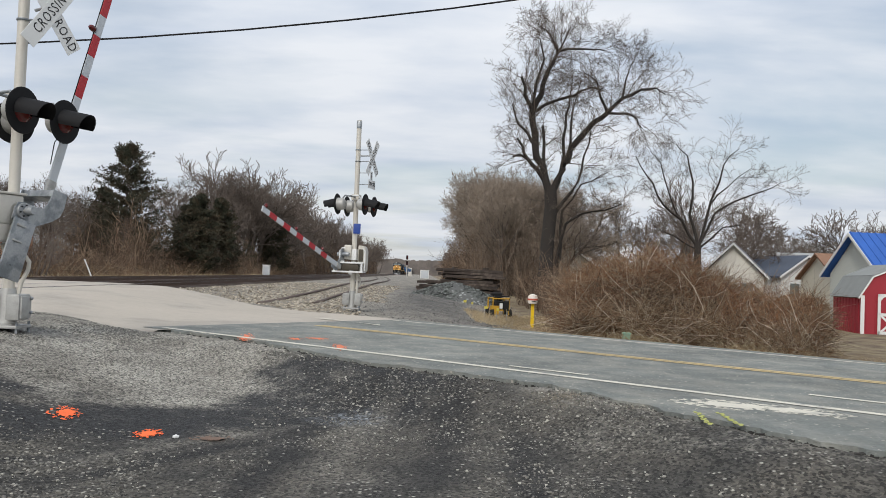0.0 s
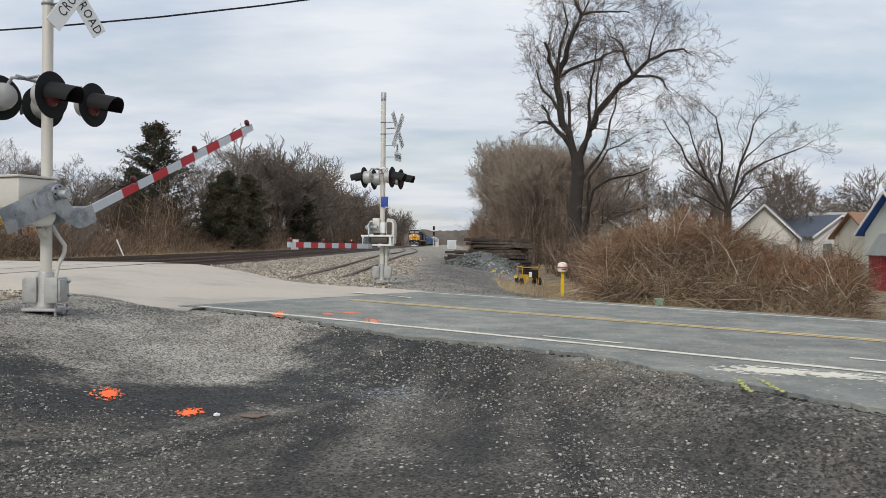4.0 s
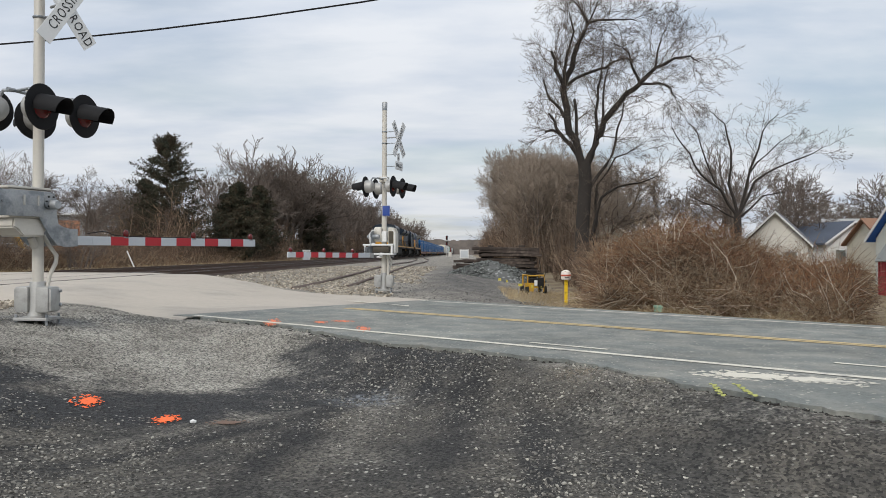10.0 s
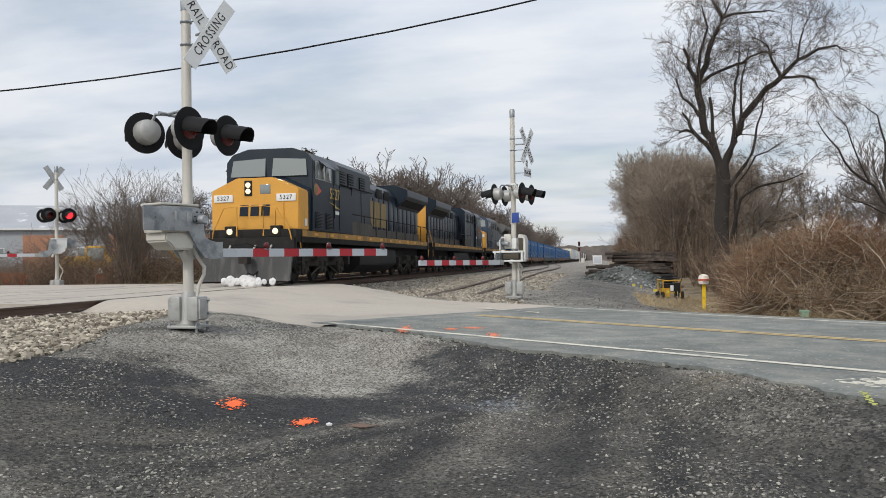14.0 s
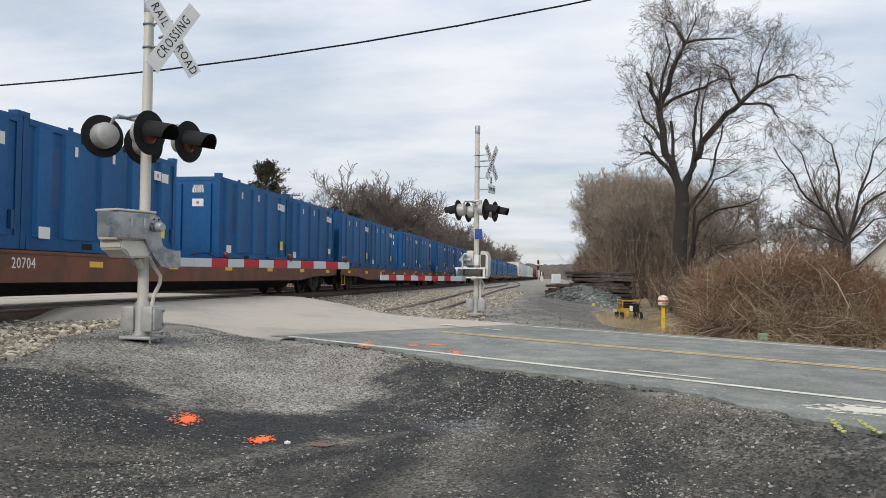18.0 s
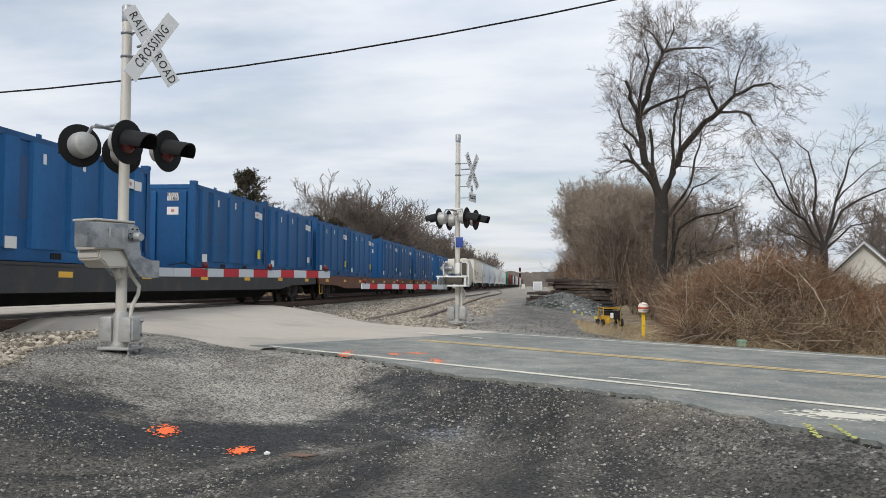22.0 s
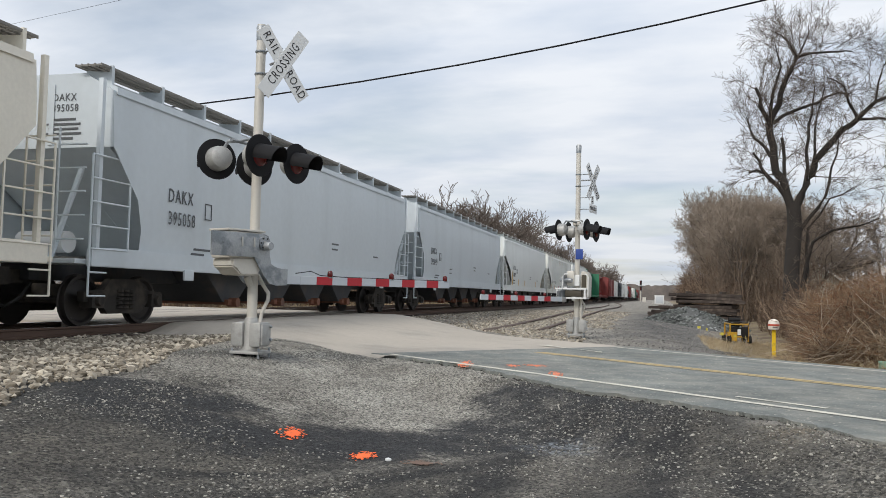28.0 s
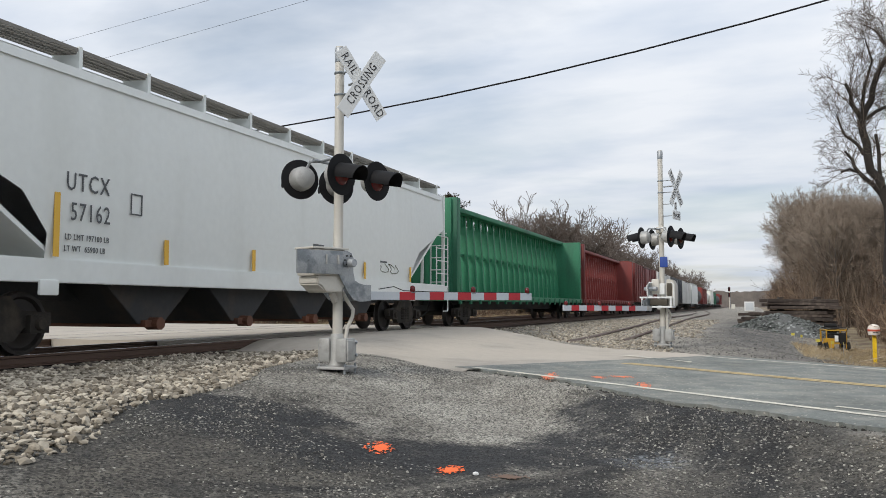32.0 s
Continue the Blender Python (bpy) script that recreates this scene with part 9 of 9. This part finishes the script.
def barrier():
    x, y = -30.0, 38.0
    th = thing("barrier", pose(x, y, gz(x, y), 0, 0, 30), "orange plastic work-site barrier in brush", "barrier")
    om = mat("barrier_orange", (0.6, 0.12, 0.03), 0.55, var=0.15, scale=3)
    part("panel", prism([(-0.7, 0.0), (0.7, 0.0), (0.62, 0.9), (-0.62, 0.9)], -0.12, 0.12, "y", 0.03), om, th)
    part("foot", bbox((0, 0, 0.06), (1.5, 0.5, 0.12), 0.03), om, th)


barrier()


def excavator():
    th = thing("excavator", pose(-33, 50, 0.3, 0, 0, 20), "yellow excavator parked behind brush, boom lowered", "excavator")
    part("boom", tube([(0.6, 0, 1.6), (2.2, 0, 3.3), (4.2, 0, 3.0)], [0.26, 0.24, 0.18], 8), YEL, th)
    part("stick", tube([(4.2, 0, 3.0), (5.2, 0, 1.2)], [0.18, 0.12], 8), YEL, th)
    part("bucket", prism([(5.0, 1.2), (5.6, 1.1), (5.5, 0.4), (4.9, 0.5)], -0.4, 0.4, "y", 0.02), DARK, th)
    part("cab", bbox((-0.3, 0.6, 1.9), (1.4, 1.0, 1.6), 0.08), YEL, th)
    part("cab_glass", bbox((-0.3, 0.08, 2.1), (1.1, 0.03, 0.9), 0.01), GLASS, th)
    part("engine_deck", bbox((-1.4, -0.2, 1.5), (1.6, 2.3, 1.0), 0.1), YEL, th)
    for s in (-0.95, 0.95):
        part("crawler", prism([(-1.7, 0.1), (1.5, 0.1), (1.8, 0.45), (1.5, 0.85), (-1.7, 0.85), (-2.0, 0.45)], s - 0.25, s + 0.25, "y", 0.04), DARK, th)


excavator()
# fine far hills of trees that close the view
for name, pts in (("backdrop", [(-900, 700, 30), (900, 700, 30)]),):
    rng = random.Random(4)
    vs, fs = [], []
    n = 700
    for k in range(n + 1):
        a = radians(-75 + 150 * k / n)
        x, y = 620 * math.sin(a), 620 * math.cos(a)
        vs += [(x, y, -2), (x, y, 11 + 2.5 * noise.noise((k * 0.06, 0, 0)) + 1.2 * rng.random())]
    fs = [(2 * k, 2 * k + 2, 2 * k + 3, 2 * k + 1) for k in range(n)]
    me = bpy.data.meshes.new(name)
    me.from_pydata(vs, [], fs)
    me.materials.append(M["far"])
    tagged(new(name, me), "far line of bare winter woods", "woods", kind="structure")


def motions():
    for ob, rows in KEYED:
        walk(ob, rows)


motions()
